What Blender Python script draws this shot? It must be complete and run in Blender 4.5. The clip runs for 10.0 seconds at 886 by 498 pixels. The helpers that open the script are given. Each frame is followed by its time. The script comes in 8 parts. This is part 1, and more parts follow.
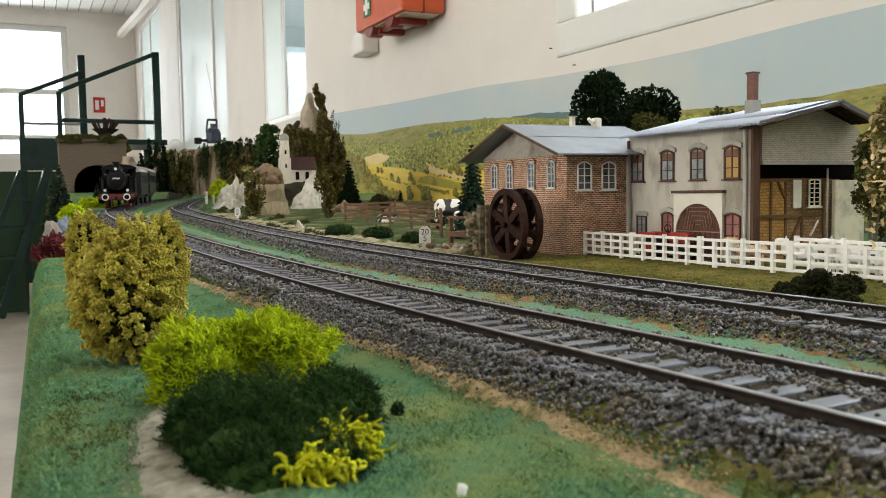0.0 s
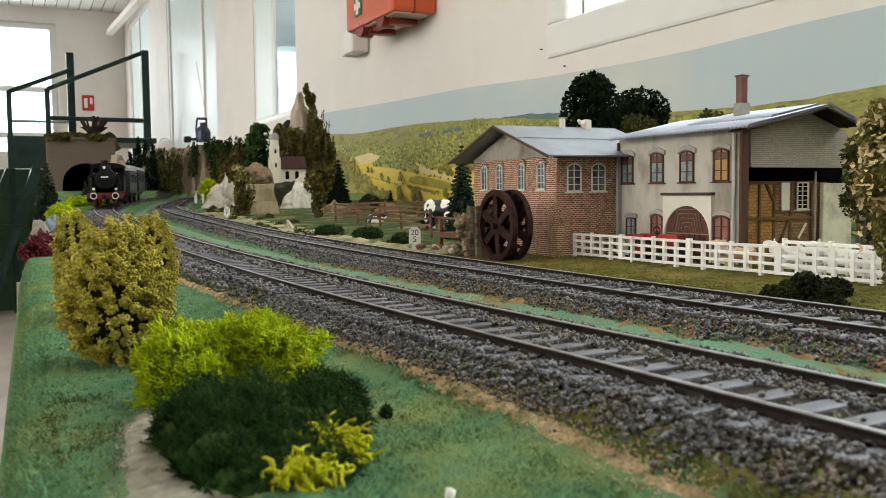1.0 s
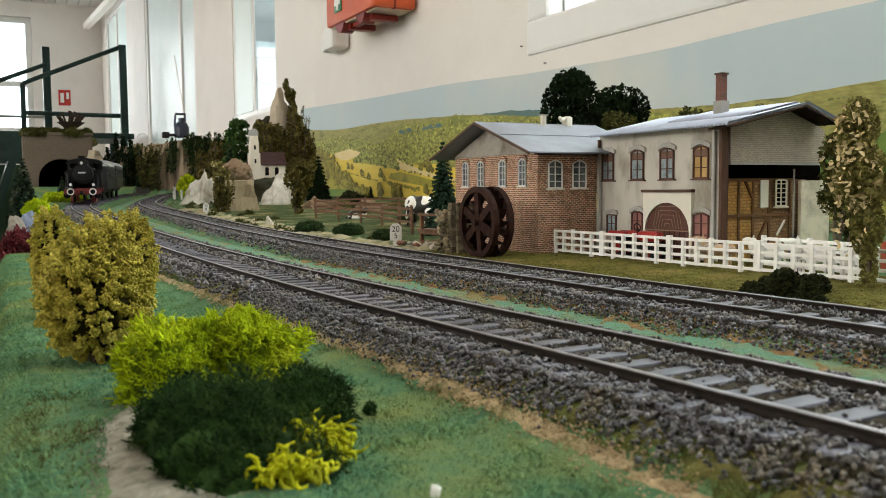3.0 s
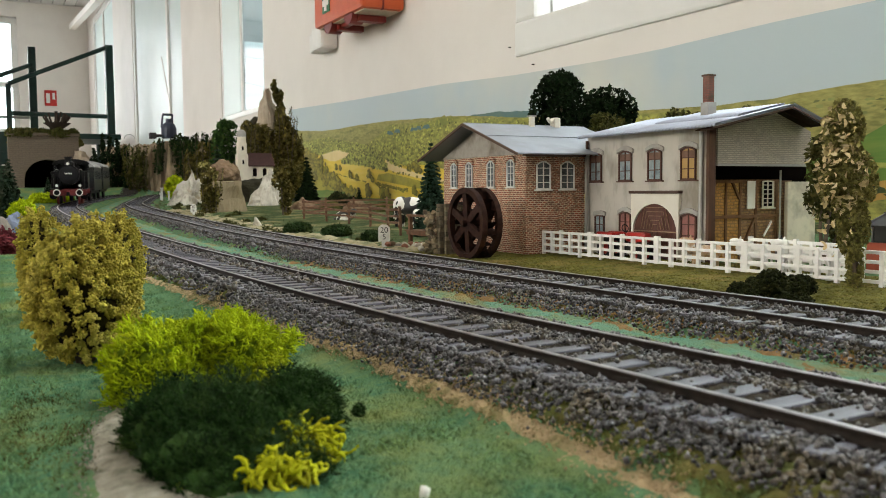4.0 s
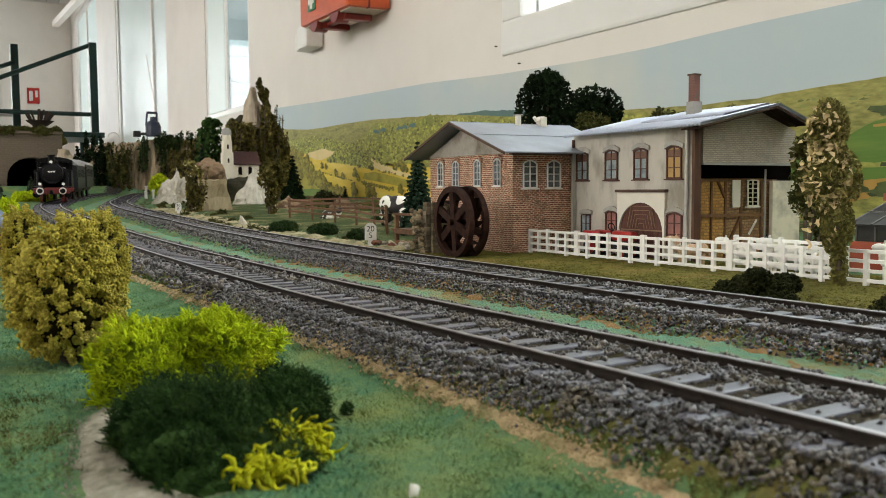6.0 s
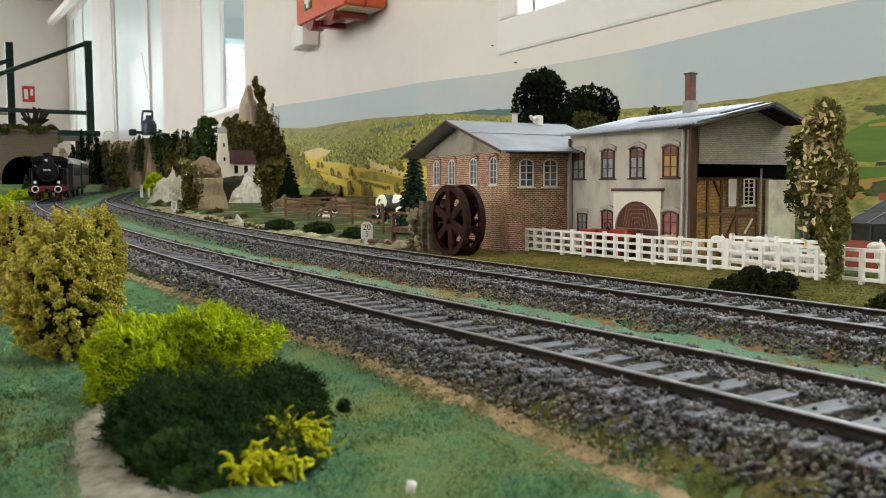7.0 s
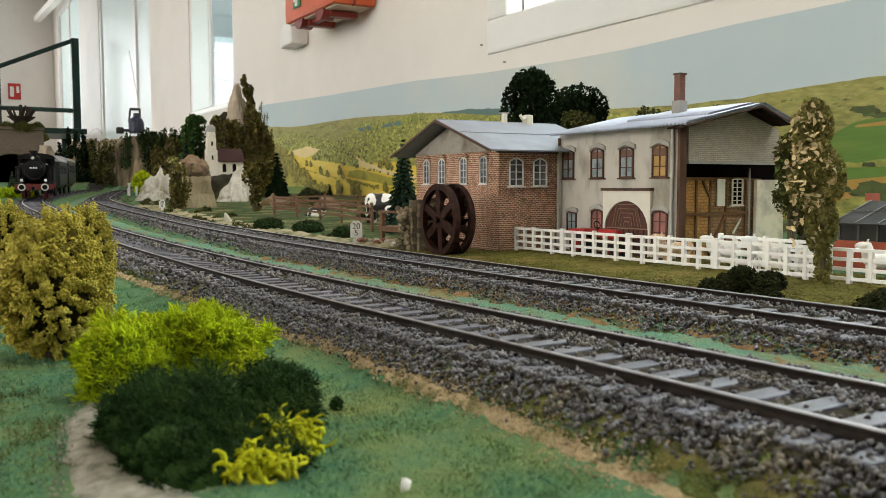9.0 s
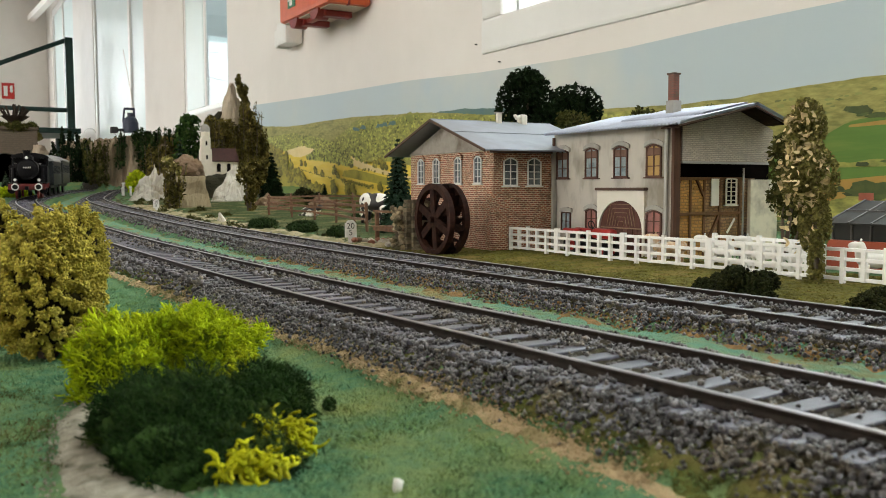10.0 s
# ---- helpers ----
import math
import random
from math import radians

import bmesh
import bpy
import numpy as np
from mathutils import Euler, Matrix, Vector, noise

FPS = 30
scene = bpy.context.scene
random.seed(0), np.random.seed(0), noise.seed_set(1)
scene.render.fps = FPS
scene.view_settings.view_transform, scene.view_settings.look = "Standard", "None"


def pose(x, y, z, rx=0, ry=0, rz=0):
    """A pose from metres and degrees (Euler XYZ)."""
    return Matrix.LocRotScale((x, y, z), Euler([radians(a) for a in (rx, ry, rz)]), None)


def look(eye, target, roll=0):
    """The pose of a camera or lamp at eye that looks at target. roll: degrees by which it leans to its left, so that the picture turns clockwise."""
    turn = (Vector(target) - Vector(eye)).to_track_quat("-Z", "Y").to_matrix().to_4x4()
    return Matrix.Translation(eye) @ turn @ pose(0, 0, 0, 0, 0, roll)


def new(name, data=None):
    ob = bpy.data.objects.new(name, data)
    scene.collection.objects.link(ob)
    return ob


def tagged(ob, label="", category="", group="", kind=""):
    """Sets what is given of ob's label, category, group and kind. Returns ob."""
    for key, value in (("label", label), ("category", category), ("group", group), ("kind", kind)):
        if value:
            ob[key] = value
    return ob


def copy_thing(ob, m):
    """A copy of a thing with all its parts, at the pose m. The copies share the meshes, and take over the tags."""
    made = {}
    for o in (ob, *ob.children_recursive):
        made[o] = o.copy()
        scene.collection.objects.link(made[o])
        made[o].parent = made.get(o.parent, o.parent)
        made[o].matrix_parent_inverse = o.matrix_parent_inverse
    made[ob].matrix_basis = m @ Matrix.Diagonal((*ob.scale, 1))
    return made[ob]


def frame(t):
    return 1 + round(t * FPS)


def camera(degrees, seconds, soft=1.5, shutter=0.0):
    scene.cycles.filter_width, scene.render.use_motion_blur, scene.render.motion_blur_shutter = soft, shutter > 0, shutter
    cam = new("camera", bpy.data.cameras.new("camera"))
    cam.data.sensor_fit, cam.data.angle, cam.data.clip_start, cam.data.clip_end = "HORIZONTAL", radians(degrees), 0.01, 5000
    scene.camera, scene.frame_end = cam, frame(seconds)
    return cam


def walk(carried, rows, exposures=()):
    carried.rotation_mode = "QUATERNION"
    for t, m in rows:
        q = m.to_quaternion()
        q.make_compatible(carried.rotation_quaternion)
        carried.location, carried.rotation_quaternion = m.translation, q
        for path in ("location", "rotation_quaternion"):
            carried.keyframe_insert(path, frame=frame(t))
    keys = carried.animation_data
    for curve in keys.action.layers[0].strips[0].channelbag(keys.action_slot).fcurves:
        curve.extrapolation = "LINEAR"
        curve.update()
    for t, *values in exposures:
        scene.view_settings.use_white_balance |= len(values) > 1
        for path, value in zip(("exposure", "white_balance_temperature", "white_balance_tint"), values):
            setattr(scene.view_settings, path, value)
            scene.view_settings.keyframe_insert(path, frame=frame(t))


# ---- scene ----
cam = camera(54.0, 10.0, soft=0.6)
# a small lens held close to the board: focus on the mill, the nearest grass a little soft
cam.data.dof.use_dof = True
cam.data.dof.focus_distance = 0.31
cam.data.dof.aperture_fstop = cam.data.lens * 0.001 / 0.0004
# seconds, eye in metres, pitch, roll, yaw in degrees
ROWS = [
    (0.0, 0.0000, 0.0000, 0.0220, -3.70, 0.90, -25.50),
    (0.5, -0.0001, -0.0000, 0.0223, -3.71, 0.67, -25.79),
    (1.0, 0.0001, 0.0000, 0.0224, -3.71, 0.62, -26.15),
    (1.5, 0.0000, 0.0001, 0.0224, -3.84, 0.53, -26.45),
    (2.0, 0.0001, 0.0002, 0.0223, -3.91, 0.52, -26.73),
    (2.5, -0.0002, 0.0003, 0.0223, -4.04, 0.54, -26.99),
    (3.0, -0.0003, 0.0004, 0.0224, -3.95, 0.50, -27.46),
    (4.5, -0.0004, 0.0004, 0.0224, -3.90, 0.47, -28.50),
    (5.0, -0.0003, 0.0005, 0.0223, -3.89, 0.44, -28.74),
    (5.5, -0.0005, 0.0006, 0.0224, -3.92, 0.43, -28.98),
    (7.0, -0.0007, 0.0008, 0.0220, -4.02, 0.32, -29.42),
    (7.5, -0.0010, 0.0008, 0.0221, -4.00, 0.25, -29.59),
    (8.0, -0.0011, 0.0009, 0.0221, -4.00, 0.24, -29.81),
    (8.5, -0.0014, 0.0009, 0.0218, -4.00, 0.14, -29.97),
    (9.0, -0.0013, 0.0010, 0.0219, -4.07, 0.15, -30.18),
    (9.5, -0.0012, 0.0010, 0.0219, -4.07, 0.15, -30.37),
    (10.0, -0.0010, 0.0010, 0.0219, -4.09, 0.15, -30.51),
]
walk(cam, [(t, pose(x, y, z, 90 + p, r, w)) for t, x, y, z, p, r, w in ROWS], exposures=((0.0, -0.50, 6850, 13), (2.5, -0.52, 6850, 13), (5.5, -0.56, 6850, 13), (9.0, -0.50, 6850, 13), (10.0, -0.50, 6850, 13)))

# ---- world and light ----
world = bpy.data.worlds.new("sky")
scene.world = world
world.use_nodes = True
wn = world.node_tree
sky = wn.nodes.new("ShaderNodeTexSky")
sky.sky_type = "NISHITA"
sky.sun_disc = False
sky.sun_elevation, sky.sun_rotation = radians(42), radians(150)
wn.nodes["Background"].inputs["Strength"].default_value = 0.12
wn.links.new(sky.outputs["Color"], wn.nodes["Background"].inputs["Color"])


def lamp(name, kind, m, energy, color=(1, 1, 1), size=(1, 1)):
    data = bpy.data.lights.new(name, kind)
    data.energy, data.color = energy, color
    if kind == "AREA":
        data.shape, data.size, data.size_y = "RECTANGLE", size[0], size[1]
    else:
        data.angle = radians(0.53)
    ob = new(name, data)
    ob.matrix_basis = m
    return ob


sun = lamp("sun", "SUN", look((-3, -2, 9), (0, 0, 0)), 2.0, (1.0, 0.95, 0.88))
# daylight from the windows; the west lamp is an added fill for the facades
DAY = (0.93, 0.97, 1.0)
lamp("daylight_west", "AREA", look((-3.3, 0.6, 0.95), (0.2, 0.5, 0.0)), 80, (1.0, 0.94, 0.86), (4.2, 1.3))
lamp("daylight_layout_window", "AREA", look((0.72, 0.0, 0.85), (-0.4, 0.1, 0.1)), 29, DAY, (1.6, 1.1))
lamp("daylight_end_window", "AREA", look((-0.6, 8.96, 0.9), (-0.6, 0.0, 0.3)), 55, DAY, (1.9, 1.2))

# ---- materials ----


def mat(name, a, b=None, scale=300.0, rough=0.7, bump=0.0, bscale=None, metal=0.0, c=None, cscale=None, rand=0.0, island=0.0,
        spec=0.4, stretch=(1, 1, 1), trans=0.0, emit=0.0, detail=6.0):
    """Two colours mixed by fine noise, a third by coarse noise, relief by bump, value shift per object or island."""
    m = bpy.data.materials.new(name)
    m.use_nodes = True
    t = m.node_tree
    n, l = t.nodes, t.links
    bs = n["Principled BSDF"]
    bs.inputs["Roughness"].default_value = rough
    bs.inputs["Metallic"].default_value = metal
    bs.inputs["Specular IOR Level"].default_value = spec
    bs.inputs["Transmission Weight"].default_value = trans
    co = n.new("ShaderNodeTexCoord")
    mp = n.new("ShaderNodeMapping")
    mp.inputs["Scale"].default_value = stretch
    l.new(co.outputs["Object"], mp.inputs["Vector"])

    def noise_node(s, d):
        k = n.new("ShaderNodeTexNoise")
        k.inputs["Scale"].default_value, k.inputs["Detail"].default_value = s, d
        k.inputs["Roughness"].default_value = 0.62
        l.new(mp.outputs["Vector"], k.inputs["Vector"])
        return k.outputs["Fac"]

    def ramp(src, lo, hi):
        k = n.new("ShaderNodeMapRange")
        k.inputs["From Min"].default_value, k.inputs["From Max"].default_value = lo, hi
        l.new(src, k.inputs["Value"])
        return k.outputs["Result"]

    def mix(f, p, q, mode="MIX"):
        k = n.new("ShaderNodeMix")
        k.data_type, k.blend_type = "RGBA", mode
        for src, sock in ((f, k.inputs["Factor"]), (p, k.inputs["A"]), (q, k.inputs["B"])):
            if hasattr(src, "is_output"):
                l.new(src, sock)
            else:
                sock.default_value = (*src, 1) if isinstance(src, tuple) else src
        return k.outputs["Result"]

    col = mix(ramp(noise_node(scale, detail), 0.32, 0.68), a, b or tuple(v * 0.75 for v in a))
    if c:
        col = mix(ramp(noise_node(cscale or scale * 0.15, 4), 0.5, 0.68), col, c)
    for amount, node, out in ((rand, "ShaderNodeObjectInfo", "Random"), (island, "ShaderNodeNewGeometry", "Random Per Island")):
        if amount:
            k = n.new(node)
            r = n.new("ShaderNodeMapRange")
            r.inputs["To Min"].default_value, r.inputs["To Max"].default_value = 1 - amount, 1 + amount
            l.new(k.outputs[out], r.inputs["Value"])
            cmb = n.new("ShaderNodeCombineColor")
            for i in range(3):
                l.new(r.outputs["Result"], cmb.inputs[i])
            col = mix(1.0, col, cmb.outputs["Color"], "MULTIPLY")
    l.new(col, bs.inputs["Base Color"])
    if bump:
        k = n.new("ShaderNodeBump")
        k.inputs["Strength"].default_value = 1.0
        k.inputs["Distance"].default_value = bump
        l.new(noise_node(bscale or scale * 2, 5), k.inputs["Height"])
        l.new(k.outputs["Normal"], bs.inputs["Normal"])
    if emit:
        l.new(col, bs.inputs["Emission Color"])
        bs.inputs["Emission Strength"].default_value = emit
    return m


PLASTER = mat("white_wall_paint", (0.81, 0.765, 0.715), (0.78, 0.735, 0.685), 6, 0.60, 0.0010, 40, c=(0.74, 0.695, 0.645), cscale=2.5)
WHITE_FRAME = mat("white_window_plastic", (0.82, 0.81, 0.78), (0.79, 0.78, 0.75), 20, 0.35)
CEILING_M = mat("white_ceiling_plank", (0.80, 0.79, 0.77), (0.76, 0.75, 0.73), 5, 0.5)
JOINT_M = mat("grey_plank_joint", (0.12, 0.12, 0.12), None, 10, 0.8)
FLOOR_M = mat("beige_floor", (0.62, 0.56, 0.47), (0.55, 0.50, 0.42), 14, 0.55, c=(0.48, 0.43, 0.36), cscale=3)
TABLE_M = mat("board_edge_wood", (0.30, 0.22, 0.14), (0.22, 0.16, 0.10), 60, 0.7, stretch=(1, 0.1, 1))
OUTDOOR = mat("hazy_outdoors", (0.86, 0.95, 1.0), (0.78, 0.90, 0.95), 0.8, 1.0, emit=3.2)
GRASS_M = mat("grass_mat", (0.062, 0.170, 0.098), (0.145, 0.24, 0.10), 620, 0.95, 0.0008, 2200, c=(0.22, 0.25, 0.085), cscale=30, spec=0.05)
FIBRE_M = mat("grass_fibre", (0.080, 0.205, 0.120), (0.16, 0.265, 0.10), 90, 0.9, c=(0.235, 0.27, 0.085), cscale=30, island=0.4, spec=0.05)
TURQ_M = mat("turquoise_scatter", (0.120, 0.285, 0.205), (0.180, 0.27, 0.145), 420, 0.95, 0.0009, 2500, c=(0.24, 0.195, 0.08), cscale=150, spec=0.05, island=0.25, stretch=(1, 0.3, 1))
VERGE_M = mat("olive_verge", (0.165, 0.148, 0.030), (0.085, 0.085, 0.018), 300, 0.95, 0.0012, 900, c=(0.22, 0.16, 0.05), cscale=60, spec=0.1, island=0.3)
MOSSB_M = mat("dark_olive_moss", (0.095, 0.10, 0.024), (0.05, 0.06, 0.015), 300, 0.95, 0.0012, 900, c=(0.14, 0.11, 0.04), cscale=90, spec=0.05, island=0.3)
SAND_M = mat("sand_path", (0.50, 0.365, 0.205), (0.34, 0.25, 0.145), 600, 0.95, 0.0005, 2500, c=(0.17, 0.16, 0.06), cscale=190, spec=0.1)
EARTH_M = mat("orange_brown_earth", (0.36, 0.205, 0.085), (0.20, 0.125, 0.055), 600, 0.95, 0.0005, 2500, c=(0.13, 0.12, 0.045), cscale=190, spec=0.1)
PALE_SAND_M = mat("pale_sand", (0.40, 0.365, 0.29), (0.13, 0.125, 0.085), 340, 0.95, 0.0005, 2500, spec=0.1)
# bed far darker than its stones: shade of the gaps put into the colour
BED_M = mat("ballast_gap_shade", (0.014, 0.012, 0.010), (0.030, 0.026, 0.021), 900, 0.9, 0.0012, 1100)
DIRT_M = mat("brown_track_dirt", (0.064, 0.052, 0.036), (0.020, 0.016, 0.012), 1100, 0.95, 0.0006, 1800, c=(0.060, 0.055, 0.026), cscale=160, spec=0.1)
STONE_M = mat("ballast_stone", (0.145, 0.139, 0.143), (0.013, 0.011, 0.010), 900, 0.36, island=0.9, c=(0.105, 0.082, 0.046), cscale=120, spec=0.45)
SLEEPER_M = mat("plastic_sleeper", (0.078, 0.076, 0.100), (0.040, 0.038, 0.048), 500, 0.40, 0.00004, 2500, rand=0.3, spec=0.5, stretch=(0.3, 1, 1))
RAIL_M = mat("browned_rail", (0.012, 0.0095, 0.008), (0.028, 0.020, 0.016), 500, 0.6, spec=0.1)
RAILTOP_M = mat("polished_rail_head", (0.36, 0.35, 0.36), (0.18, 0.165, 0.16), 300, 0.34, metal=0.85)
CLIP_M = mat("black_rail_chair", (0.010, 0.008, 0.007), None, 500, 0.7, spec=0.1)

# ---- building helpers ----
OFF = {}


def thing(name, loc, label, category, group="", kind=""):
    ob = new(name)
    ob.location = loc
    ob.empty_display_size = 0.01
    OFF[ob] = Vector(loc)
    return tagged(ob, label, category, group, kind)


def part(name, bm, material, parent=None, label="", smooth=False):
    """Links a bmesh given in world places as one mesh object under a thing or a part."""
    me = bpy.data.meshes.new(name)
    if parent is not None:
        bm.transform(Matrix.Translation(-OFF[parent]))
    if smooth:
        for f in bm.faces:
            f.smooth = True
    bm.to_mesh(me)
    bm.free()
    me.materials.append(material)
    ob = new(name, me)
    if parent is not None:
        ob.parent = parent
        OFF[ob] = OFF[parent]
    else:
        OFF[ob] = Vector((0, 0, 0))
    return tagged(ob, label)


def raw(name, v, f, material, parent=None, label="", smooth=False):
    """The same from arrays of corners and triangles or quads."""
    v, f = np.asarray(v, float), np.asarray(f, int)
    if parent is not None:
        v = v - np.array(OFF[parent])
    me = bpy.data.meshes.new(name)
    k = f.shape[1]
    me.vertices.add(len(v))
    me.vertices.foreach_set("co", v.ravel())
    me.loops.add(f.size)
    me.loops.foreach_set("vertex_index", f.ravel().astype(np.int32))
    me.polygons.add(len(f))
    me.polygons.foreach_set("loop_start", np.arange(0, f.size, k, dtype=np.int32))
    if smooth:
        me.polygons.foreach_set("use_smooth", np.ones(len(f), bool))
    me.update(calc_edges=True)
    me.materials.append(material)
    ob = new(name, me)
    if parent is not None:
        ob.parent = parent
        OFF[ob] = OFF[parent]
    else:
        OFF[ob] = Vector((0, 0, 0))
    return tagged(ob, label)


def piece(name, mesh, m, parent):
    """One of many alike pieces, on a shared mesh, at the world pose m."""
    ob = new(name, mesh)
    ob.parent = parent
    ob.matrix_basis = Matrix.Translation(-OFF[parent]) @ m
    return ob


def mesh_of(name, bm, material):
    me = bpy.data.meshes.new(name)
    bm.to_mesh(me)
    bm.free()
    me.materials.append(material)
    return me


def box(x0, x1, y0, y1, z0, z1, bevel=0.0, bm=None, m=None):
    bm = bm or bmesh.new()
    r = bmesh.ops.create_cube(bm, size=1.0, matrix=Matrix.LocRotScale(((x0 + x1) / 2, (y0 + y1) / 2, (z0 + z1) / 2), None, (x1 - x0, y1 - y0, z1 - z0)))
    if bevel:
        es = list({e for q in r["verts"] for e in q.link_edges})
        bmesh.ops.bevel(bm, geom=es, offset=bevel, segments=2, affect="EDGES", profile=0.6)
    if m is not None:
        bm.transform(m)
    return bm


def rod(a, b, r0, r1=None, seg=10, bm=None, caps=True):
    """A round bar from a to b."""
    bm = bm or bmesh.new()
    a, b = Vector(a), Vector(b)
    q = (b - a).to_track_quat("Z", "Y").to_matrix().to_4x4()
    bmesh.ops.create_cone(bm, cap_ends=caps, segments=seg, radius1=r0, radius2=r0 if r1 is None else r1, depth=(b - a).length,
                          matrix=Matrix.Translation((a + b) / 2) @ q)
    return bm


def bar(a, b, w, h, bevel=0.0, bm=None):
    """A square bar from a to b, w wide and h high."""
    bm = bm or bmesh.new()
    a, b = Vector(a), Vector(b)
    q = (b - a).to_track_quat("Z", "Y").to_matrix().to_4x4()
    t = bmesh.new()
    box(-w / 2, w / 2, -h / 2, h / 2, -(b - a).length / 2, (b - a).length / 2, bevel, t, Matrix.Translation((a + b) / 2) @ q)
    me = bpy.data.meshes.new("tmp")
    t.to_mesh(me)
    t.free()
    bm.from_mesh(me)
    bpy.data.meshes.remove(me)
    return bm


def prism(outline, axis, a, b, bm=None):
    """An outline extruded between a and b along an axis. Outline corners lie in the other two axes, in order."""
    bm = bm or bmesh.new()
    put = {"x": lambda p, s: (s, p[0], p[1]), "y": lambda p, s: (p[0], s, p[1]), "z": lambda p, s: (p[0], p[1], s)}[axis]
    lo = [bm.verts.new(put(p, a)) for p in outline]
    hi = [bm.verts.new(put(p, b)) for p in outline]
    n = len(outline)
    bm.faces.new(lo)
    bm.faces.new(hi[::-1])
    for i in range(n):
        bm.faces.new((lo[i], hi[i], hi[(i + 1) % n], lo[(i + 1) % n]))
    bmesh.ops.recalc_face_normals(bm, faces=bm.faces[:])
    return bm


def wall_with_holes(axis, at, thick, u0, u1, z0, z1, holes):
    """A slab normal to the axis with square holes (u0, u1, z0, z1) that go through it."""
    bm = bmesh.new()
    us = sorted({u0, u1, *[h[0] for h in holes], *[h[1] for h in holes]})
    zs = sorted({z0, z1, *[h[2] for h in holes], *[h[3] for h in holes]})
    for i in range(len(us) - 1):
        j = 0
        while j < len(zs) - 1:
            solid = lambda k: not any(h[0] <= us[i] and us[i + 1] <= h[1] and h[2] <= zs[k] and zs[k + 1] <= h[3] for h in holes)
            if solid(j):
                k = j
                while k + 1 < len(zs) - 1 and solid(k + 1):
                    k += 1
                if axis == "x":
                    box(at, at + thick, us[i], us[i + 1], zs[j], zs[k + 1], 0, bm)
                else:
                    box(us[i], us[i + 1], at, at + thick, zs[j], zs[k + 1], 0, bm)
                j = k + 1
            else:
                j += 1
    bmesh.ops.remove_doubles(bm, verts=bm.verts[:], dist=1e-6)
    return bm


# alike templates for foliage and stones, as arrays
def template(kind):
    bm = bmesh.new()
    if kind == "lump":
        bmesh.ops.create_icosphere(bm, subdivisions=1, radius=1.0)
    elif kind == "stone":
        bmesh.ops.create_cube(bm, size=1.5)
        bmesh.ops.triangulate(bm, faces=bm.faces[:])
    v = np.array([q.co[:] for q in bm.verts])
    f = np.array([[q.index for q in p.verts] for p in bm.faces])
    bm.free()
    return v, f


LUMP, STONE = template("lump"), template("stone")
OCTA = (np.array([(1, 0, 0), (-1, 0, 0), (0, 1, 0), (0, -1, 0), (0, 0, 1), (0, 0, -1)], float), np.array([(0, 2, 4), (2, 1, 4), (1, 3, 4), (3, 0, 4), (2, 0, 5), (1, 2, 5), (3, 1, 5), (0, 3, 5)]))
ROUND_LEAF = (np.array([(0, 0, -0.1)] + [(0.8 * math.cos(a), math.sin(a), 0.25 * math.cos(2 * a)) for a in [i * math.pi / 4 for i in range(8)]], float), np.array([(0, i + 1, (i + 1) % 8 + 1) for i in range(8)]))
LEAF = (np.array([(0, -1, 0), (0.55, 0, 0.18), (0, 1, 0), (-0.55, 0, 0.18)], float), np.array([(0, 1, 2), (0, 2, 3)]))
BLADE = (np.array([(-0.12, 0, 0), (0.12, 0, 0), (0.0, 0.25, 1.0)], float), np.array([(0, 1, 2)]))


def turns(n, rng):
    """n random rotation matrices."""
    q = rng.normal(size=(n, 4))
    q /= np.linalg.norm(q, axis=1)[:, None]
    w, x, y, z = q.T
    return np.stack([np.stack([1 - 2 * (y * y + z * z), 2 * (x * y - z * w), 2 * (x * z + y * w)], 1),
                     np.stack([2 * (x * y + z * w), 1 - 2 * (x * x + z * z), 2 * (y * z - x * w)], 1),
                     np.stack([2 * (x * z - y * w), 2 * (y * z + x * w), 1 - 2 * (x * x + y * y)], 1)], 1)


def aimed(d, rng):
    """Rotations whose z axis follows the directions d."""
    d = d / np.linalg.norm(d, axis=1)[:, None]
    s = rng.normal(size=d.shape)
    x = np.cross(s, d)
    x /= np.linalg.norm(x, axis=1)[:, None]
    return np.stack([x, np.cross(d, x), d], 2)


def scatter(tpl, at, size, rng, rot=None, jitter=0.0):
    """Copies of a template at many places, as one set of arrays. size: a number, or one or three for each place."""
    v, f = tpl
    at = np.asarray(at, float)
    n = len(at)
    s = np.asarray(size, float)
    s = np.broadcast_to(s[:, None] if s.shape == (n,) else s, (n, 3))
    p = v[None] * s[:, None]
    if jitter:
        p = p * (1 + rng.uniform(-jitter, jitter, (n, len(v), 1)))
    p = np.einsum("nij,nvj->nvi", turns(n, rng) if rot is None else rot, p) + at[:, None]
    return p.reshape(-1, 3), (f[None] + np.arange(n)[:, None, None] * len(v)).reshape(-1, f.shape[1])


def join(*sets):
    v, f, k = [], [], 0
    for a, b in sets:
        v.append(a)
        f.append(b + k)
        k += len(a)
    return np.concatenate(v), np.concatenate(f)


def ball_points(n, c, r, rng, shell=0.35, low=-1.0):
    """Places in the outer shell of an ellipsoid, and the ways outward."""
    d = rng.normal(size=(n * 3, 3))
    d /= np.linalg.norm(d, axis=1)[:, None]
    d = d[d[:, 2] > low][:n]
    k = (1 - shell * rng.random(len(d)) ** 1.6)[:, None]
    return np.array(c) + d * k * np.array(r), d / np.array(r)


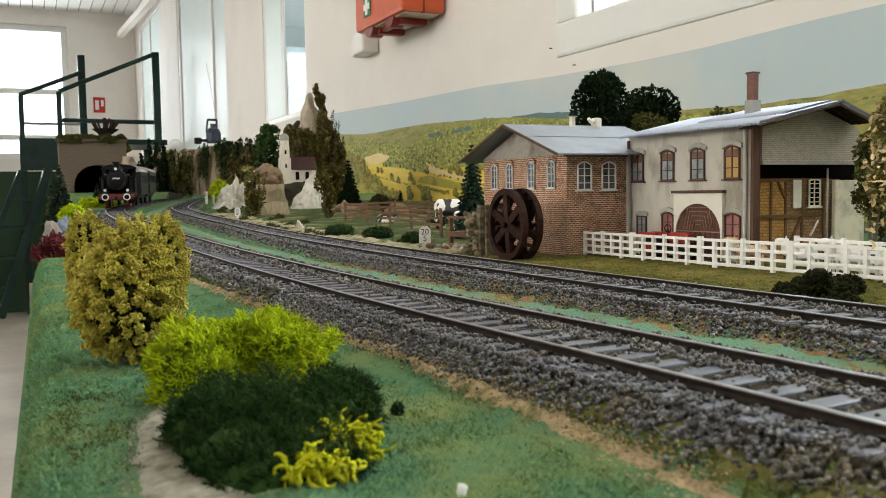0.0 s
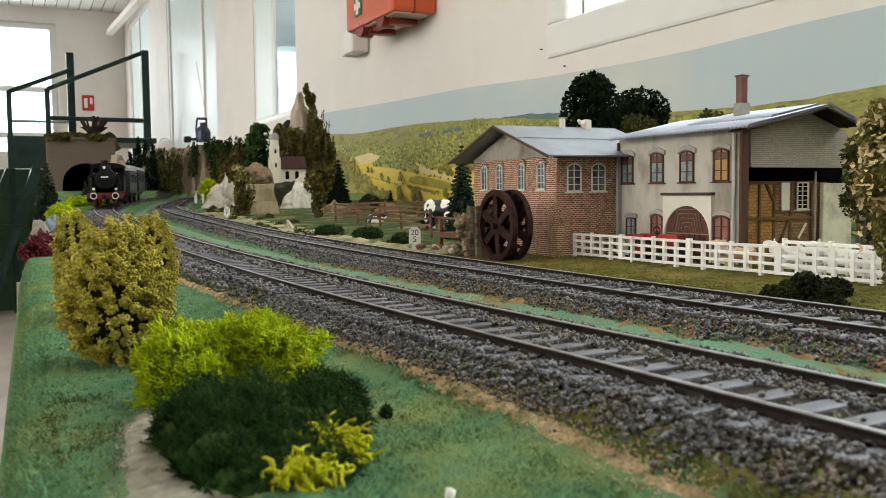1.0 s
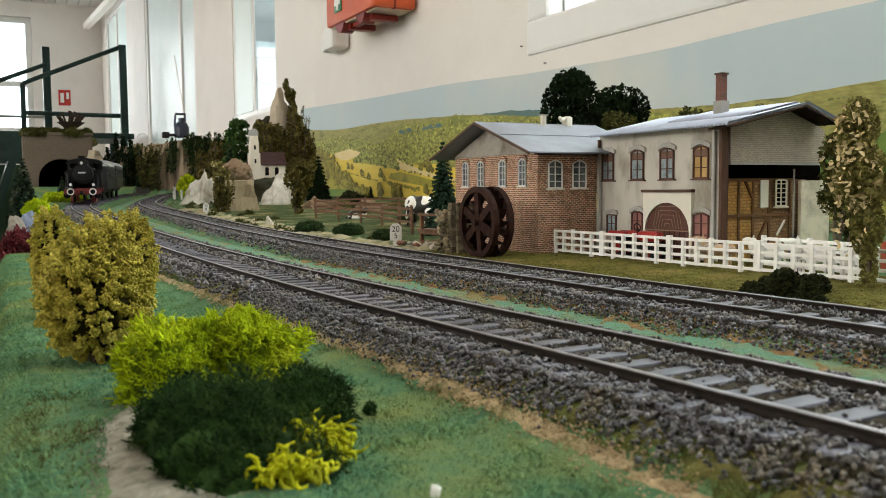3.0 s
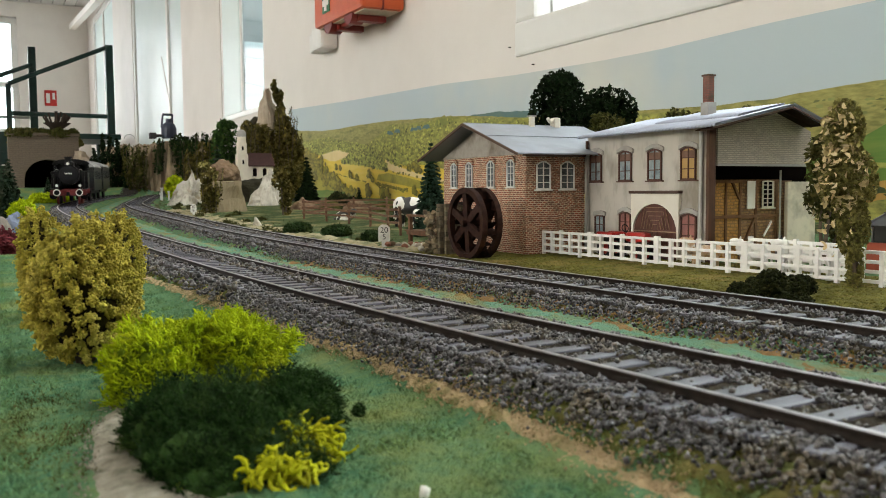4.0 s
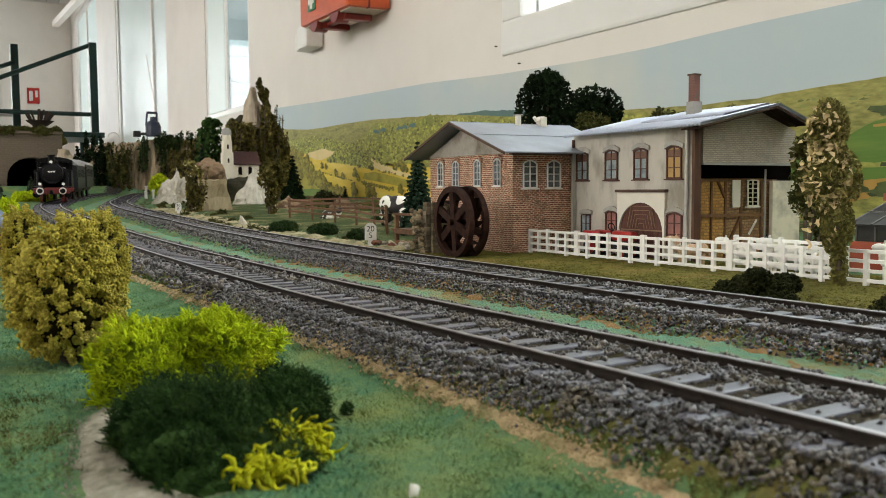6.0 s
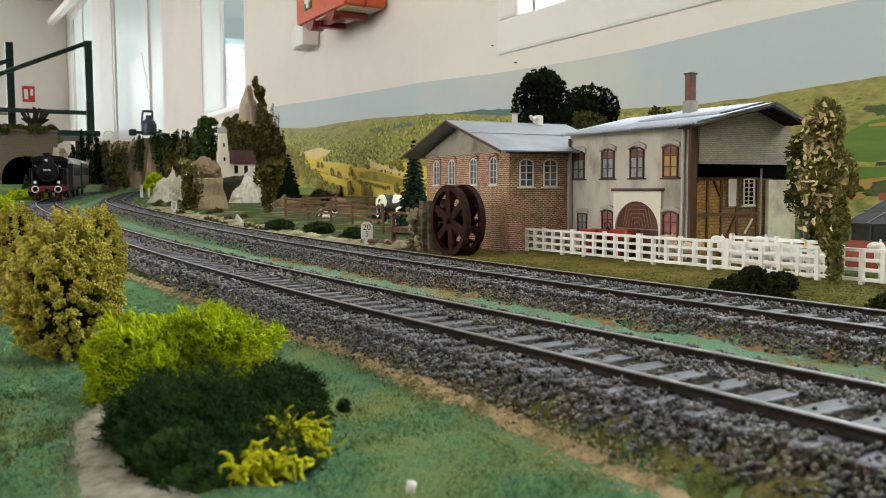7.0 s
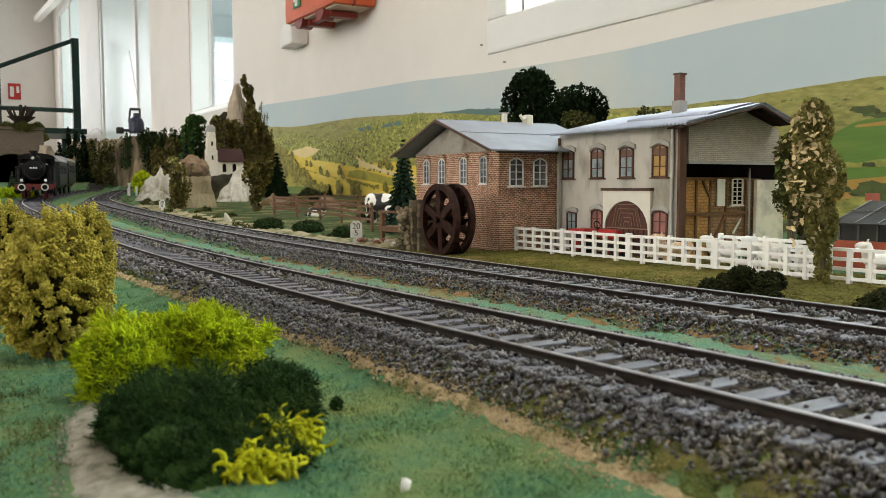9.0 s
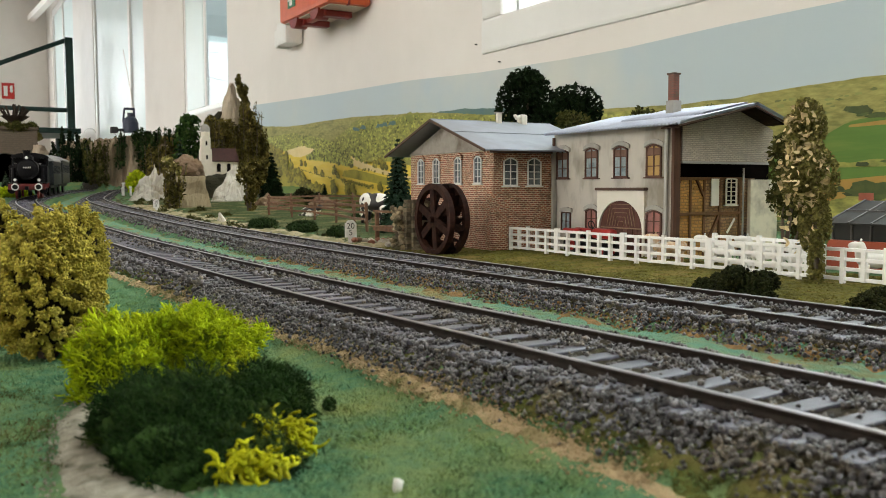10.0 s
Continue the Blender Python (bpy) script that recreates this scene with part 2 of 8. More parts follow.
def smooth_line(ys, xs):
    """A smooth function through given places."""
    ys, xs = np.array(ys), np.array(xs)

    def at(y):
        d = np.linspace(-0.06, 0.06, 25)
        y = np.atleast_1d(np.asarray(y, float))
        e = y[:, None] + d
        v = np.interp(e, ys, xs)
        lo, hi = e < ys[0], e > ys[-1]
        v = np.where(lo, xs[0] + (e - ys[0]) * (xs[1] - xs[0]) / (ys[1] - ys[0]), v)
        v = np.where(hi, xs[-1] + (e - ys[-1]) * (xs[-1] - xs[-2]) / (ys[-1] - ys[-2]), v)
        return v.mean(1)

    return at


# the two tracks' middle lines and the gentle climb of the board
NEAR = smooth_line((-0.3, 0.05, 0.1, 0.2, 0.3, 0.4, 0.55, 0.70, 0.82, 0.92, 1.0, 1.1, 1.35, 1.6, 1.8, 2.1),
                   (0.097, 0.0806, 0.0766, 0.0708, 0.0693, 0.0702, 0.0748, 0.0735, 0.0730, 0.0770, 0.0860, 0.103, 0.150, 0.197, 0.250, 0.36))
FAR = smooth_line((-0.3, 0.08, 0.1, 0.2, 0.3, 0.4, 0.55, 0.65, 0.75, 0.84, 0.95, 1.05, 1.15, 1.4, 1.65, 1.85, 2.1),
                  (0.150, 0.1338, 0.1326, 0.1287, 0.1278, 0.1305, 0.1380, 0.1390, 0.1372, 0.1375, 0.1450, 0.160, 0.181, 0.2305, 0.280, 0.342, 0.437))
RISE = smooth_line((-1.0, 0.55, 0.75, 0.95, 1.3, 1.6, 1.85, 2.6), (0.0, 0.0, 0.0048, 0.0098, 0.0146, 0.0165, 0.0190, 0.024))
EDGE = smooth_line((-1.0, 0.0, 0.10, 0.17, 0.29, 0.47, 0.60, 2.4), (-0.012, -0.0052, -0.0040, -0.0030, -0.0014, 0.0006, 0.006, 0.088))

# ---- the room ----
RZ0, RZ1 = -0.76, 1.78
floor = part("floor", box(-4.0, 1.2, -3.0, 9.2, RZ0 - 0.1, RZ0), FLOOR_M)
tagged(floor, "pale beige smooth floor of the room", "floor", kind="structure")

bm = box(-4.0, 1.3, -3.0, 9.2, RZ1 + 0.012, RZ1 + 0.1)
y = -3.0
xs = np.arange(-4.0, 1.2, 0.098)
for x in xs:
    box(x, x + 0.090, -3.0, 9.1, RZ1, RZ1 + 0.012, 0, bm)
ceiling = part("ceiling", bm, CEILING_M)
tagged(ceiling, "white plank ceiling with dark open joints", "ceiling", kind="structure")
joints = part("ceiling_trim", box(-4.0, 1.2, -3.0, 9.0, RZ1 + 0.0095, RZ1 + 0.0115), JOINT_M)
tagged(joints, "dark grooves between the ceiling planks", "trim", kind="structure")

W1 = (-1.1, 0.922, 0.186, 1.45)
W2 = (1.986, 2.388, 0.209, 1.6)
wall_east = part("wall_east", wall_with_holes("x", 0.6, 0.16, -3.0, 1.90, RZ0, RZ1, [W1]), PLASTER)
tagged(wall_east, "white painted wall behind the railway layout", "wall", kind="structure")
wall_bay = part("wall_bay", wall_with_holes("x", 0.6, 0.05, 1.90, 2.88, RZ0, RZ1, [W2]), PLASTER)
tagged(wall_bay, "thin white wall round the narrow window", "wall", kind="structure")
OUTER_M = mat("blue_grey_outer_render", (0.42, 0.46, 0.47), (0.36, 0.40, 0.41), 12, 0.85)
wall_step = part("wall_step", box(0.652, 1.06, 2.72, 2.88, RZ0, RZ1), OUTER_M)
tagged(wall_step, "blue-grey outer return wall beside the window pillar", "wall", kind="structure")
W3, W4 = (4.78, 6.41, 0.05, 1.6), (7.3, 8.6, 0.05, 1.6)
wall_side = part("wall_side", wall_with_holes("x", 1.0, 0.06, 2.882, 9.0, RZ0, RZ1, [W3, W4]), PLASTER)
tagged(wall_side, "white painted side wall with tall windows", "wall", kind="structure")
W5 = (-1.6, 0.395, 0.40, 1.64)
wall_north = part("wall_north", wall_with_holes("y", 9.0, 0.16, -4.0, 1.0, RZ0, RZ1, [W5]), PLASTER)
tagged(wall_north, "white end wall with a wide bright window", "wall", kind="structure")
wall_west = part("wall_west", wall_with_holes("x", -4.0, 0.16, -3.0, 9.0, RZ0, RZ1, [(-1.6, 2.8, 0.3, 1.6)]), PLASTER)
tagged(wall_west, "plain white wall across the room", "wall", kind="structure")
wall_south = part("wall_south", box(-3.84, 0.6, -3.16, -3.0, RZ0, RZ1), PLASTER)
tagged(wall_south, "plain white wall behind the viewer", "wall", kind="structure")

GLASS = mat("window_glass", (0.95, 1.0, 0.98), (0.95, 1.0, 0.98), 1, 0.0, trans=1.0)
GLASS.node_tree.nodes["Principled BSDF"].inputs["IOR"].default_value = 1.08


def window(name, axis, at, hole, bars_u=(), bars_z=(), fw=0.045, label="", deep=0.05):
    """A plastic window in a wall's hole: frame bars, sill and panes. at: where the frame's room side stands."""
    u0, u1, z0, z1 = hole
    w = thing(name, ((at, (u0 + u1) / 2, z0) if axis == "x" else ((u0 + u1) / 2, at, z0)), label, "window", kind="structure")

    def slab(a, b, c, d, t0, t1, bev):
        return box(at + t0, at + t1, a, b, c, d, bev) if axis == "x" else box(a, b, at + t0, at + t1, c, d, bev)

    us = [u0, *bars_u, u1]
    part("window_frame", slab(u0, u1, z0, z0 + fw, 0, deep, 0.004), WHITE_FRAME, w)
    part("window_frame", slab(u0, u1, z1 - fw, z1, 0, deep, 0.004), WHITE_FRAME, w)
    for u in (u0, u1 - fw):
        part("window_frame", slab(u, u + fw, z0 + fw, z1 - fw, 0.001, deep - 0.001, 0.004), WHITE_FRAME, w)
    for u in bars_u:
        part("mullion", slab(u - fw / 2, u + fw / 2, z0 + fw, z1 - fw, 0.002, deep - 0.002, 0.004), WHITE_FRAME, w)
    for z in bars_z:
        part("transom", slab(u0 + fw, u1 - fw, z - fw / 2, z + fw / 2, 0.003, deep - 0.003, 0.004), WHITE_FRAME, w)
    p = part("pane", slab(u0 + fw, u1 - fw, z0 + fw, z1 - fw, deep * 0.5, deep * 0.5 + 0.004, 0), GLASS, w)
    p.visible_shadow = False
    return w


window("window_1", "x", 0.5965, W1, (-0.1,), (), 0.042, "white plastic window above the painted landscape")
FROST_M = mat("pale_green_frosted_glass", (0.70, 0.80, 0.78), (0.66, 0.77, 0.75), 5, 0.4)
win = window("window_2", "x", 0.6005, W2, (2.196,), (), 0.016, "narrow tall white window beside the pillar", 0.012)
part("frosted_pane", box(0.6025, 0.6050, 2.205, 2.371, 0.226, 1.583), FROST_M, win, "pale green frosted pane")
win = window("window_3", "x", 1.004, W3, (5.22,), (), 0.05, "tall side window with one frosted pane")
part("frosted_pane", box(1.017, 1.024, 5.25, 6.36, 0.10, 1.55), FROST_M, win, "pale green frosted pane")
part("frosted_pane", box(1.017, 1.024, 4.86, 5.19, 0.10, 1.55), FROST_M, win, "pale green frosted pane")
win = window("window_4", "x", 1.004, W4, (7.95,), (), 0.05, "tall side window near the end wall with frosted pane")
part("frosted_pane", box(1.017, 1.024, 7.36, 8.55, 0.10, 1.55), FROST_M, win, "pale green frosted pane")
window("window_5", "y", 9.06, W5, (-0.6,), (0.60, 1.03), 0.05, "wide bright end window with two cross bars")
# window out of view, added to go with the west fill lamp
window("window_6", "x", -3.95, (-1.6, 2.8, 0.3, 1.6), (-0.1, 1.4), (), 0.05, "assumed wide white window across the room, out of view")

# a grey canopy frame outside the narrow window
CANOPY_M = mat("grey_canopy_metal", (0.060, 0.075, 0.085), (0.050, 0.062, 0.070), 20, 0.5)
canopy = thing("canopy_frame", (0.78, 2.70, 0.26), "grey metal canopy frame outside the narrow window", "frame")
part("post", box(0.742, 0.750, 2.690, 2.705, RZ0, 0.447), CANOPY_M, canopy)
part("top_bar", bar((0.751, 2.698, 0.4415), (0.90, 2.698, 0.4415), 0.011, 0.009), CANOPY_M, canopy)
part("brace", bar((0.751, 2.698, 0.369), (0.90, 2.698, 0.339), 0.010, 0.014), CANOPY_M, canopy)

# a bright hazy outside behind the windows
OUTDOOR_SOFT = mat("shaded_outdoors", (0.84, 0.95, 1.0), (0.74, 0.88, 0.94), 0.8, 1.0, emit=1.15)
back = part("backdrop", box(2.6, 2.62, -6, 22, -3, 7), OUTDOOR_SOFT)
tagged(back, "overexposed pale daylight outside", "backdrop", kind="structure")
back = part("backdrop", box(-9, 2.5, 13, 13.02, -3, 7), OUTDOOR)
tagged(back, "overexposed pale daylight outside the end window", "backdrop", kind="structure")
# glowing sheet that belongs to the added west window
back = part("backdrop", box(-7.02, -7, -8, 12, -3, 7), OUTDOOR)
tagged(back, "glowing sheet outside the assumed window across the room", "backdrop", kind="structure")

# ---- the layout board, ground and tracks ----
rng = np.random.default_rng(4)


def ground_z(x, y):
    """Height of the landscape's ground."""
    x, y = np.asarray(x, float), np.asarray(y, float)
    yy = np.ravel(y)
    n, f, r = NEAR(yy).reshape(y.shape), FAR(yy).reshape(y.shape), RISE(yy).reshape(y.shape)
    z = -0.0068 + r
    for c in (n, f):
        z = np.maximum(z, r - 0.0027 - np.clip((np.abs(x - c) - 0.0155) / 0.009, 0, 1) * 0.0041)
    z = z + 0.0010 * np.clip((x - f - 0.03) / 0.05, 0, 1)
    k = np.clip((y - 1.84) / 0.08, 0, 1)
    z = z + 0.0205 * k * k * (3 - 2 * k)
    e = EDGE(yy).reshape(y.shape)
    d = np.clip((x - e) / 0.006, 0, 1)
    # the grass mat ends in a low step before the rocks
    step = np.clip((y - 0.466) / 0.008, 0, 1) * np.clip((0.044 - x) / 0.014, 0, 1)
    return z - 0.010 * (1 - d) ** 2.2 - 0.0036 * step


ys = np.concatenate([np.arange(-0.45, 0.7, 0.004), np.arange(0.7, 2.46, 0.02)])
us = np.linspace(0, 1, 150) ** 1.0
gx = np.empty((len(ys), len(us)))
ed = EDGE(ys)
for i in range(len(ys)):
    gx[i] = ed[i] + (0.596 - ed[i]) * us
gy = np.repeat(ys[:, None], len(us), 1)
gz = ground_z(gx, gy) + 0.0005 * np.array([[noise.noise((a * 160, b * 160, 0.0)) for a, b in zip(p, q)] for p, q in zip(gx, gy)])
V = np.stack([gx, gy, gz], 2).reshape(-1, 3)
k = np.arange(len(ys) * len(us)).reshape(len(ys), len(us))
Q = np.stack([k[:-1, :-1], k[:-1, 1:], k[1:, 1:], k[1:, :-1]], 2).reshape(-1, 4)
ground = raw("ground", V, Q, GRASS_M, None, smooth=True)
tagged(ground, "green flocked grass mat covering the layout board", "ground", kind="structure")
SAND_X = smooth_line((0.0, 0.065, 0.075, 0.092, 0.114, 0.127, 0.138, 0.163, 0.25), (0.0535, 0.0560, 0.0575, 0.0590, 0.0585, 0.0563, 0.0550, 0.0525, 0.050))


def strip(name, y0, y1, step, left, right, lift, material, label, cols=6, wob=0.0, wf=90.0, rag=0.0, rf=220.0):
    """A thin covering that lies on the ground between two edge lines."""
    y = np.arange(y0, y1, step)
    a, b = left(y).copy(), right(y).copy()
    if wob:
        a += wob * np.array([noise.noise((q * wf, 1.3, 0)) + 0.5 * noise.noise((q * wf * 3, 4.3, 0)) for q in y])
        b += wob * np.array([noise.noise((q * wf, 7.7, 0)) + 0.5 * noise.noise((q * wf * 3, 9.1, 0)) for q in y])
    s = np.linspace(0, 1, cols)
    x = a[:, None] + (b - a)[:, None] * s
    yy = np.repeat(y[:, None], cols, 1)
    z = ground_z(x, yy) + lift * np.sin(np.pi * np.clip(s * 0.94 + 0.03, 0, 1))[None] - 0.0003
    if rag:
        z = z + rag * np.array([[noise.noise((p * rf, q * rf, 2.0)) + 0.7 * noise.noise((p * rf * 3, q * rf * 3, 5.0)) for p, q in zip(u, v)] for u, v in zip(x, yy)])
    i = np.arange(len(y) * cols).reshape(len(y), cols)
    ob = raw(name, np.stack([x, yy, z], 2).reshape(-1, 3), np.stack([i[:-1, :-1], i[:-1, 1:], i[1:, 1:], i[1:, :-1]], 2).reshape(-1, 4), material, smooth=True)
    return tagged(ob, label, "ground", kind="structure")


strip("moss_border", -0.1, 0.42, 0.002, lambda y: SAND_X(y) - 0.0002, lambda y: np.maximum(NEAR(y) - 0.0150, SAND_X(y) + 0.003), 0.0006, MOSSB_M, "olive moss between the sand and the ballast", 12, 0.0012, 260, 0.0007, 380)
strip("sand_path", -0.1, 0.40, 0.001, lambda y: SAND_X(y) - 0.0026 - 0.010 * np.clip(0.13 - y, 0, 0.1), lambda y: SAND_X(y) + 0.0008 + 0.007 * np.clip(0.13 - y, 0, 0.1), 0.0006, SAND_M, "thin line of orange sand beside the ballast", 14, 0.0005, 200, 0.0003, 600)
strip("ballast_bed", -0.4, 2.4, 0.004, lambda y: NEAR(y) - 0.0185, lambda y: NEAR(y) + 0.0195, 0.0008, BED_M, "ballast bed under the near track, near-black as shade between the stones", 12, 0.0012)
strip("ballast_bed", -0.4, 2.4, 0.004, lambda y: FAR(y) - 0.0185, lambda y: FAR(y) + 0.0195, 0.0008, BED_M, "ballast bed under the track by the buildings, near-black as shade between the stones", 12, 0.0012)
strip("earth_strip", -0.3, 0.33, 0.003, lambda y: (NEAR(y) + FAR(y)) / 2 - 0.0078, lambda y: (NEAR(y) + FAR(y)) / 2 + 0.0114, 0.0010, EARTH_M, "orange-brown earth between the tracks", 14, 0.0016, 90, 0.0010, 260)
strip("turquoise_strip", -0.3, 1.9, 0.003, lambda y: (NEAR(y) + FAR(y)) / 2 - 0.0050, lambda y: (NEAR(y) + FAR(y)) / 2 + 0.0092, 0.0018, TURQ_M, "turquoise grass scatter between the tracks", 14, 0.0013, 110, 0.0004, 420)
strip("verge", -0.3, 0.36, 0.003, lambda y: FAR(y) + 0.021, lambda y: FAR(y) + 0.125, 0.0010, VERGE_M, "olive mossy verge along the fence", 30, 0.002)

apron = part("layout_frame", prism([(-0.001, -0.018), (0.598, -0.018), (0.598, -0.075), (-0.001, -0.075)], "y", -0.45, 0.46), TABLE_M)
tagged(apron, "wooden frame that carries the layout board", "frame", kind="structure")
apron = part("layout_frame", box(0.10, 0.598, 0.462, 2.44, -0.075, -0.018), TABLE_M)
tagged(apron, "wooden frame under the far board", "frame", kind="structure")


def track(name, line, label):
    t = thing(name, (float(line(0.0)[0]), 0.0, -0.0045), label, "railway track", "tracks")
    # sleepers: pieces close by, joined further away
    bm = box(-0.0150, 0.0150, -0.0016, 0.0016, -0.0040, -0.0013, 0.0003)
    me = mesh_of("sleeper", bm, SLEEPER_M)
    far = bmesh.new()
    y, n = -0.10, 0
    while y < 2.05:
        x, r = float(line(y)[0]), float(RISE(y)[0])
        a = -math.atan((line(y + 0.005)[0] - line(y - 0.005)[0]) / 0.01)
        m = Matrix.LocRotScale((x, y, r), Euler((0, 0, a + random.uniform(-0.02, 0.02))), None)
        if y < 0.95:
            piece("sleeper", me, m, t)
        else:
            box(-0.0150, 0.0150, -0.0016, 0.0016, -0.0040, -0.0013, 0, far, None)
            bmesh.ops.transform(far, matrix=m, verts=far.verts[-8:])
        y += 0.0064
        n += 1
    tagged(part("far_sleeper_stretch", far, SLEEPER_M, t), kind="stuff")
    # rails with a foot, a web and a head
    prof = [(-0.0010, -0.0021), (0.0010, -0.0021), (0.0010, -0.0018), (0.00030, -0.0015), (0.00030, -0.0008), (0.00048, -0.0006), (0.00048, -0.00015),
            (-0.00048, -0.00015), (-0.00048, -0.0006), (-0.00030, -0.0008), (-0.00030, -0.0015), (-0.0010, -0.0018)]
    yy = np.arange(-0.3, 2.15, 0.008)
    c, dz = line(yy), RISE(yy)
    sl = (line(yy + 0.004) - line(yy - 0.004)) / 0.008
    nx, ny = 1 / np.sqrt(1 + sl ** 2), -sl / np.sqrt(1 + sl ** 2)
    for side in (-0.0088, 0.0088):
        for pname, pr, mt in (("rail", prof, RAIL_M), ("rail_head", [(-0.00049, -0.00016), (0.00049, -0.00016), (0.00038, 0.0), (-0.00038, 0.0)], RAILTOP_M)):
            p = np.array(pr) * (1, 0.67)
            k = len(p)
            o = p[None, :, 0] + side
            v = np.stack([c[:, None] + nx[:, None] * o, yy[:, None] + ny[:, None] * o, dz[:, None] + p[None, :, 1] + 0 * o], 2)
            i = np.arange(len(yy) * k).reshape(len(yy), k)
            j = np.roll(i, -1, 1)
            f = np.stack([i[:-1], j[:-1], j[1:], i[1:]], 2).reshape(-1, 4)
            raw(pname, v.reshape(-1, 3), f, mt, t)
    # rail chairs
    bm = bmesh.new()
    y = -0.10
    vv = []
    while y < 0.9:
        for side in (-0.0088, 0.0088):
            for s in (-0.0014, 0.0014):
                vv.append((float(line(y)[0]) + side + s, y, -0.0012))
        y += 0.0064
    cube = (np.array([(a, b, q) for a in (-1, 1) for b in (-1, 1) for q in (-1, 1)], float), np.array([(0, 1, 3, 2), (4, 6, 7, 5), (0, 4, 5, 1), (2, 3, 7, 6), (0, 2, 6, 4), (1, 5, 7, 3)]))
    v, f = scatter(cube, vv, np.array([0.00040, 0.0005, 0.0003]), rng, rot=np.repeat(np.eye(3)[None], len(vv), 0))
    bm.free()
    tagged(raw("rail_fastening", v, f, CLIP_M, t), kind="stuff")
    return t


def fill(line, y0, y1, o0, o1, label, bump=0.0):
    """Fine dirt that fills the track between two offsets from its middle line, about as high as the sleepers."""
    y = np.arange(y0, y1, 0.0016)
    o = np.linspace(o0, o1, 12)
    x = line(y)[:, None] + o[None]
    yy = np.repeat(y[:, None], len(o), 1)
    edge = np.clip(np.minimum(o - o0, o1 - o) / 0.001, 0, 1)[None]
    n = np.array([[noise.noise((p * 900, q * 900, 3.0)) + 0.8 * noise.noise((p * 350, q * 350, 7.0)) for p, q in zip(u, v)] for u, v in zip(x, yy)])
    z = RISE(y)[:, None] - 0.00165 + 0.00032 * n + bump * np.clip((o - 0.0020) / 0.002, 0, 1)[None] * (0.6 + 0.6 * n) - 0.0010 * (1 - edge)
    i = np.arange(x.size).reshape(x.shape)
    ob = raw("dirt_fill", np.stack([x, yy, z], 2).reshape(-1, 3), np.stack([i[:-1, :-1], i[:-1, 1:], i[1:, 1:], i[1:, :-1]], 2).reshape(-1, 4), DIRT_M, smooth=True)
    return tagged(ob, label, "ground", kind="structure")


for line, y1 in ((NEAR, 0.75), (FAR, 0.75)):
    fill(line, 0.02, y1, -0.0082, 0.0082, "brown dirt that fills the track between the rails", 0.0007)
    fill(line, 0.02, y1, -0.0158, -0.0094, "brown dirt round the sleeper ends")
    fill(line, 0.02, y1, 0.0094, 0.0158, "brown dirt round the far sleeper ends")

track("railway_track", NEAR, "model railway track with brown sleepers along the grassy board edge")
track("railway_track", FAR, "model railway track with brown sleepers beside the mill")


def stones(line, y0, y1, gap, size, seed, half=0.0215):
    r = np.random.default_rng(seed)
    n = int((y1 - y0) * 2 * half / gap ** 2)
    tpl = OCTA
    y = r.uniform(y0, y1, n)
    o = r.uniform(-half, half + 0.001, n) + r.normal(0, 0.0008, n)
    x = line(y) + o
    ph = ((y + 0.10) / 0.0064) % 1.0
    r_cover = r.random(n)
    on_sleeper = (np.minimum(ph, 1 - ph) < 0.21) & (np.abs(o) < 0.0145) & (r_cover > np.where(o > 0.0024, 0.93, np.where(o < -0.0098, 0.58, 0.22)))
    on_rail = (np.abs(np.abs(o) - 0.0088) < 0.0011)
    thin = (o < -0.0178) & (r.random(n) < np.clip((-o - 0.0178) / 0.0036, 0, 0.95))
    bare = (np.abs(o) < 0.0080) & (r.random(n) < np.where(o < 0.0020, 0.88, 0.45))
    ok = ~(on_sleeper | on_rail | thin | bare)
    over = (np.minimum(ph, 1 - ph) < 0.21) & (np.abs(o) < 0.0145)
    x, y, o, over = x[ok], y[ok], o[ok], over[ok]
    z = ground_z(x, y) + r.uniform(0.0001, 0.0009, len(x)) - np.where(np.abs(o) < 0.0145, 0.0001, 0)
    z = np.where((np.abs(o) < 0.0155) & (y < 0.75), RISE(y) - 0.0017 + r.uniform(-0.0002, 0.0003, len(x)) + np.where((o > 0.0015) & (o < 0.008), 0.0005, 0), z)
    z = np.where(over, RISE(y) - 0.0012 + r.uniform(-0.0001, 0.0003, len(x)), z)
    s = 1.25 * size * r.uniform(0.6, 1.35, (len(x), 1)) * r.uniform(0.7, 1.15, (len(x), 3))
    return scatter(tpl, np.stack([x, y, z], 1), s, r, jitter=0.42)


v, f = join(stones(NEAR, 0.03, 0.21, 0.00046, 0.00031, 1), stones(NEAR, 0.21, 0.40, 0.0013, 0.0006, 5), stones(NEAR, 0.40, 0.9, 0.0017, 0.00062, 2))
tagged(raw("ballast_stones", v, f, STONE_M), "loose grey ballast stones along the near track", "ballast", kind="stuff")
v, f = join(stones(FAR, 0.06, 0.36, 0.00066, 0.00036, 3), stones(FAR, 0.36, 1.0, 0.0017, 0.00062, 4))
tagged(raw("ballast_stones", v, f, STONE_M), "loose grey ballast stones along the far track", "ballast", kind="stuff")


def fibres(n, xy, size, material, name, label, seed, lean=0.8):
    r = np.random.default_rng(seed)
    x, y = xy(r, n)
    z = ground_z(x, y) - 0.0002
    d = np.stack([r.normal(0, lean, len(x)), r.normal(0, lean, len(x)), np.ones(len(x))], 1)
    s = size * r.uniform(0.5, 1.3, len(x))
    v, f = scatter(BLADE, np.stack([x, y, z], 1), s, r, rot=aimed(d, r))
    return tagged(raw(name, v, f, material), label, "grass", kind="stuff")


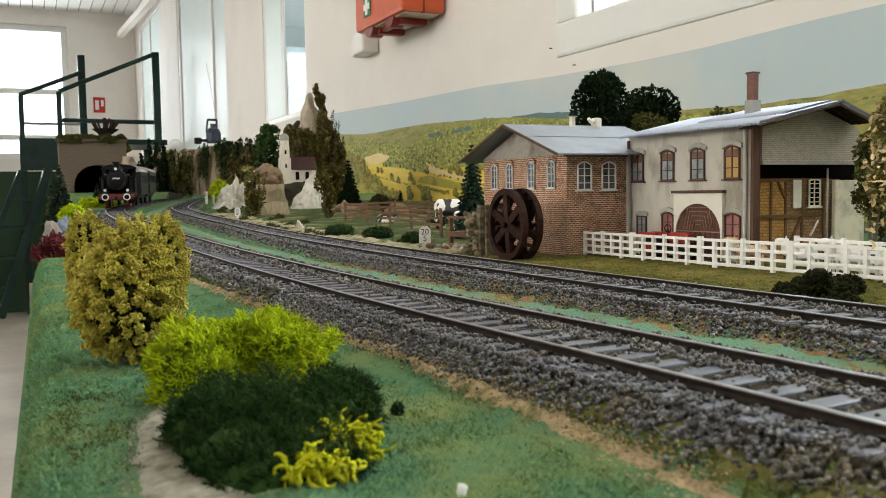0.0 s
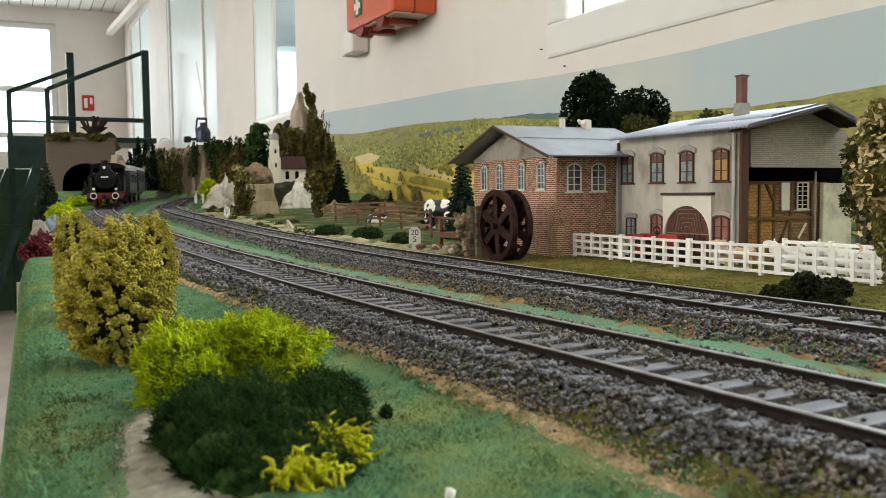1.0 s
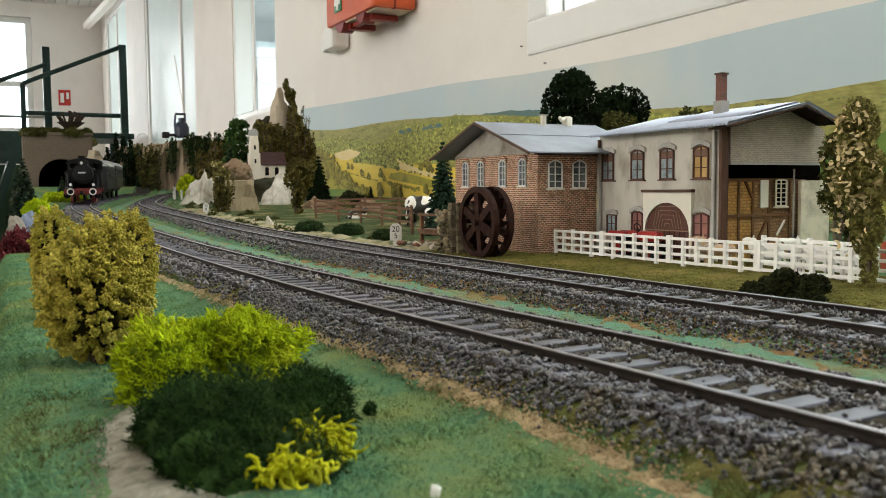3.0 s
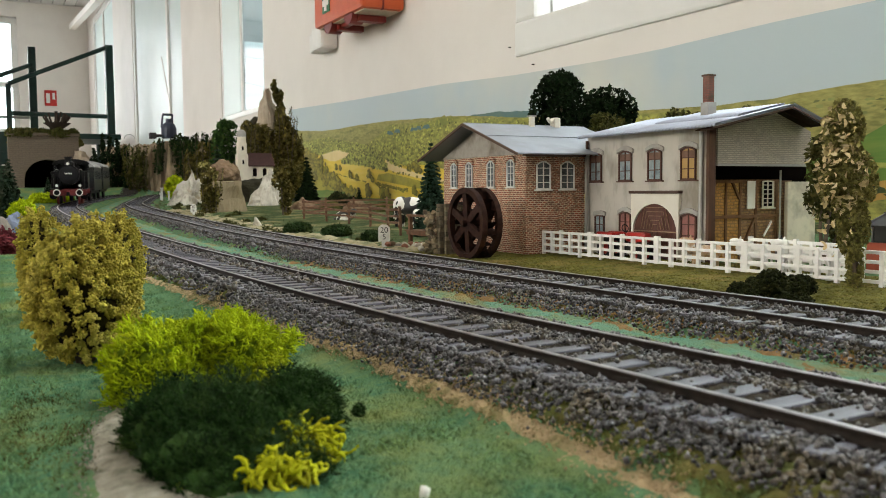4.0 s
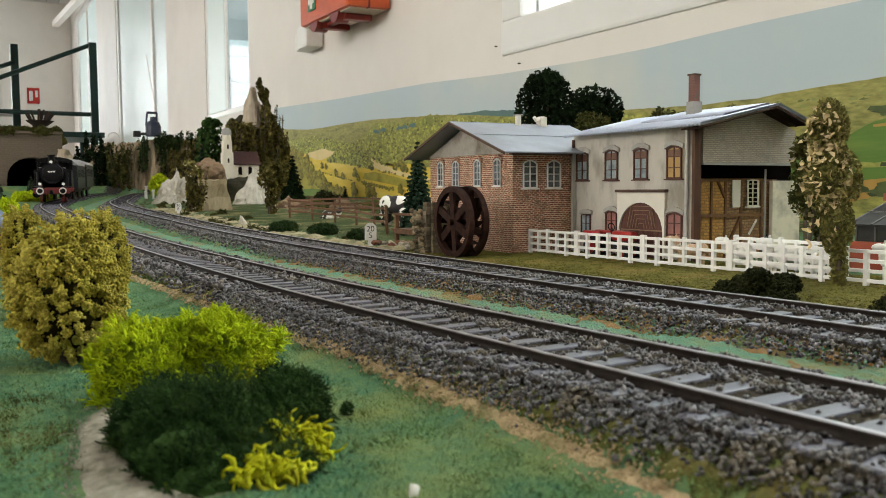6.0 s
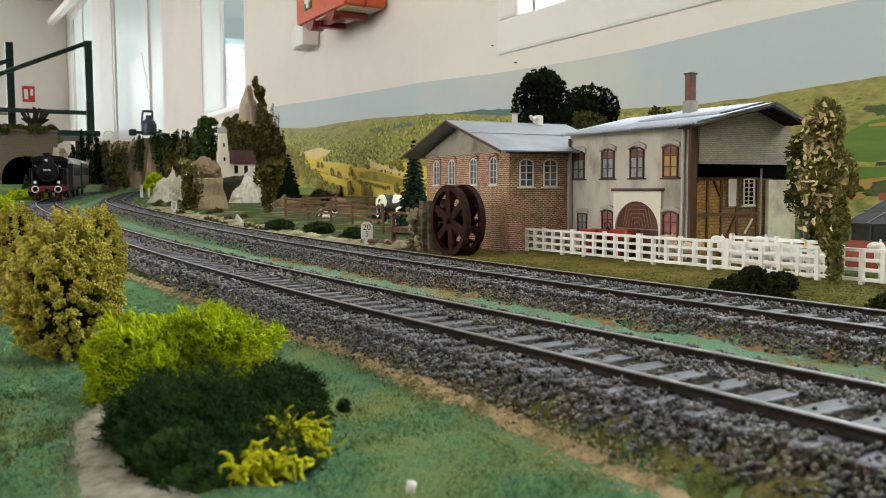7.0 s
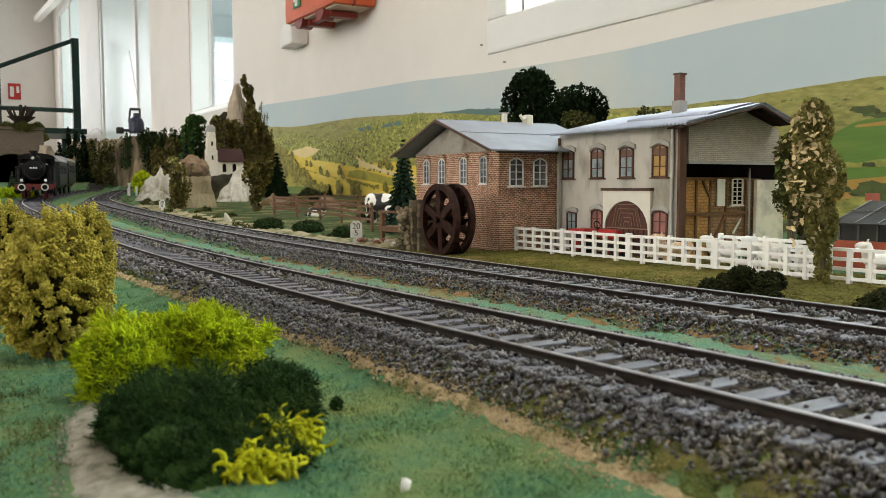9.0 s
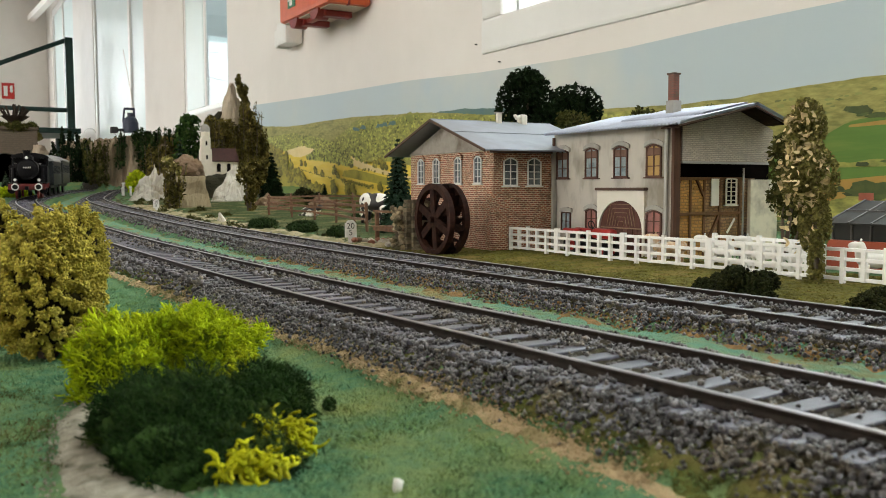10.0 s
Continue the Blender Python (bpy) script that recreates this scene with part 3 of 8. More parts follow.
PATCH = (lambda y: np.interp(y, (0.070, 0.087, 0.1055, 0.1183, 0.1344), (0.0070, 0.0073, 0.0094, 0.0126, 0.0172)), lambda y: np.interp(y, (0.070, 0.0845, 0.092, 0.101, 0.115, 0.1327, 0.136), (0.0225, 0.0190, 0.0168, 0.0158, 0.0170, 0.0200, 0.0190)))


def lawn(r, n):
    y = 0.055 + 0.42 * r.random(n) ** 1.7
    x = EDGE(y) + 0.001 + (NEAR(y) - 0.0195 - EDGE(y)) * r.random(n)
    ok = (np.abs(x - SAND_X(y)) > 0.0022 * r.random(n) ** 2) & ((x < PATCH[0](y) - 0.0012 * r.random(n)) | (x > PATCH[1](y) + 0.0012 * r.random(n)) | (y > 0.136) | (r.random(n) < 0.06))
    return x[ok], y[ok]


fibres(150000, lawn, 0.0008, FIBRE_M, "grass", "short green flock fibres of the grass mat", 11, 1.2)


def shady_patch(r, n):
    a, k = r.uniform(0, 2 * np.pi, n), np.sqrt(r.random(n)) * r.uniform(0.6, 1.2, n)
    return 0.0068 + 0.0058 * k * np.cos(a), 0.118 + 0.026 * k * np.sin(a)


# darker fibres paint the shade on the lawn near the bush
fibres(2600, shady_patch, 0.0008, MOSSB_M, "grass", "dark olive flock standing in for shade beside the bare sand", 16, 1.1)


def middle(r, n):
    y = 0.03 + 0.7 * r.random(n) ** 1.5
    return (NEAR(y) + FAR(y)) / 2 + 0.0018 + r.normal(0, 0.0046, n), y


def moss_xy(r, n):
    y = 0.03 + 0.30 * r.random(n)
    return NEAR(y) - 0.0185 + r.normal(0, 0.0013, n) - 0.002 * r.random(n), y


fibres(20000, moss_xy, 0.0008, MOSSB_M, "grass", "olive moss along the edge of the ballast", 15, 1.0)
def grains(name, label, x, y, size, material, seed):
    """Loose sand grains that soften the edge of a bare patch."""
    r = np.random.default_rng(seed)
    at = np.stack([x, y, ground_z(x, y) + 0.0003], 1)
    v, f = scatter(OCTA, at, size * r.uniform(0.5, 1.5, len(x)), r, jitter=0.3)
    return tagged(raw(name, v, f, material), label, "sand", kind="stuff")


rs = np.random.default_rng(55)
y = rs.uniform(0.06, 0.24, 3600)
grains("sand_grains", "loose sand grains along the path", SAND_X(y) + rs.normal(0, 0.0015, len(y)), y, 0.00019, SAND_M, 56)
y = rs.uniform(0.070, 0.136, 400)
x = np.where(rs.random(400) < 0.7, PATCH[0](y), PATCH[1](y)) + rs.normal(0, 0.0007, 400)
grains("sand_grains", "pale sand grains beside the bush", x, y, 0.00014, PALE_SAND_M, 57)
fibres(70000, middle, 0.0008, TURQ_M, "grass", "turquoise flock between the tracks", 12, 1.0)


def verge_xy(r, n):
    y = 0.06 + 0.30 * r.random(n)
    return FAR(y) + 0.021 + 0.09 * r.random(n), y


fibres(60000, verge_xy, 0.0010, VERGE_M, "grass", "olive moss fibres along the fence", 13, 0.9)

# crumbs of scatter between the tracks and on the verge
y = 0.05 + 0.55 * rs.random(15000) ** 1.4
grains("flock_crumbs", "turquoise crumbs of scatter between the tracks", (NEAR(y) + FAR(y)) / 2 + 0.002 + rs.normal(0, 0.0040, len(y)), y, 0.00034, TURQ_M, 58)
y = 0.05 + 0.24 * rs.random(4200)
side = np.where(rs.random(4200) < 0.5, -0.0068, 0.0112)
grains("sand_grains", "orange-brown crumbs beside the turquoise scatter", (NEAR(y) + FAR(y)) / 2 + side + rs.normal(0, 0.0022, len(y)), y, 0.00030, EARTH_M, 59)
y = 0.05 + 0.35 * rs.random(5000) ** 1.3
grains("moss_crumbs", "olive crumbs in the turquoise scatter", (NEAR(y) + FAR(y)) / 2 + 0.002 + rs.normal(0, 0.0048, len(y)), y, 0.00032, VERGE_M, 61)
x, y = verge_xy(rs, 26000)
grains("moss_crumbs", "olive moss crumbs on the verge", x, y, 0.00055, VERGE_M, 60)

# ---- wall things: landscape poster, first-aid box, thermostat ----
P_SKY = mat("poster_sky", (0.47, 0.56, 0.60), (0.50, 0.57, 0.58), 6, 0.6, c=(0.60, 0.61, 0.56), cscale=3)
P_FAR = mat("poster_far_hill", (0.24, 0.225, 0.060), (0.41, 0.375, 0.115), 170, 0.6, c=(0.15, 0.16, 0.040), cscale=48, detail=9, stretch=(1, 0.5, 2))
P_BLUE = mat("poster_blue_hill", (0.09, 0.18, 0.19), (0.12, 0.20, 0.17), 60, 0.6)
P_WOOD = mat("poster_forest", (0.15, 0.165, 0.040), (0.46, 0.43, 0.095), 150, 0.6, c=(0.20, 0.23, 0.050), cscale=30, detail=9, stretch=(1, 0.45, 1.2))
P_FIELD = mat("poster_yellow_field", (0.86, 0.63, 0.080), (0.72, 0.54, 0.066), 50, 0.6, c=(0.86, 0.67, 0.16), cscale=20, stretch=(1, 0.4, 2))
P_TAN = mat("poster_tan_field", (0.84, 0.67, 0.34), (0.76, 0.60, 0.28), 60, 0.6)
P_GREEN = mat("poster_green_field", (0.085, 0.18, 0.028), (0.12, 0.22, 0.035), 40, 0.6, c=(0.20, 0.26, 0.05), cscale=15, stretch=(1, 0.3, 3))
P_OLIVE = mat("poster_olive_field", (0.46, 0.38, 0.045), (0.35, 0.30, 0.040), 60, 0.6, c=(0.22, 0.20, 0.03), cscale=25)
P_SCRUB = mat("poster_scrub", (0.17, 0.19, 0.055), (0.23, 0.24, 0.07), 120, 0.6, island=0.4)
P_HEDGE = mat("poster_dark_hedge", (0.055, 0.085, 0.022), (0.09, 0.115, 0.03), 140, 0.6, island=0.4)
P_ORANGE = mat("poster_orange_field", (0.46, 0.27, 0.06), (0.40, 0.22, 0.05), 50, 0.6)
P_CROWN = mat("poster_tree_crown", (0.46, 0.44, 0.090), (0.17, 0.19, 0.042), 260, 0.6, island=0.7, c=(0.27, 0.29, 0.055), cscale=22, detail=8)
P_OAKL = mat("poster_sunlit_oak", (0.33, 0.27, 0.035), (0.24, 0.205, 0.03), 200, 0.6, island=0.4, detail=8)
P_OAK = mat("poster_olive_tree", (0.25, 0.21, 0.030), (0.13, 0.125, 0.024), 200, 0.6, island=0.4, detail=8)
P_ROOF = mat("poster_red_roof", (0.45, 0.12, 0.07), None, 100, 0.6)
PX = 0.5985
WK = 1.2
poster = thing("landscape_poster", (PX, 0.5, 0.0), "printed panorama of hills and yellow fields on the wall", "poster")


def printed(name, top, bottom, material, layer, y0, y1, n=160, wob=0.0, wf=30.0):
    """A flat printed area between two lines over the wall's length."""
    y = np.linspace(y0, y1, n)
    t = np.array([q + wob * (noise.noise((p * wf, 3.0 + layer, 0)) + 0.6 * noise.noise((p * wf * 3.1, 5.0, layer)) + 0.35 * noise.noise((p * wf * 9, 8.0, layer))) for p, q in zip(y, top(y))])
    b = bottom(y)
    t = np.maximum(t, b)
    y, t, b = y * WK, 0.022 + (t - 0.022) * WK, np.where(b < 0.001, -0.012, 0.022 + (b - 0.022) * WK)
    x = np.full(n, PX - 0.00025 * layer)
    v = np.concatenate([np.stack([x, y, b], 1), np.stack([x, y, t], 1)])
    i = np.arange(n - 1)
    return raw(name, v, np.stack([i, i + n, i + n + 1, i + 1], 1), material, poster)


def line2(*p):
    p = sorted(p)
    return lambda y: np.interp(y, [q[0] for q in p], [q[1] for q in p])


flat = lambda h: (lambda y: np.full(np.shape(y), h))
TOP = line2((-0.45, 0.137), (0.44, 0.138), (0.55, 0.1358), (0.63, 0.1367), (0.77, 0.1408), (0.93, 0.149), (1.20, 0.156), (1.455, 0.165), (1.51, 0.167))
SKYLINE = smooth_line((-0.45, 0.0, 0.32, 0.39, 0.46, 0.51, 0.58, 0.75, 0.81, 0.92, 1.0, 1.06, 1.12, 1.18, 1.24, 1.30, 1.455), (0.080, 0.092, 0.0885, 0.0885, 0.082, 0.086, 0.088, 0.094, 0.102, 0.1105, 0.112, 0.1165, 0.1175, 0.1175, 0.119, 0.1165, 0.1265))
printed("sky_print", TOP, flat(-0.006), P_SKY, 0, -0.45, 1.51)
printed("blue_hill_print", line2((0.62, 0.08), (0.70, 0.098), (0.80, 0.106), (0.88, 0.106), (0.95, 0.09)), flat(0.05), P_BLUE, 1, 0.62, 0.95, wob=0.0015)
printed("far_hill_print", SKYLINE, flat(0.0), P_FAR, 2, -0.45, 1.51, 300, 0.0008, 40)


def patch(name, corners, material, layer, wob=0.0015):
    """A flat printed area inside a closed outline of (along, up) corners, with an uneven edge."""
    c = np.array(corners, float)
    out = []
    for p, q in zip(c, np.roll(c, -1, 0)):
        for k in np.linspace(0, 1, 9)[:-1]:
            r = p + (q - p) * k
            out.append((PX - 0.00025 * layer, r[0] + wob * 2 * noise.noise((r[0] * 90, r[1] * 90, layer)), r[1] + wob * noise.noise((r[0] * 90, r[1] * 90, layer + 7))))
    bm = bmesh.new()
    bm.faces.new([bm.verts.new(p) for p in out])
    bmesh.ops.triangulate(bm, faces=bm.faces[:])
    return part(name, bm, material, poster)


# fields that fall towards the valley, with woods above them
patch("forest_print", [(1.812, 0.1198), (1.658, 0.1250), (1.585, 0.1250), (1.490, 0.1138), (1.388, 0.1006), (1.325, 0.1178), (1.295, 0.1300), (1.187, 0.1239), (1.109, 0.1280), (1.024, 0.1197), (0.80, 0.102), (0.62, 0.095), (0.62, 0.04), (1.019, 0.0608), (1.188, 0.0600), (1.255, 0.0560), (1.311, 0.0700), (1.464, 0.0890), (1.528, 0.0970), (1.617, 0.0900), (1.812, 0.1090)], P_WOOD, 3, 0.004)
patch("field_print", [(1.812, 0.1129), (1.617, 0.0930), (1.464, 0.0924), (1.311, 0.0725), (1.255, 0.0588), (1.176, 0.0600), (1.019, 0.0430), (0.62, 0.02), (0.62, -0.008), (1.812, -0.008)], P_FIELD, 4, 0.001)
patch("tan_field_print", [(1.627, 0.0905), (1.523, 0.1006), (1.442, 0.0899), (1.456, 0.0854), (1.538, 0.0779), (1.567, 0.0788)], P_TAN, 5, 0.001)
patch("forest_print", [(1.510, 0.0770), (1.464, 0.0891), (1.405, 0.0884), (1.326, 0.0761), (1.301, 0.0599), (1.304, 0.0545), (1.405, 0.0657), (1.501, 0.0726)], P_WOOD, 5, 0.002)
patch("tan_field_print", [(1.311, 0.0725), (1.255, 0.0588), (1.164, 0.0426), (1.05, 0.030), (1.05, 0.024), (1.167, 0.0370), (1.276, 0.0518), (1.304, 0.0570)], P_TAN, 6, 0.001)
patch("green_field_print", [(1.342, 0.0493), (1.304, 0.0508), (1.176, 0.0351), (1.05, 0.022), (1.05, 0.012), (1.176, 0.0235), (1.350, 0.0406)], P_OLIVE, 6.5, 0.001)
patch("green_field_print", [(1.812, 0.108), (1.66, 0.088), (1.60, 0.068), (1.52, 0.040), (1.42, 0.012), (1.40, -0.002), (1.812, -0.002)], P_OLIVE, 6.2, 0.003)
patch("meadow_print", [(1.812, 0.026), (1.579, 0.0237), (1.467, 0.0194), (1.416, 0.0004), (1.416, -0.008), (1.812, -0.008)], P_GREEN, 7, 0.002)
for y0 in (1.292, 1.267, 1.207, 1.188, 1.163):
    patch("blue_wood_print", [(y0 + 0.013, 0.1140), (y0 + 0.008, 0.1185), (y0 - 0.002, 0.1190), (y0 - 0.010, 0.1165), (y0 - 0.011, 0.1130)], P_BLUE, 7.2, 0.003)
# meadows and hedges at the near end
printed("green_field_print", line2((0.0, 0.070), (0.30, 0.066), (0.345, 0.062), (0.37, 0.052), (0.42, 0.04)), flat(0.0), P_GREEN, 4, -0.45, 0.42, 160, 0.002, 20)
printed("orange_field_print", line2((0.0, 0.066), (0.30, 0.063), (0.345, 0.060)), line2((0.0, 0.062), (0.345, 0.0585)), P_ORANGE, 5, 0.0, 0.345)
printed("forest_print", line2((0.0, 0.042), (0.30, 0.0385), (0.36, 0.037), (0.38, 0.033)), flat(0.030), P_WOOD, 5, -0.45, 0.38, 160, 0.0015, 60)
printed("green_field_print", line2((0.0, 0.034), (0.36, 0.0335)), flat(0.02), P_GREEN, 6, -0.45, 0.38)
printed("orange_field_print", line2((0.0, 0.030), (0.32, 0.028), (0.36, 0.025)), flat(0.0), P_ORANGE, 7, -0.45, 0.38)
printed("forest_print", line2((0.0, 0.020), (0.31, 0.021), (0.33, 0.018), (0.36, 0.012)), flat(-0.006), P_WOOD, 8, -0.45, 0.40, 160, 0.003, 60)
rp = np.random.default_rng(21)
pts, sz = [], []
# rows of trees: start, end, number, size, spread up and down
for y0, z0, y1, z1, n, s, w in ((1.558, 0.0573, 1.390, 0.0372, 60, 0.0011, 0.0004), (1.350, 0.0334, 1.228, 0.0225, 60, 0.0024, 0.0012), (1.735, 0.100, 1.600, 0.078, 60, 0.0055, 0.005), (1.70, 0.075, 1.520, 0.040, 70, 0.0060, 0.007), (1.60, 0.045, 1.42, 0.010, 60, 0.0055, 0.005),
                                (1.28, 0.052, 1.05, 0.026, 30, 0.0018, 0.001), (1.225, 0.058, 1.12, 0.054, 20, 0.0045, 0.003), (1.746, 0.104, 1.63, 0.092, 30, 0.0045, 0.003),
                                (0.44, 0.020, 0.12, 0.013, 70, 0.0045, 0.002), (0.43, 0.039, 0.0, 0.040, 30, 0.0022, 0.001), (0.41, 0.079, 0.39, 0.072, 8, 0.003, 0.001)):
    k = rp.random(n)
    pts.append(np.stack([np.zeros(n), y0 + (y1 - y0) * k, z0 + (z1 - z0) * k + rp.normal(0, w, n)], 1))
    sz.append(s * rp.uniform(0.5, 1.3, n))
# low hedges and scrub on the near hill
n = 260
y = rp.uniform(-0.25, 0.60, n)
k = rp.random(n) ** 1.5
z = 0.078 + k * (0.022 + (SKYLINE(y / WK) - 0.022) * WK - 0.006 - 0.078)
hedge = (np.array([(0, 0, 0)] + [(0, 3.2 * math.cos(a), math.sin(a)) for a in np.linspace(0, 2 * np.pi, 9)[:-1]]), np.array([(0, i + 1, (i + 1) % 8 + 1) for i in range(8)]))
v, f = scatter(hedge, np.stack([np.full(n, PX - 0.0016) - 0.0001 * rp.random(n), y, z], 1), (0.0015 - 0.0008 * k) * rp.uniform(0.4, 1.5, n), rp, rot=np.repeat(np.eye(3)[None], n, 0), jitter=0.35)
tagged(raw("hedge_print", v, f, P_SCRUB, poster), kind="stuff")
# single trees on the fields
for y, z, s in ((1.531, 0.0662, 0.0052), (1.510, 0.0643, 0.0044), (1.463, 0.0521, 0.0055), (1.431, 0.0449, 0.0052), (1.377, 0.0490, 0.0068), (1.362, 0.0408, 0.0050), (1.382, 0.0201, 0.0100), (1.324, 0.0170, 0.0090), (1.302, 0.0155, 0.0080), (1.583, 0.0614, 0.0062), (1.613, 0.0547, 0.0060), (1.221, 0.0566, 0.0055), (1.195, 0.0531, 0.0050), (1.202, 0.0201, 0.0065)):
    pts.append(np.array([(0.0, y, z), (0.0, y + 0.0015, z + s * 0.75), (0.0, y - s * 0.7, z - s * 0.3)]))
    sz.append(np.array([s, s * 0.7, s * 0.7]))
pts, sz = np.concatenate(pts), np.concatenate(sz)
near_by = pts[:, 1] < 0.55
eye = np.repeat(np.eye(3)[None], len(pts), 0)
pts[:, 0] = PX - 0.0023 - 0.0004 * rp.random(len(pts))
v, f = scatter(hedge, pts[near_by], sz[near_by] * 0.8, rp, rot=eye[near_by], jitter=0.4)
tagged(raw("hedge_print", v, f, P_HEDGE, poster), kind="stuff")
a = np.linspace(0, 2 * np.pi, 13)[:-1]
disc = (np.concatenate([[(0, 0, 0)], np.stack([0 * a, np.cos(a) * 1.5, np.sin(a)], 1)]), np.array([(0, i + 1, (i + 1) % 12 + 1) for i in range(12)]))


def tree_prints(name, p, size, material, layer):
    """Printed crowns, the lower ones over the higher ones."""
    p = p.copy()
    p[:, 0] = PX - layer - 0.0005 * np.argsort(np.argsort(-p[:, 2])) / len(p)
    v, f = scatter(disc, p, size, rp, rot=np.repeat(np.eye(3)[None], len(p), 0), jitter=0.32)
    tagged(raw(name, v, f, material, poster), kind="stuff")


tree_prints("oak_print", pts[~near_by], sz[~near_by], P_OAK, 0.0030)
tree_prints("oak_light_print", pts[~near_by] + np.stack([0 * sz[~near_by], sz[~near_by] * 0.35, sz[~near_by] * 0.25], 1), sz[~near_by] * 0.55, P_OAKL, 0.0036)
# the woods on the hill, thinner and smaller towards the skyline
n = 5200
y = rp.uniform(0.62, 1.81, n)
hi = np.interp(y, (0.62, 1.024, 1.109, 1.187, 1.295, 1.325, 1.388, 1.490, 1.585, 1.746), (0.090, 0.1185, 0.1265, 0.1225, 0.128, 0.1178, 0.1010, 0.1138, 0.1250, 0.1200))
lo = np.interp(y, (0.62, 1.019, 1.188, 1.255, 1.311, 1.464, 1.528, 1.617, 1.746), (0.03, 0.058, 0.0620, 0.0590, 0.0720, 0.0915, 0.0995, 0.0925, 0.112))
k = rp.random(n)
z = lo + (hi - lo) * k
glade = np.array([noise.noise((p * 14, q * 40, 0.0)) for p, q in zip(y, z)]) > 0.1
thin = rp.random(n) > 0.45 * k + 0.3 * glade
tree_prints("wood_print", np.stack([0 * y, y, z], 1)[thin], ((0.0026 - 0.0013 * k) * rp.uniform(0.5, 1.3, n))[thin], P_CROWN, 0.0012)
n = 420
y = rp.uniform(1.305, 1.505, n)
hi = np.interp(y, (1.301, 1.326, 1.405, 1.464, 1.510), (0.062, 0.0761, 0.0884, 0.0891, 0.0770))
lo = np.interp(y, (1.301, 1.405, 1.510), (0.055, 0.066, 0.075))
tree_prints("wood_print", np.stack([0 * y, y, lo + (hi - lo) * rp.random(n)], 1), 0.0026 * rp.uniform(0.5, 1.3, n), P_CROWN, 0.0018)
part("red_roof_print", box(PX - 0.0032, PX - 0.003, 0.391, 0.403, 0.011, 0.0166), P_ROOF, poster)

RED_PL = mat("orange_red_plastic", (0.60, 0.105, 0.028), (0.54, 0.085, 0.022), 60, 0.38)
PALEBASE_M = mat("pale_beige_plastic", (0.62, 0.52, 0.40), (0.55, 0.45, 0.34), 60, 0.5)
DARK_NAIL = mat("dark_nail_steel", (0.05, 0.045, 0.04), None, 100, 0.5, metal=0.5)
RED_DARK = mat("dark_red_plastic", (0.22, 0.016, 0.009), None, 60, 0.4)
GREEN_PL = mat("green_sign", (0.03, 0.22, 0.10), None, 60, 0.5)
WHITE_PL = mat("white_plastic", (0.80, 0.79, 0.75), (0.76, 0.74, 0.70), 80, 0.4)
KY, KZ = 1.341, 0.300
kit = thing("first_aid_box", (0.56, KY, KZ - 0.02), "orange-red plastic first-aid box hung on the wall", "first-aid box")
part("case", box(0.526, 0.5985, KY - 0.106, KY + 0.106, KZ, KZ + 0.15, 0.007), RED_PL, kit)
part("seam", box(0.560, 0.563, KY - 0.107, KY + 0.107, KZ - 0.001, KZ + 0.151, 0.001), RED_DARK, kit, "dark seam between the two shells")
part("underside", box(0.533, 0.592, KY - 0.098, KY + 0.098, KZ - 0.0015, KZ + 0.001, 0.0006), PALEBASE_M, kit, "pale beige underside")
for yy in (KY + 0.050, KY - 0.040):
    latch = part("latch", rod((0.530, yy, KZ + 0.004), (0.552, yy, KZ + 0.004), 0.019, seg=20), RED_DARK, kit, "dark red plastic latch")
    part("hook", box(0.540, 0.586, yy - 0.024, yy - 0.008, KZ - 0.012, KZ - 0.002, 0.002), RED_DARK, latch)
    part("hook", box(0.556, 0.582, yy - 0.008, yy + 0.014, KZ - 0.008, KZ - 0.002, 0.002), RED_DARK, latch)
part("handle", bar((0.550, KY + 0.045, KZ - 0.005), (0.550, KY - 0.035, KZ - 0.005), 0.012, 0.007, 0.003), RED_DARK, kit, "dark red carrying handle")
sg = part("sign", box(0.5245, 0.5262, KY + 0.028, KY + 0.060, KZ + 0.018, KZ + 0.050), GREEN_PL, kit, "green sign with a white cross")
part("cross", box(0.5235, 0.5244, KY + 0.039, KY + 0.049, KZ + 0.021, KZ + 0.047), WHITE_PL, sg)
part("cross", box(0.5236, 0.5243, KY + 0.031, KY + 0.057, KZ + 0.029, KZ + 0.039), WHITE_PL, sg)
for y, z in ((0.935, 0.2001), (0.8833, 0.1725)):
    tagged(part("nail", rod((0.5965, y, z), (0.6000, y, z), 0.0007, seg=8), DARK_NAIL), "small dark nail in the white wall", "nail", "nails in the wall")
th = thing("wall_switch_box", (0.58, 1.55, 0.288), "small white plastic sensor housing on the wall", "switch box")
part("body", box(0.565, 0.5985, 1.520, 1.572, 0.283, 0.325, 0.006), WHITE_PL, th)
part("cover", box(0.568, 0.5985, 1.573, 1.592, 0.282, 0.318, 0.005), WHITE_PL, th)

# ---- mill, barn and their yard ----


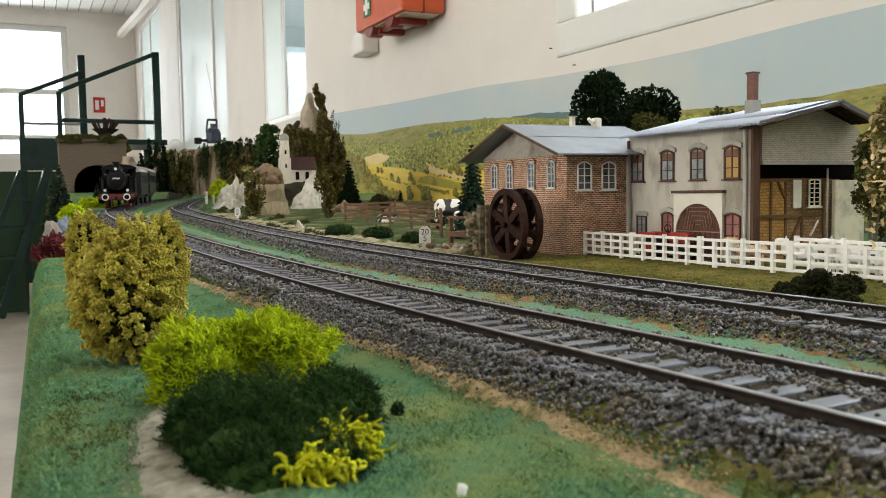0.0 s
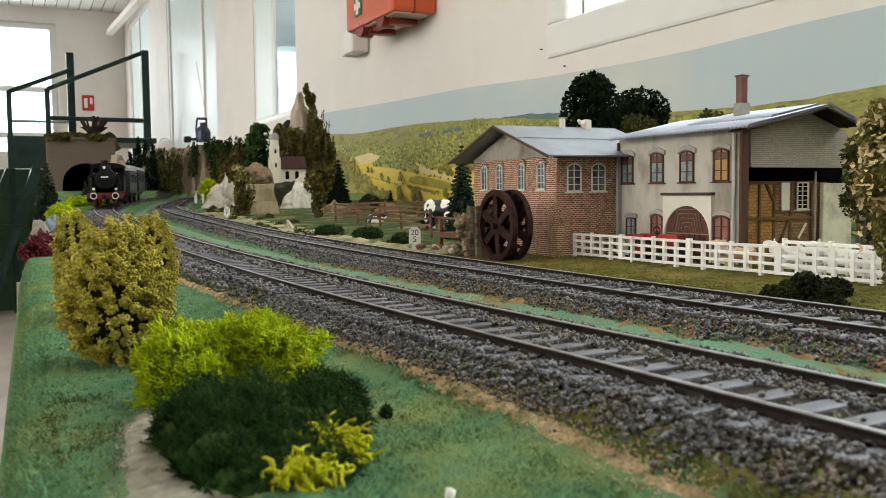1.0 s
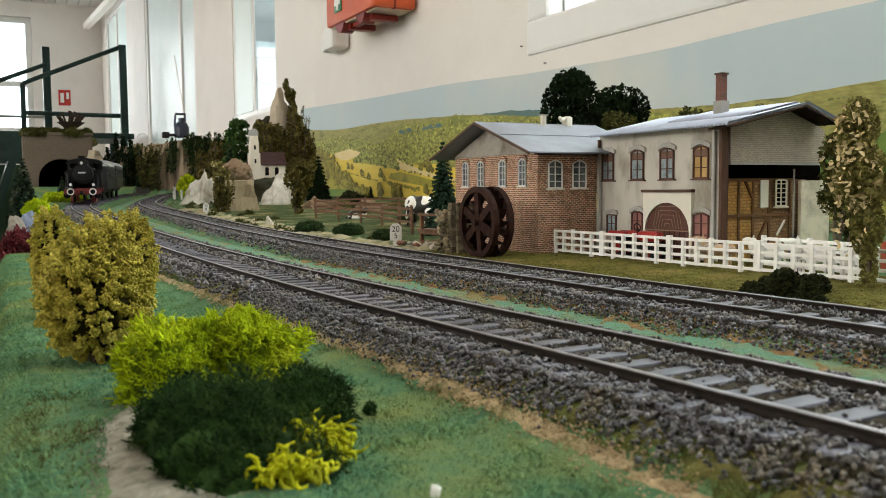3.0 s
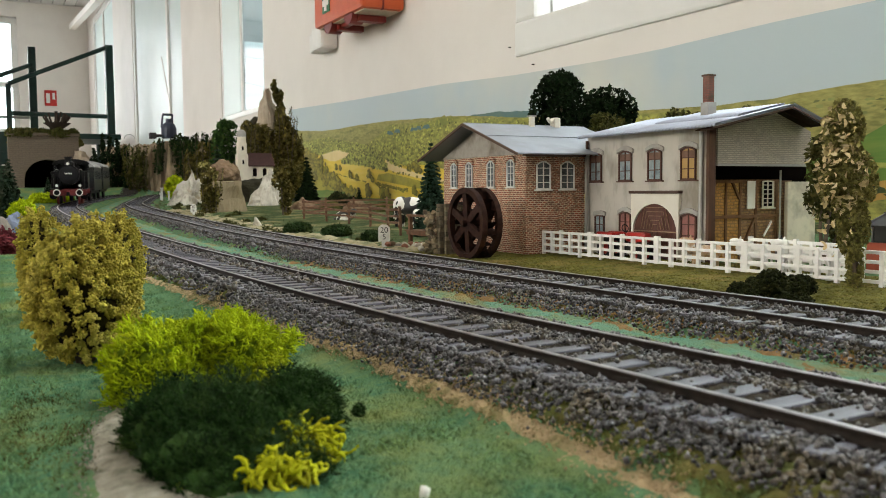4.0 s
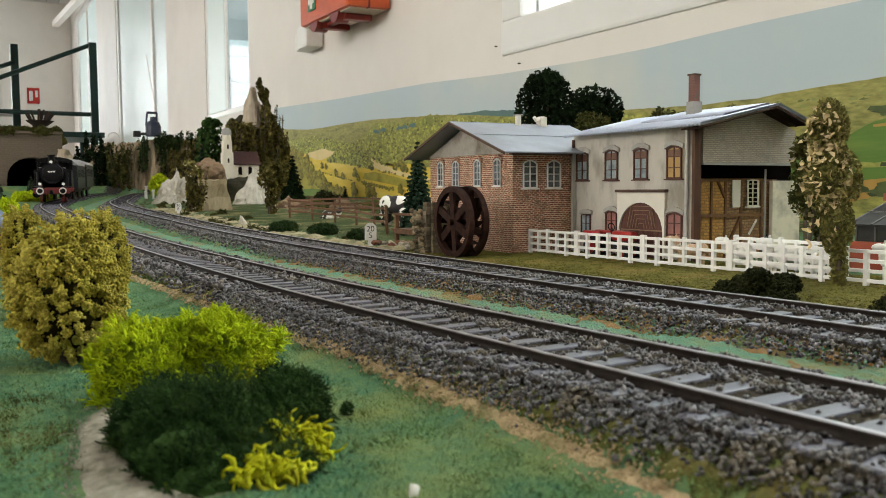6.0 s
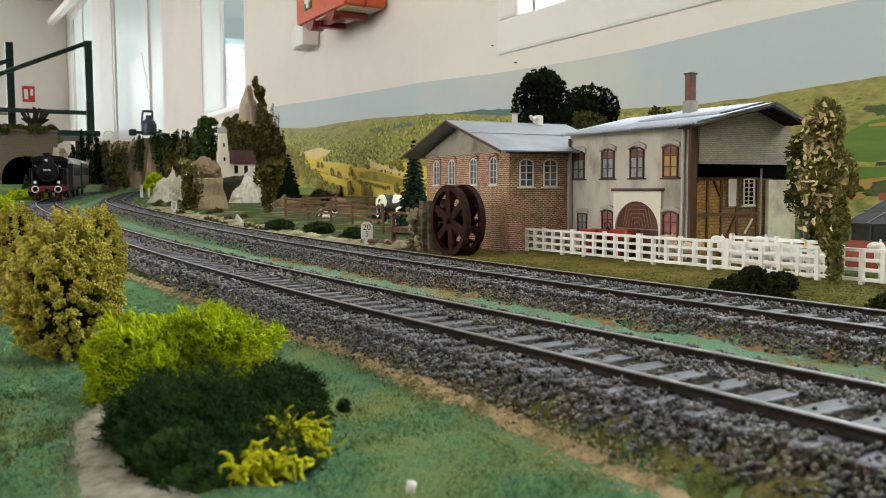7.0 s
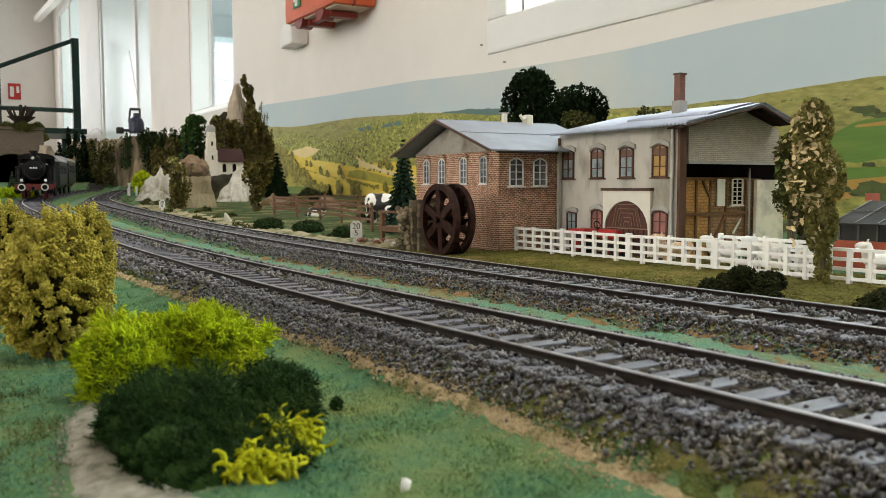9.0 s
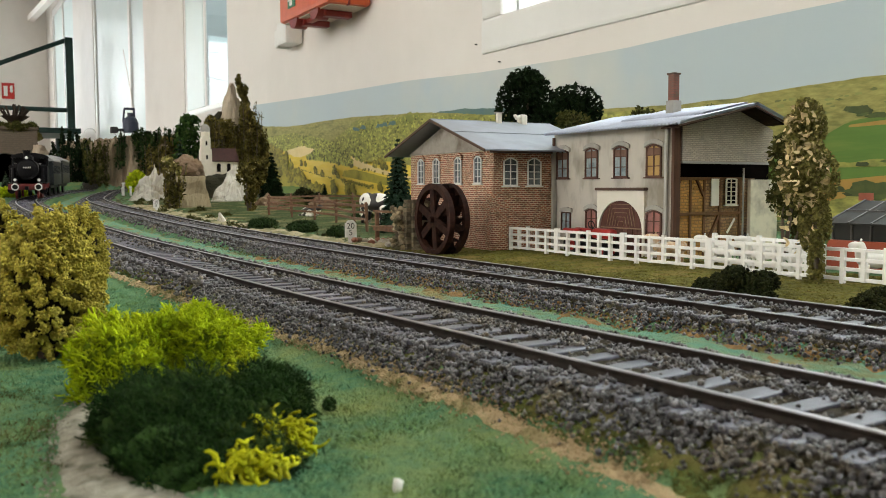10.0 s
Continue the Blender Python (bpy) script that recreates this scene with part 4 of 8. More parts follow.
def brick_mat(name, a, b, joint, bw, bh, bump=0.00025, rough=0.85, dirt=(0.12, 0.09, 0.06), warp=1.2):
    m = bpy.data.materials.new(name)
    m.use_nodes = True
    t = m.node_tree
    n, l = t.nodes, t.links
    bs = n["Principled BSDF"]
    bs.inputs["Roughness"].default_value = rough
    co = n.new("ShaderNodeTexCoord")
    sp = n.new("ShaderNodeSeparateXYZ")
    l.new(co.outputs["Object"], sp.inputs[0])
    ad = n.new("ShaderNodeMath")
    l.new(sp.outputs["X"], ad.inputs[0])
    l.new(sp.outputs["Y"], ad.inputs[1])
    cb = n.new("ShaderNodeCombineXYZ")
    l.new(ad.outputs[0], cb.inputs["X"])
    l.new(sp.outputs["Z"], cb.inputs["Y"])
    bt = n.new("ShaderNodeTexBrick")
    bt.inputs["Scale"].default_value = 1.0
    bt.inputs["Brick Width"].default_value, bt.inputs["Row Height"].default_value = bw, bh
    bt.inputs["Mortar Size"].default_value = bh * 0.21
    bt.inputs["Mortar Smooth"].default_value = 0.3
    bt.inputs["Bias"].default_value = 0.0
    bt.inputs["Color1"].default_value, bt.inputs["Color2"].default_value, bt.inputs["Mortar"].default_value = (*a, 1), (*b, 1), (*joint, 1)
    wn_ = n.new("ShaderNodeTexNoise")
    wn_.inputs["Scale"].default_value, wn_.inputs["Detail"].default_value = 0.35 / bh, 3
    l.new(co.outputs["Object"], wn_.inputs["Vector"])
    vm = n.new("ShaderNodeVectorMath")
    vm.operation = "MULTIPLY_ADD"
    l.new(wn_.outputs["Color"], vm.inputs[0])
    vm.inputs[1].default_value = (bw * warp * 0.8, bh * warp, 0)
    l.new(cb.outputs[0], vm.inputs[2])
    l.new(vm.outputs[0], bt.inputs["Vector"])
    ns = n.new("ShaderNodeTexNoise")
    ns.inputs["Scale"].default_value, ns.inputs["Detail"].default_value = 380, 8
    l.new(co.outputs["Object"], ns.inputs["Vector"])
    mr = n.new("ShaderNodeMapRange")
    mr.inputs["From Min"].default_value, mr.inputs["From Max"].default_value = 0.48, 0.75
    mr.inputs["To Max"].default_value = 0.9
    l.new(ns.outputs["Fac"], mr.inputs["Value"])
    mx = n.new("ShaderNodeMix")
    mx.data_type = "RGBA"
    l.new(mr.outputs[0], mx.inputs["Factor"])
    l.new(bt.outputs["Color"], mx.inputs["A"])
    mx.inputs["B"].default_value = (*dirt, 1)
    l.new(mx.outputs["Result"], bs.inputs["Base Color"])
    bu = n.new("ShaderNodeBump")
    bu.invert = True
    bu.inputs["Distance"].default_value = bump
    l.new(bt.outputs["Fac"], bu.inputs["Height"])
    l.new(bu.outputs["Normal"], bs.inputs["Normal"])
    return m


BRICK_M = brick_mat("red_brown_brick", (0.43, 0.125, 0.060), (0.17, 0.058, 0.034), (0.66, 0.52, 0.37), 0.0021, 0.00086, dirt=(0.16, 0.085, 0.05), warp=0.9)
YBRICK_M = brick_mat("yellow_brick_infill", (0.66, 0.35, 0.085), (0.54, 0.27, 0.06), (0.38, 0.21, 0.06), 0.0026, 0.0012, dirt=(0.26, 0.15, 0.05))
BBRICK_M = brick_mat("brown_brick_infill", (0.44, 0.25, 0.10), (0.32, 0.17, 0.07), (0.24, 0.14, 0.065), 0.0026, 0.0012, dirt=(0.12, 0.07, 0.04))
SHINGLE_M = brick_mat("grey_shingle", (0.50, 0.43, 0.34), (0.42, 0.355, 0.28), (0.29, 0.25, 0.205), 0.0023, 0.00072, 0.0002, dirt=(0.30, 0.265, 0.22), warp=0.7)
RENDER_M = mat("grey_beige_render", (0.53, 0.49, 0.425), (0.465, 0.43, 0.37), 120, 0.9, 0.0001, 700, c=(0.27, 0.24, 0.19), cscale=60, stretch=(1, 1, 0.5))
HOOD_M = mat("grey_render_hood", (0.43, 0.41, 0.365), (0.33, 0.31, 0.275), 300, 0.9)
CREAM_M = mat("cream_surround", (0.74, 0.70, 0.60), (0.69, 0.65, 0.55), 150, 0.8)
DOORCREAM_M = mat("dull_cream_paint", (0.74, 0.68, 0.52), (0.64, 0.58, 0.44), 120, 0.8, c=(0.36, 0.33, 0.25), cscale=60)
ROOF_M = mat("grey_sheet_roof", (0.22, 0.235, 0.27), (0.17, 0.18, 0.21), 60, 0.48, c=(0.15, 0.155, 0.17), cscale=35, spec=0.5)
CORR_M = mat("blue_grey_corrugated_roof", (0.42, 0.46, 0.56), (0.34, 0.38, 0.47), 80, 0.40, c=(0.33, 0.35, 0.40), cscale=40, spec=0.5)
SOFFIT_M = mat("dull_dark_soffit", (0.030, 0.018, 0.013), (0.045, 0.027, 0.018), 200, 0.95, spec=0.05)
FASCIA_M = mat("dark_brown_fascia", (0.065, 0.035, 0.022), (0.10, 0.055, 0.035), 200, 0.7)
GABLE_M = mat("grey_brown_gable_board", (0.38, 0.34, 0.29), (0.31, 0.275, 0.235), 400, 0.85, c=(0.17, 0.14, 0.11), cscale=60)
BROWN_M = mat("brown_timber", (0.105, 0.044, 0.020), (0.060, 0.026, 0.014), 300, 0.7, stretch=(3, 3, 0.3))
WINBROWN_M = mat("red_brown_window_wood", (0.11, 0.045, 0.028), (0.08, 0.033, 0.022), 300, 0.6)
WINWHITE_M = mat("pale_window_wood", (0.78, 0.77, 0.73), (0.70, 0.69, 0.65), 300, 0.6)
PANE_DARK = mat("dark_pane", (0.030, 0.036, 0.040), (0.16, 0.18, 0.19), 220, 0.45, spec=0.25)
PANE_M = mat("blue_grey_pane", (0.11, 0.15, 0.17), (0.36, 0.42, 0.42), 240, 0.4, spec=0.3)
TRANSOM_M = mat("brown_reflection_pane", (0.13, 0.070, 0.045), (0.20, 0.11, 0.075), 240, 0.4, spec=0.3)
CURTAIN_M = mat("yellow_curtain_pane", (0.46, 0.29, 0.10), (0.36, 0.22, 0.07), 200, 0.4)
REDCURT_M = mat("pink_curtain_pane", (0.42, 0.16, 0.13), (0.20, 0.10, 0.09), 200, 0.4)
# black without gloss, paints the darkness inside openings
DARK_M = mat("interior_shade_black", (0.009, 0.007, 0.006), None, 100, 0.9, spec=0.0)
DOOR_M = mat("red_brown_gate_wood", (0.12, 0.042, 0.027), (0.07, 0.026, 0.018), 400, 0.6, stretch=(1, 4, 0.3))
STONE_GREY = mat("grey_cast_stone", (0.36, 0.35, 0.32), (0.29, 0.28, 0.26), 250, 0.85)
CHIM_M = brick_mat("chimney_brick", (0.24, 0.085, 0.06), (0.19, 0.07, 0.05), (0.15, 0.08, 0.06), 0.002, 0.0009)
TANSLAT_M = mat("tan_slat", (0.30, 0.20, 0.12), None, 200, 0.7)
PIPE_M = mat("pale_zinc_pipe", (0.45, 0.44, 0.40), (0.38, 0.37, 0.34), 200, 0.5, metal=0.2)


def arch_outline(u, z0, w, h, rise, n=8):
    """Corners of an opening with a flat arched head."""
    p = [(u - w / 2, z0), (u + w / 2, z0)]
    for i in range(n + 1):
        t = i / n
        p.append((u + w / 2 - w * t, z0 + h - rise + rise * math.sin(math.pi * t)))
    return p


def house_window(parent, axis, at, u, z0, w, h, frame_m, pane_m, out=-1, rise=0.0012, hood=None, cols=2, rows=3, sill_m=None):
    """A model window: pane set back, arched frame, bars, sill and hood. out: the side that it faces along the axis."""
    def slab(p, t0, t1):
        a, b = sorted((at + out * t0, at + out * t1))
        return prism(p, axis, a, b)
    win = part("window", slab(arch_outline(u, z0, w, h, rise), 0.00005, 0.00025), pane_m, parent)
    fw = w * 0.075
    rect = lambda a, b, c, d: [(a, c), (b, c), (b, d), (a, d)]
    bm = slab(rect(u - w / 2, u - w / 2 + fw, z0, z0 + h - rise), 0.0002, 0.0008)
    for p in (rect(u + w / 2 - fw, u + w / 2, z0, z0 + h - rise), rect(u - w / 2, u + w / 2, z0, z0 + fw)):
        a, b = sorted((at + out * 0.0002, at + out * 0.0008))
        prism(p, axis, a, b, bm)
    n = 8
    for i in range(n):
        q = [(u + w / 2 - w * t, z0 + h - rise + rise * math.sin(math.pi * t)) for t in (i / n, (i + 1) / n)]
        a, b = sorted((at + out * 0.0002, at + out * 0.0008))
        prism([q[0], q[1], (q[1][0], q[1][1] - fw), (q[0][0], q[0][1] - fw)], axis, a, b, bm)
    part("frame", bm, frame_m, win)
    bm = bmesh.new()
    a, b = sorted((at + out * 0.0002, at + out * 0.0006))
    for i in range(1, cols):
        x = u - w / 2 + w * i / cols
        prism(rect(x - fw * 0.4, x + fw * 0.4, z0 + fw, z0 + h - fw), axis, a, b, bm)
    for i in range(1, rows):
        z = z0 + h * i / rows
        prism(rect(u - w / 2 + fw, u + w / 2 - fw, z - fw * 0.3, z + fw * 0.3), axis, a, b, bm)
    part("glazing_bar", bm, frame_m, win)
    part("sill", slab(rect(u - w * 0.62, u + w * 0.62, z0 - 0.0005, z0), 0.0, 0.0010), sill_m or frame_m, win)
    if hood:
        hi = [(u + w * 0.62 - w * 1.24 * i / n, z0 + h - rise + (rise + 0.0003) * math.sin(math.pi * i / n) + 0.0017) for i in range(n + 1)]
        lo = [(p[0], p[1] - 0.0016) for p in hi[::-1]]
        part("hood", slab(hi + lo, 0.0, 0.0009), hood, win)
    return win


B0 = -0.0065


def join_rods(ends, r):
    bm = bmesh.new()
    for a, b in ends:
        rod(a, b, r, seg=8, bm=bm)
    return bm


mill = thing("water_mill", (0.22, 0.34, B0), "red-brown brick mill with a grey sheet roof and pale windows", "building")
part("wall", box(0.204, 0.2345, 0.307, 0.380, B0, 0.0375), BRICK_M, mill)
part("gable", prism([(0.3065, 0.0372), (0.3805, 0.0372), (0.3436, 0.0508)], "x", 0.2030, 0.2060), GABLE_M, mill)
for s, e in ((1, 0.2985), (-1, 0.3888)):
    part("roof", prism([(e, 0.0367), (0.3436, 0.0518), (0.3436, 0.0524), (e, 0.0373)], "x", 0.1945, 0.262), ROOF_M, mill)
    part("bargeboard", prism([(e, 0.0361), (0.3436, 0.0512), (0.3436, 0.0523), (e, 0.0372)], "x", 0.1938, 0.1944), FASCIA_M, mill)
    for k in (0.55,):
        y_, z_ = e + (0.3436 - e) * k, 0.0373 + 0.0151 * k
        part("sheet_lap", bar((0.1946, y_, z_ + 0.0001), (0.2618, y_, z_ + 0.0001), 0.0005, 0.00025), ROOF_M, mill)
part("ridge_cap", rod((0.1945, 0.3436, 0.0521), (0.262, 0.3436, 0.0521), 0.0005, seg=8), ROOF_M, mill)
part("cornice", box(0.2022, 0.2345, 0.3050, 0.307, 0.0362, 0.0372), FASCIA_M, mill)
for u in (0.3690, 0.3544, 0.3350, 0.3185):
    house_window(mill, "x", 0.204, u, 0.0233, 0.0060, 0.0120, WINWHITE_M, PANE_DARK, -1, 0.0016, BRICK_M, 2, 4)
for u in (0.2125, 0.2250):
    house_window(mill, "y", 0.307, u, 0.0222, 0.0074, 0.0121, WINWHITE_M, PANE_DARK, -1, 0.0016, BRICK_M, 2, 4)
vent = part("roof_vent", box(0.2293, 0.2313, 0.3408, 0.3428, 0.0512, 0.0562), CREAM_M, mill, "cream roof vent with a cap")
part("cap", box(0.2286, 0.2320, 0.3401, 0.3435, 0.0562, 0.0567), STONE_GREY, vent)
vent = part("roof_box", box(0.2425, 0.2462, 0.3405, 0.3450, 0.0508, 0.0562, 0.0010), CREAM_M, mill, "cream roof box with a bent pipe")
part("pipe", join_rods([((0.2428, 0.342, 0.0550), (0.2402, 0.3412, 0.0540)), ((0.2402, 0.3412, 0.0540), (0.2385, 0.3405, 0.0556))], 0.0008), CREAM_M, vent)
part("chimney_pipe", box(0.2338, 0.2352, 0.3045, 0.3060, B0, 0.037), PIPE_M, mill, "pale rain pipe at the corner")

barn = thing("barn_house", (0.26, 0.27, B0), "grey rendered house with a corrugated roof and timbered barn end", "building")
FX, Y0, Y1, EZ = 0.2360, 0.2365, 0.3068, 0.0440
part("wall", box(FX, FX + 0.004, Y0, Y1, B0, EZ + 0.0006), RENDER_M, barn, "grey rendered front wall")
part("back_wall", box(0.291, 0.297, Y0 + 0.0085, 0.3068, B0, EZ), RENDER_M, barn)
part("end_wall", box(FX + 0.0042, 0.2908, 0.3028, 0.3068, B0, EZ), RENDER_M, barn)
part("corner_board", box(FX - 0.0003, FX + 0.0030, Y0 - 0.0016, Y0 - 0.0002, B0, EZ + 0.001), BROWN_M, barn, "brown corner post")
for u, c in ((0.3005, PANE_M), (0.2813, PANE_M), (0.2637, PANE_M), (0.2453, CURTAIN_M)):
    w_ = house_window(barn, "x", FX, u, 0.0254, 0.0080, 0.0124, WINBROWN_M, c, -1, 0.0012, HOOD_M)
    # a brown reflection in the upper third, painted as a thin plate
    part("transom_pane", box(FX - 0.00045, FX - 0.00027, u - 0.0034, u + 0.0034, 0.0338, 0.0364), TRANSOM_M, w_, "brown reflection painted on the upper pane")
house_window(barn, "x", FX, 0.2978, 0.0030, 0.0064, 0.0080, WINBROWN_M, PANE_M, -1, 0.0003, HOOD_M, 2, 2)
house_window(barn, "x", FX, 0.2812, 0.0005, 0.0072, 0.0122, WINBROWN_M, REDCURT_M, -1, 0.0012, HOOD_M)
house_window(barn, "x", FX, 0.2449, 0.0002, 0.0082, 0.0126, WINBROWN_M, REDCURT_M, -1, 0.0012, HOOD_M)
# arched gate in a cream surround
GY, GR = 0.2628, 0.0126
n = 14
gate = part("gate", prism([(GY + GR * math.cos(math.pi * i / n), 0.0045 + 0.0118 * math.sin(math.pi * i / n)) for i in range(n + 1)] + [(GY - GR, B0), (GY + GR, B0)], "x", FX - 0.0006, FX - 0.0001), DOOR_M, barn, "red-brown arched gate")
bm = bmesh.new()
for i in range(n):
    q = [(GY + GR * math.cos(math.pi * t), 0.0045 + 0.0118 * math.sin(math.pi * t)) for t in (i / n, (i + 1) / n)]
    prism([q[0], (q[0][0], 0.0202), (q[1][0], 0.0202), q[1]], "x", FX - 0.0014, FX - 0.00005, bm)
for s in (-1, 1):
    prism([(GY + s * GR, B0), (GY + s * (GR + 0.0010), B0), (GY + s * (GR + 0.0010), 0.0202), (GY + s * GR, 0.0202)], "x", FX - 0.0014, FX - 0.00005, bm)
part("gate_surround", bm, CREAM_M, barn, "cream arched surround")
part("gate_lintel", box(FX - 0.0022, FX, GY - 0.0142, GY + 0.0142, 0.0203, 0.0214), FASCIA_M, barn)
part("cross_rail", box(FX - 0.0012, FX - 0.0006, GY - 0.0122, GY + 0.0122, 0.0052, 0.0056), TANSLAT_M, gate)
for i in range(5):
    r = 0.0018 + 0.0016 * i
    bm = bmesh.new()
    for a0, a1 in (((-r, 0.0062), (-r * 0.72, 0.0062 + r * 1.05)), ((-r * 0.72, 0.0062 + r * 1.05), (r * 0.72, 0.0062 + r * 1.05)), ((r * 0.72, 0.0062 + r * 1.05), (r, 0.0062))):
        bar((FX - 0.0008, GY + a0[0], a0[1]), (FX - 0.0008, GY + a1[0], a1[1]), 0.00022, 0.00022, 0, bm)
    part("fan_slat", bm, TANSLAT_M, gate)
for i in range(9):
    y = GY - 0.0112 + 0.0028 * i
    part("gate_board", box(FX - 0.0009, FX - 0.0006, y - 0.0012, y + 0.0012, B0, 0.0050), DOOR_M, gate)
part("rain_pipe", rod((FX - 0.0012, Y0 + 0.0016, B0), (FX - 0.0012, Y0 + 0.0016, EZ - 0.001), 0.0007, seg=8), PIPE_M, barn)
part("rain_pipe", rod((FX - 0.0012, Y1 - 0.0012, B0), (FX - 0.0012, Y1 - 0.0012, EZ - 0.001), 0.0007, seg=8), BROWN_M, barn)
# roof of corrugated sheets: a long front slope and a short steep back slope
RX, RZ = 0.2690, 0.0530


def corrugated(xa, za, xb, zb, ya, yb, pitch, amp, thick):
    ny = int((yb - ya) / pitch * 8)
    yy = np.linspace(ya, yb, ny)
    w = amp * np.cos((yy - ya) / pitch * 2 * np.pi)
    v = []
    for x, z, dz in ((xa, za, 0), (xb, zb, 0), (xb, zb, -thick), (xa, za, -thick)):
        v.append(np.stack([np.full(ny, x), yy, z + w + dz], 1))
    i = np.arange(ny - 1)
    f = [np.stack([k * ny + i, k2 * ny + i, k2 * ny + i + 1, k * ny + i + 1], 1) for k, k2 in ((0, 1), (1, 2), (2, 3), (3, 0))]
    return np.concatenate(v), np.concatenate(f)


v, f = corrugated(0.2290, 0.0446, RX, RZ, 0.2255, 0.3052, 0.0019, 0.00040, 0.0005)
raw("roof_sheet", v, f, CORR_M, barn, "blue-grey corrugated roof sheet", smooth=True)
v, f = corrugated(0.2864, 0.0472, RX, RZ, 0.2255, 0.3052, 0.0026, 0.00060, 0.0005)
raw("roof_sheet", v, f, CORR_M, barn, smooth=True)
v, f = corrugated(0.2450, 0.0486, RX, RZ + 0.0007, 0.2300, 0.2740, 0.0019, 0.00036, 0.0004)
raw("roof_sheet", v, f, CORR_M, barn, smooth=True)
for xa, za, xb, zb in ((0.2292, 0.0436, RX, RZ - 0.0008), (RX, RZ - 0.0008, 0.2862, 0.0464)):
    part("bargeboard", bar((xa, 0.2262, za - 0.0001), (xb, 0.2262, zb - 0.0001), 0.0006, 0.0006), FASCIA_M, barn)
    part("soffit", prism([(xa, za - 0.0004), (xb, zb - 0.0004), (xb, zb - 0.0009), (xa, za - 0.0009)], "y", 0.2268, 0.2353), SOFFIT_M, barn)
    part("rafter", bar((xa, 0.2318, za - 0.0008), (xb, 0.2318, zb - 0.0008), 0.0009, 0.0007), SOFFIT_M, barn)
part("gable", prism([(0.2405, 0.0312), (0.2905, 0.0312), (0.2905, 0.0440), (0.2790, 0.0484), (RX, RZ - 0.0016), (0.2405, 0.0456)], "y", Y0 - 0.0010, Y0 + 0.0004), SHINGLE_M, barn, "grey shingled barn gable")
part("gable_sill", box(0.2402, 0.2912, Y0 - 0.0016, Y0 + 0.0004, 0.0304, 0.0312), STONE_GREY, barn)
# half-timbered wall set back under the gable
TIMBER_M = mat("worn_ochre_timber", (0.20, 0.095, 0.034), (0.13, 0.060, 0.022), 300, 0.8, stretch=(3, 3, 0.3))
BY = Y0 + 0.0055
part("infill", box(0.2405, 0.2590, BY, BY + 0.002, B0, 0.0250), YBRICK_M, barn, "yellow brick infill")
part("infill", box(0.2592, 0.2880, BY, BY + 0.002, B0, 0.0250), BBRICK_M, barn, "brown brick infill")
# black sheet in place of the shade under the gable
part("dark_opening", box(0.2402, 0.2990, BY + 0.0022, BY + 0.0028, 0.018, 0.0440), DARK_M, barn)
for x in (0.2412, 0.2515, 0.2590, 0.2675, 0.2790):
    part("timber_post", box(x - 0.0005, x + 0.0005, BY - 0.0005, BY, B0, 0.0252), TIMBER_M, barn)
for z in (0.0112, 0.0248):
    part("timber_rail", box(0.2406, 0.2800, BY - 0.0007, BY - 0.0001, z - 0.0006, z + 0.0006), TIMBER_M, barn)
for a, b in (((0.2418, 0.0180), (0.2460, 0.0245)), ((0.2585, 0.0180), (0.2545, 0.0245)), ((0.2600, -0.0010), (0.2670, 0.0105))):
    part("brace", bar((a[0], BY - 0.0004, a[1]), (b[0], BY - 0.0004, b[1]), 0.0009, 0.0009), TIMBER_M, barn)
part("shutter", box(0.2620, 0.2662, BY - 0.0012, BY - 0.0008, 0.0142, 0.0248), CREAM_M, barn, "narrow cream shutter")
house_window(barn, "y", BY - 0.0008, 0.2730, 0.0145, 0.0062, 0.0105, DOORCREAM_M, DARK_M, -1, 0.0002, None, 2, 6)
part("door", box(0.2823, 0.2985, BY - 0.0030, BY - 0.0012, B0, 0.0245, 0.0003), DOORCREAM_M, barn, "plain cream door leaf")
part("plank", bar((0.2690, BY - 0.003, 0.0035), (0.2755, BY - 0.001, 0.0090), 0.0006, 0.0006), CREAM_M, barn, "pale plank leaning on the wall")
part("barn_pipe", rod((0.2785, BY - 0.0025, B0), (0.2785, BY - 0.0025, 0.029), 0.0004, seg=6), PIPE_M, barn)
ch = part("chimney_base", box(0.2560, 0.2605, 0.2560, 0.2600, 0.049, 0.0562), STONE_GREY, barn)
part("chimney", box(0.2567, 0.2598, 0.2566, 0.2596, 0.0562, 0.0665), CHIM_M, ch, "tall red brick chimney")
part("chimney_cap", box(0.2563, 0.2602, 0.2562, 0.2600, 0.0665, 0.0672), FASCIA_M, ch)

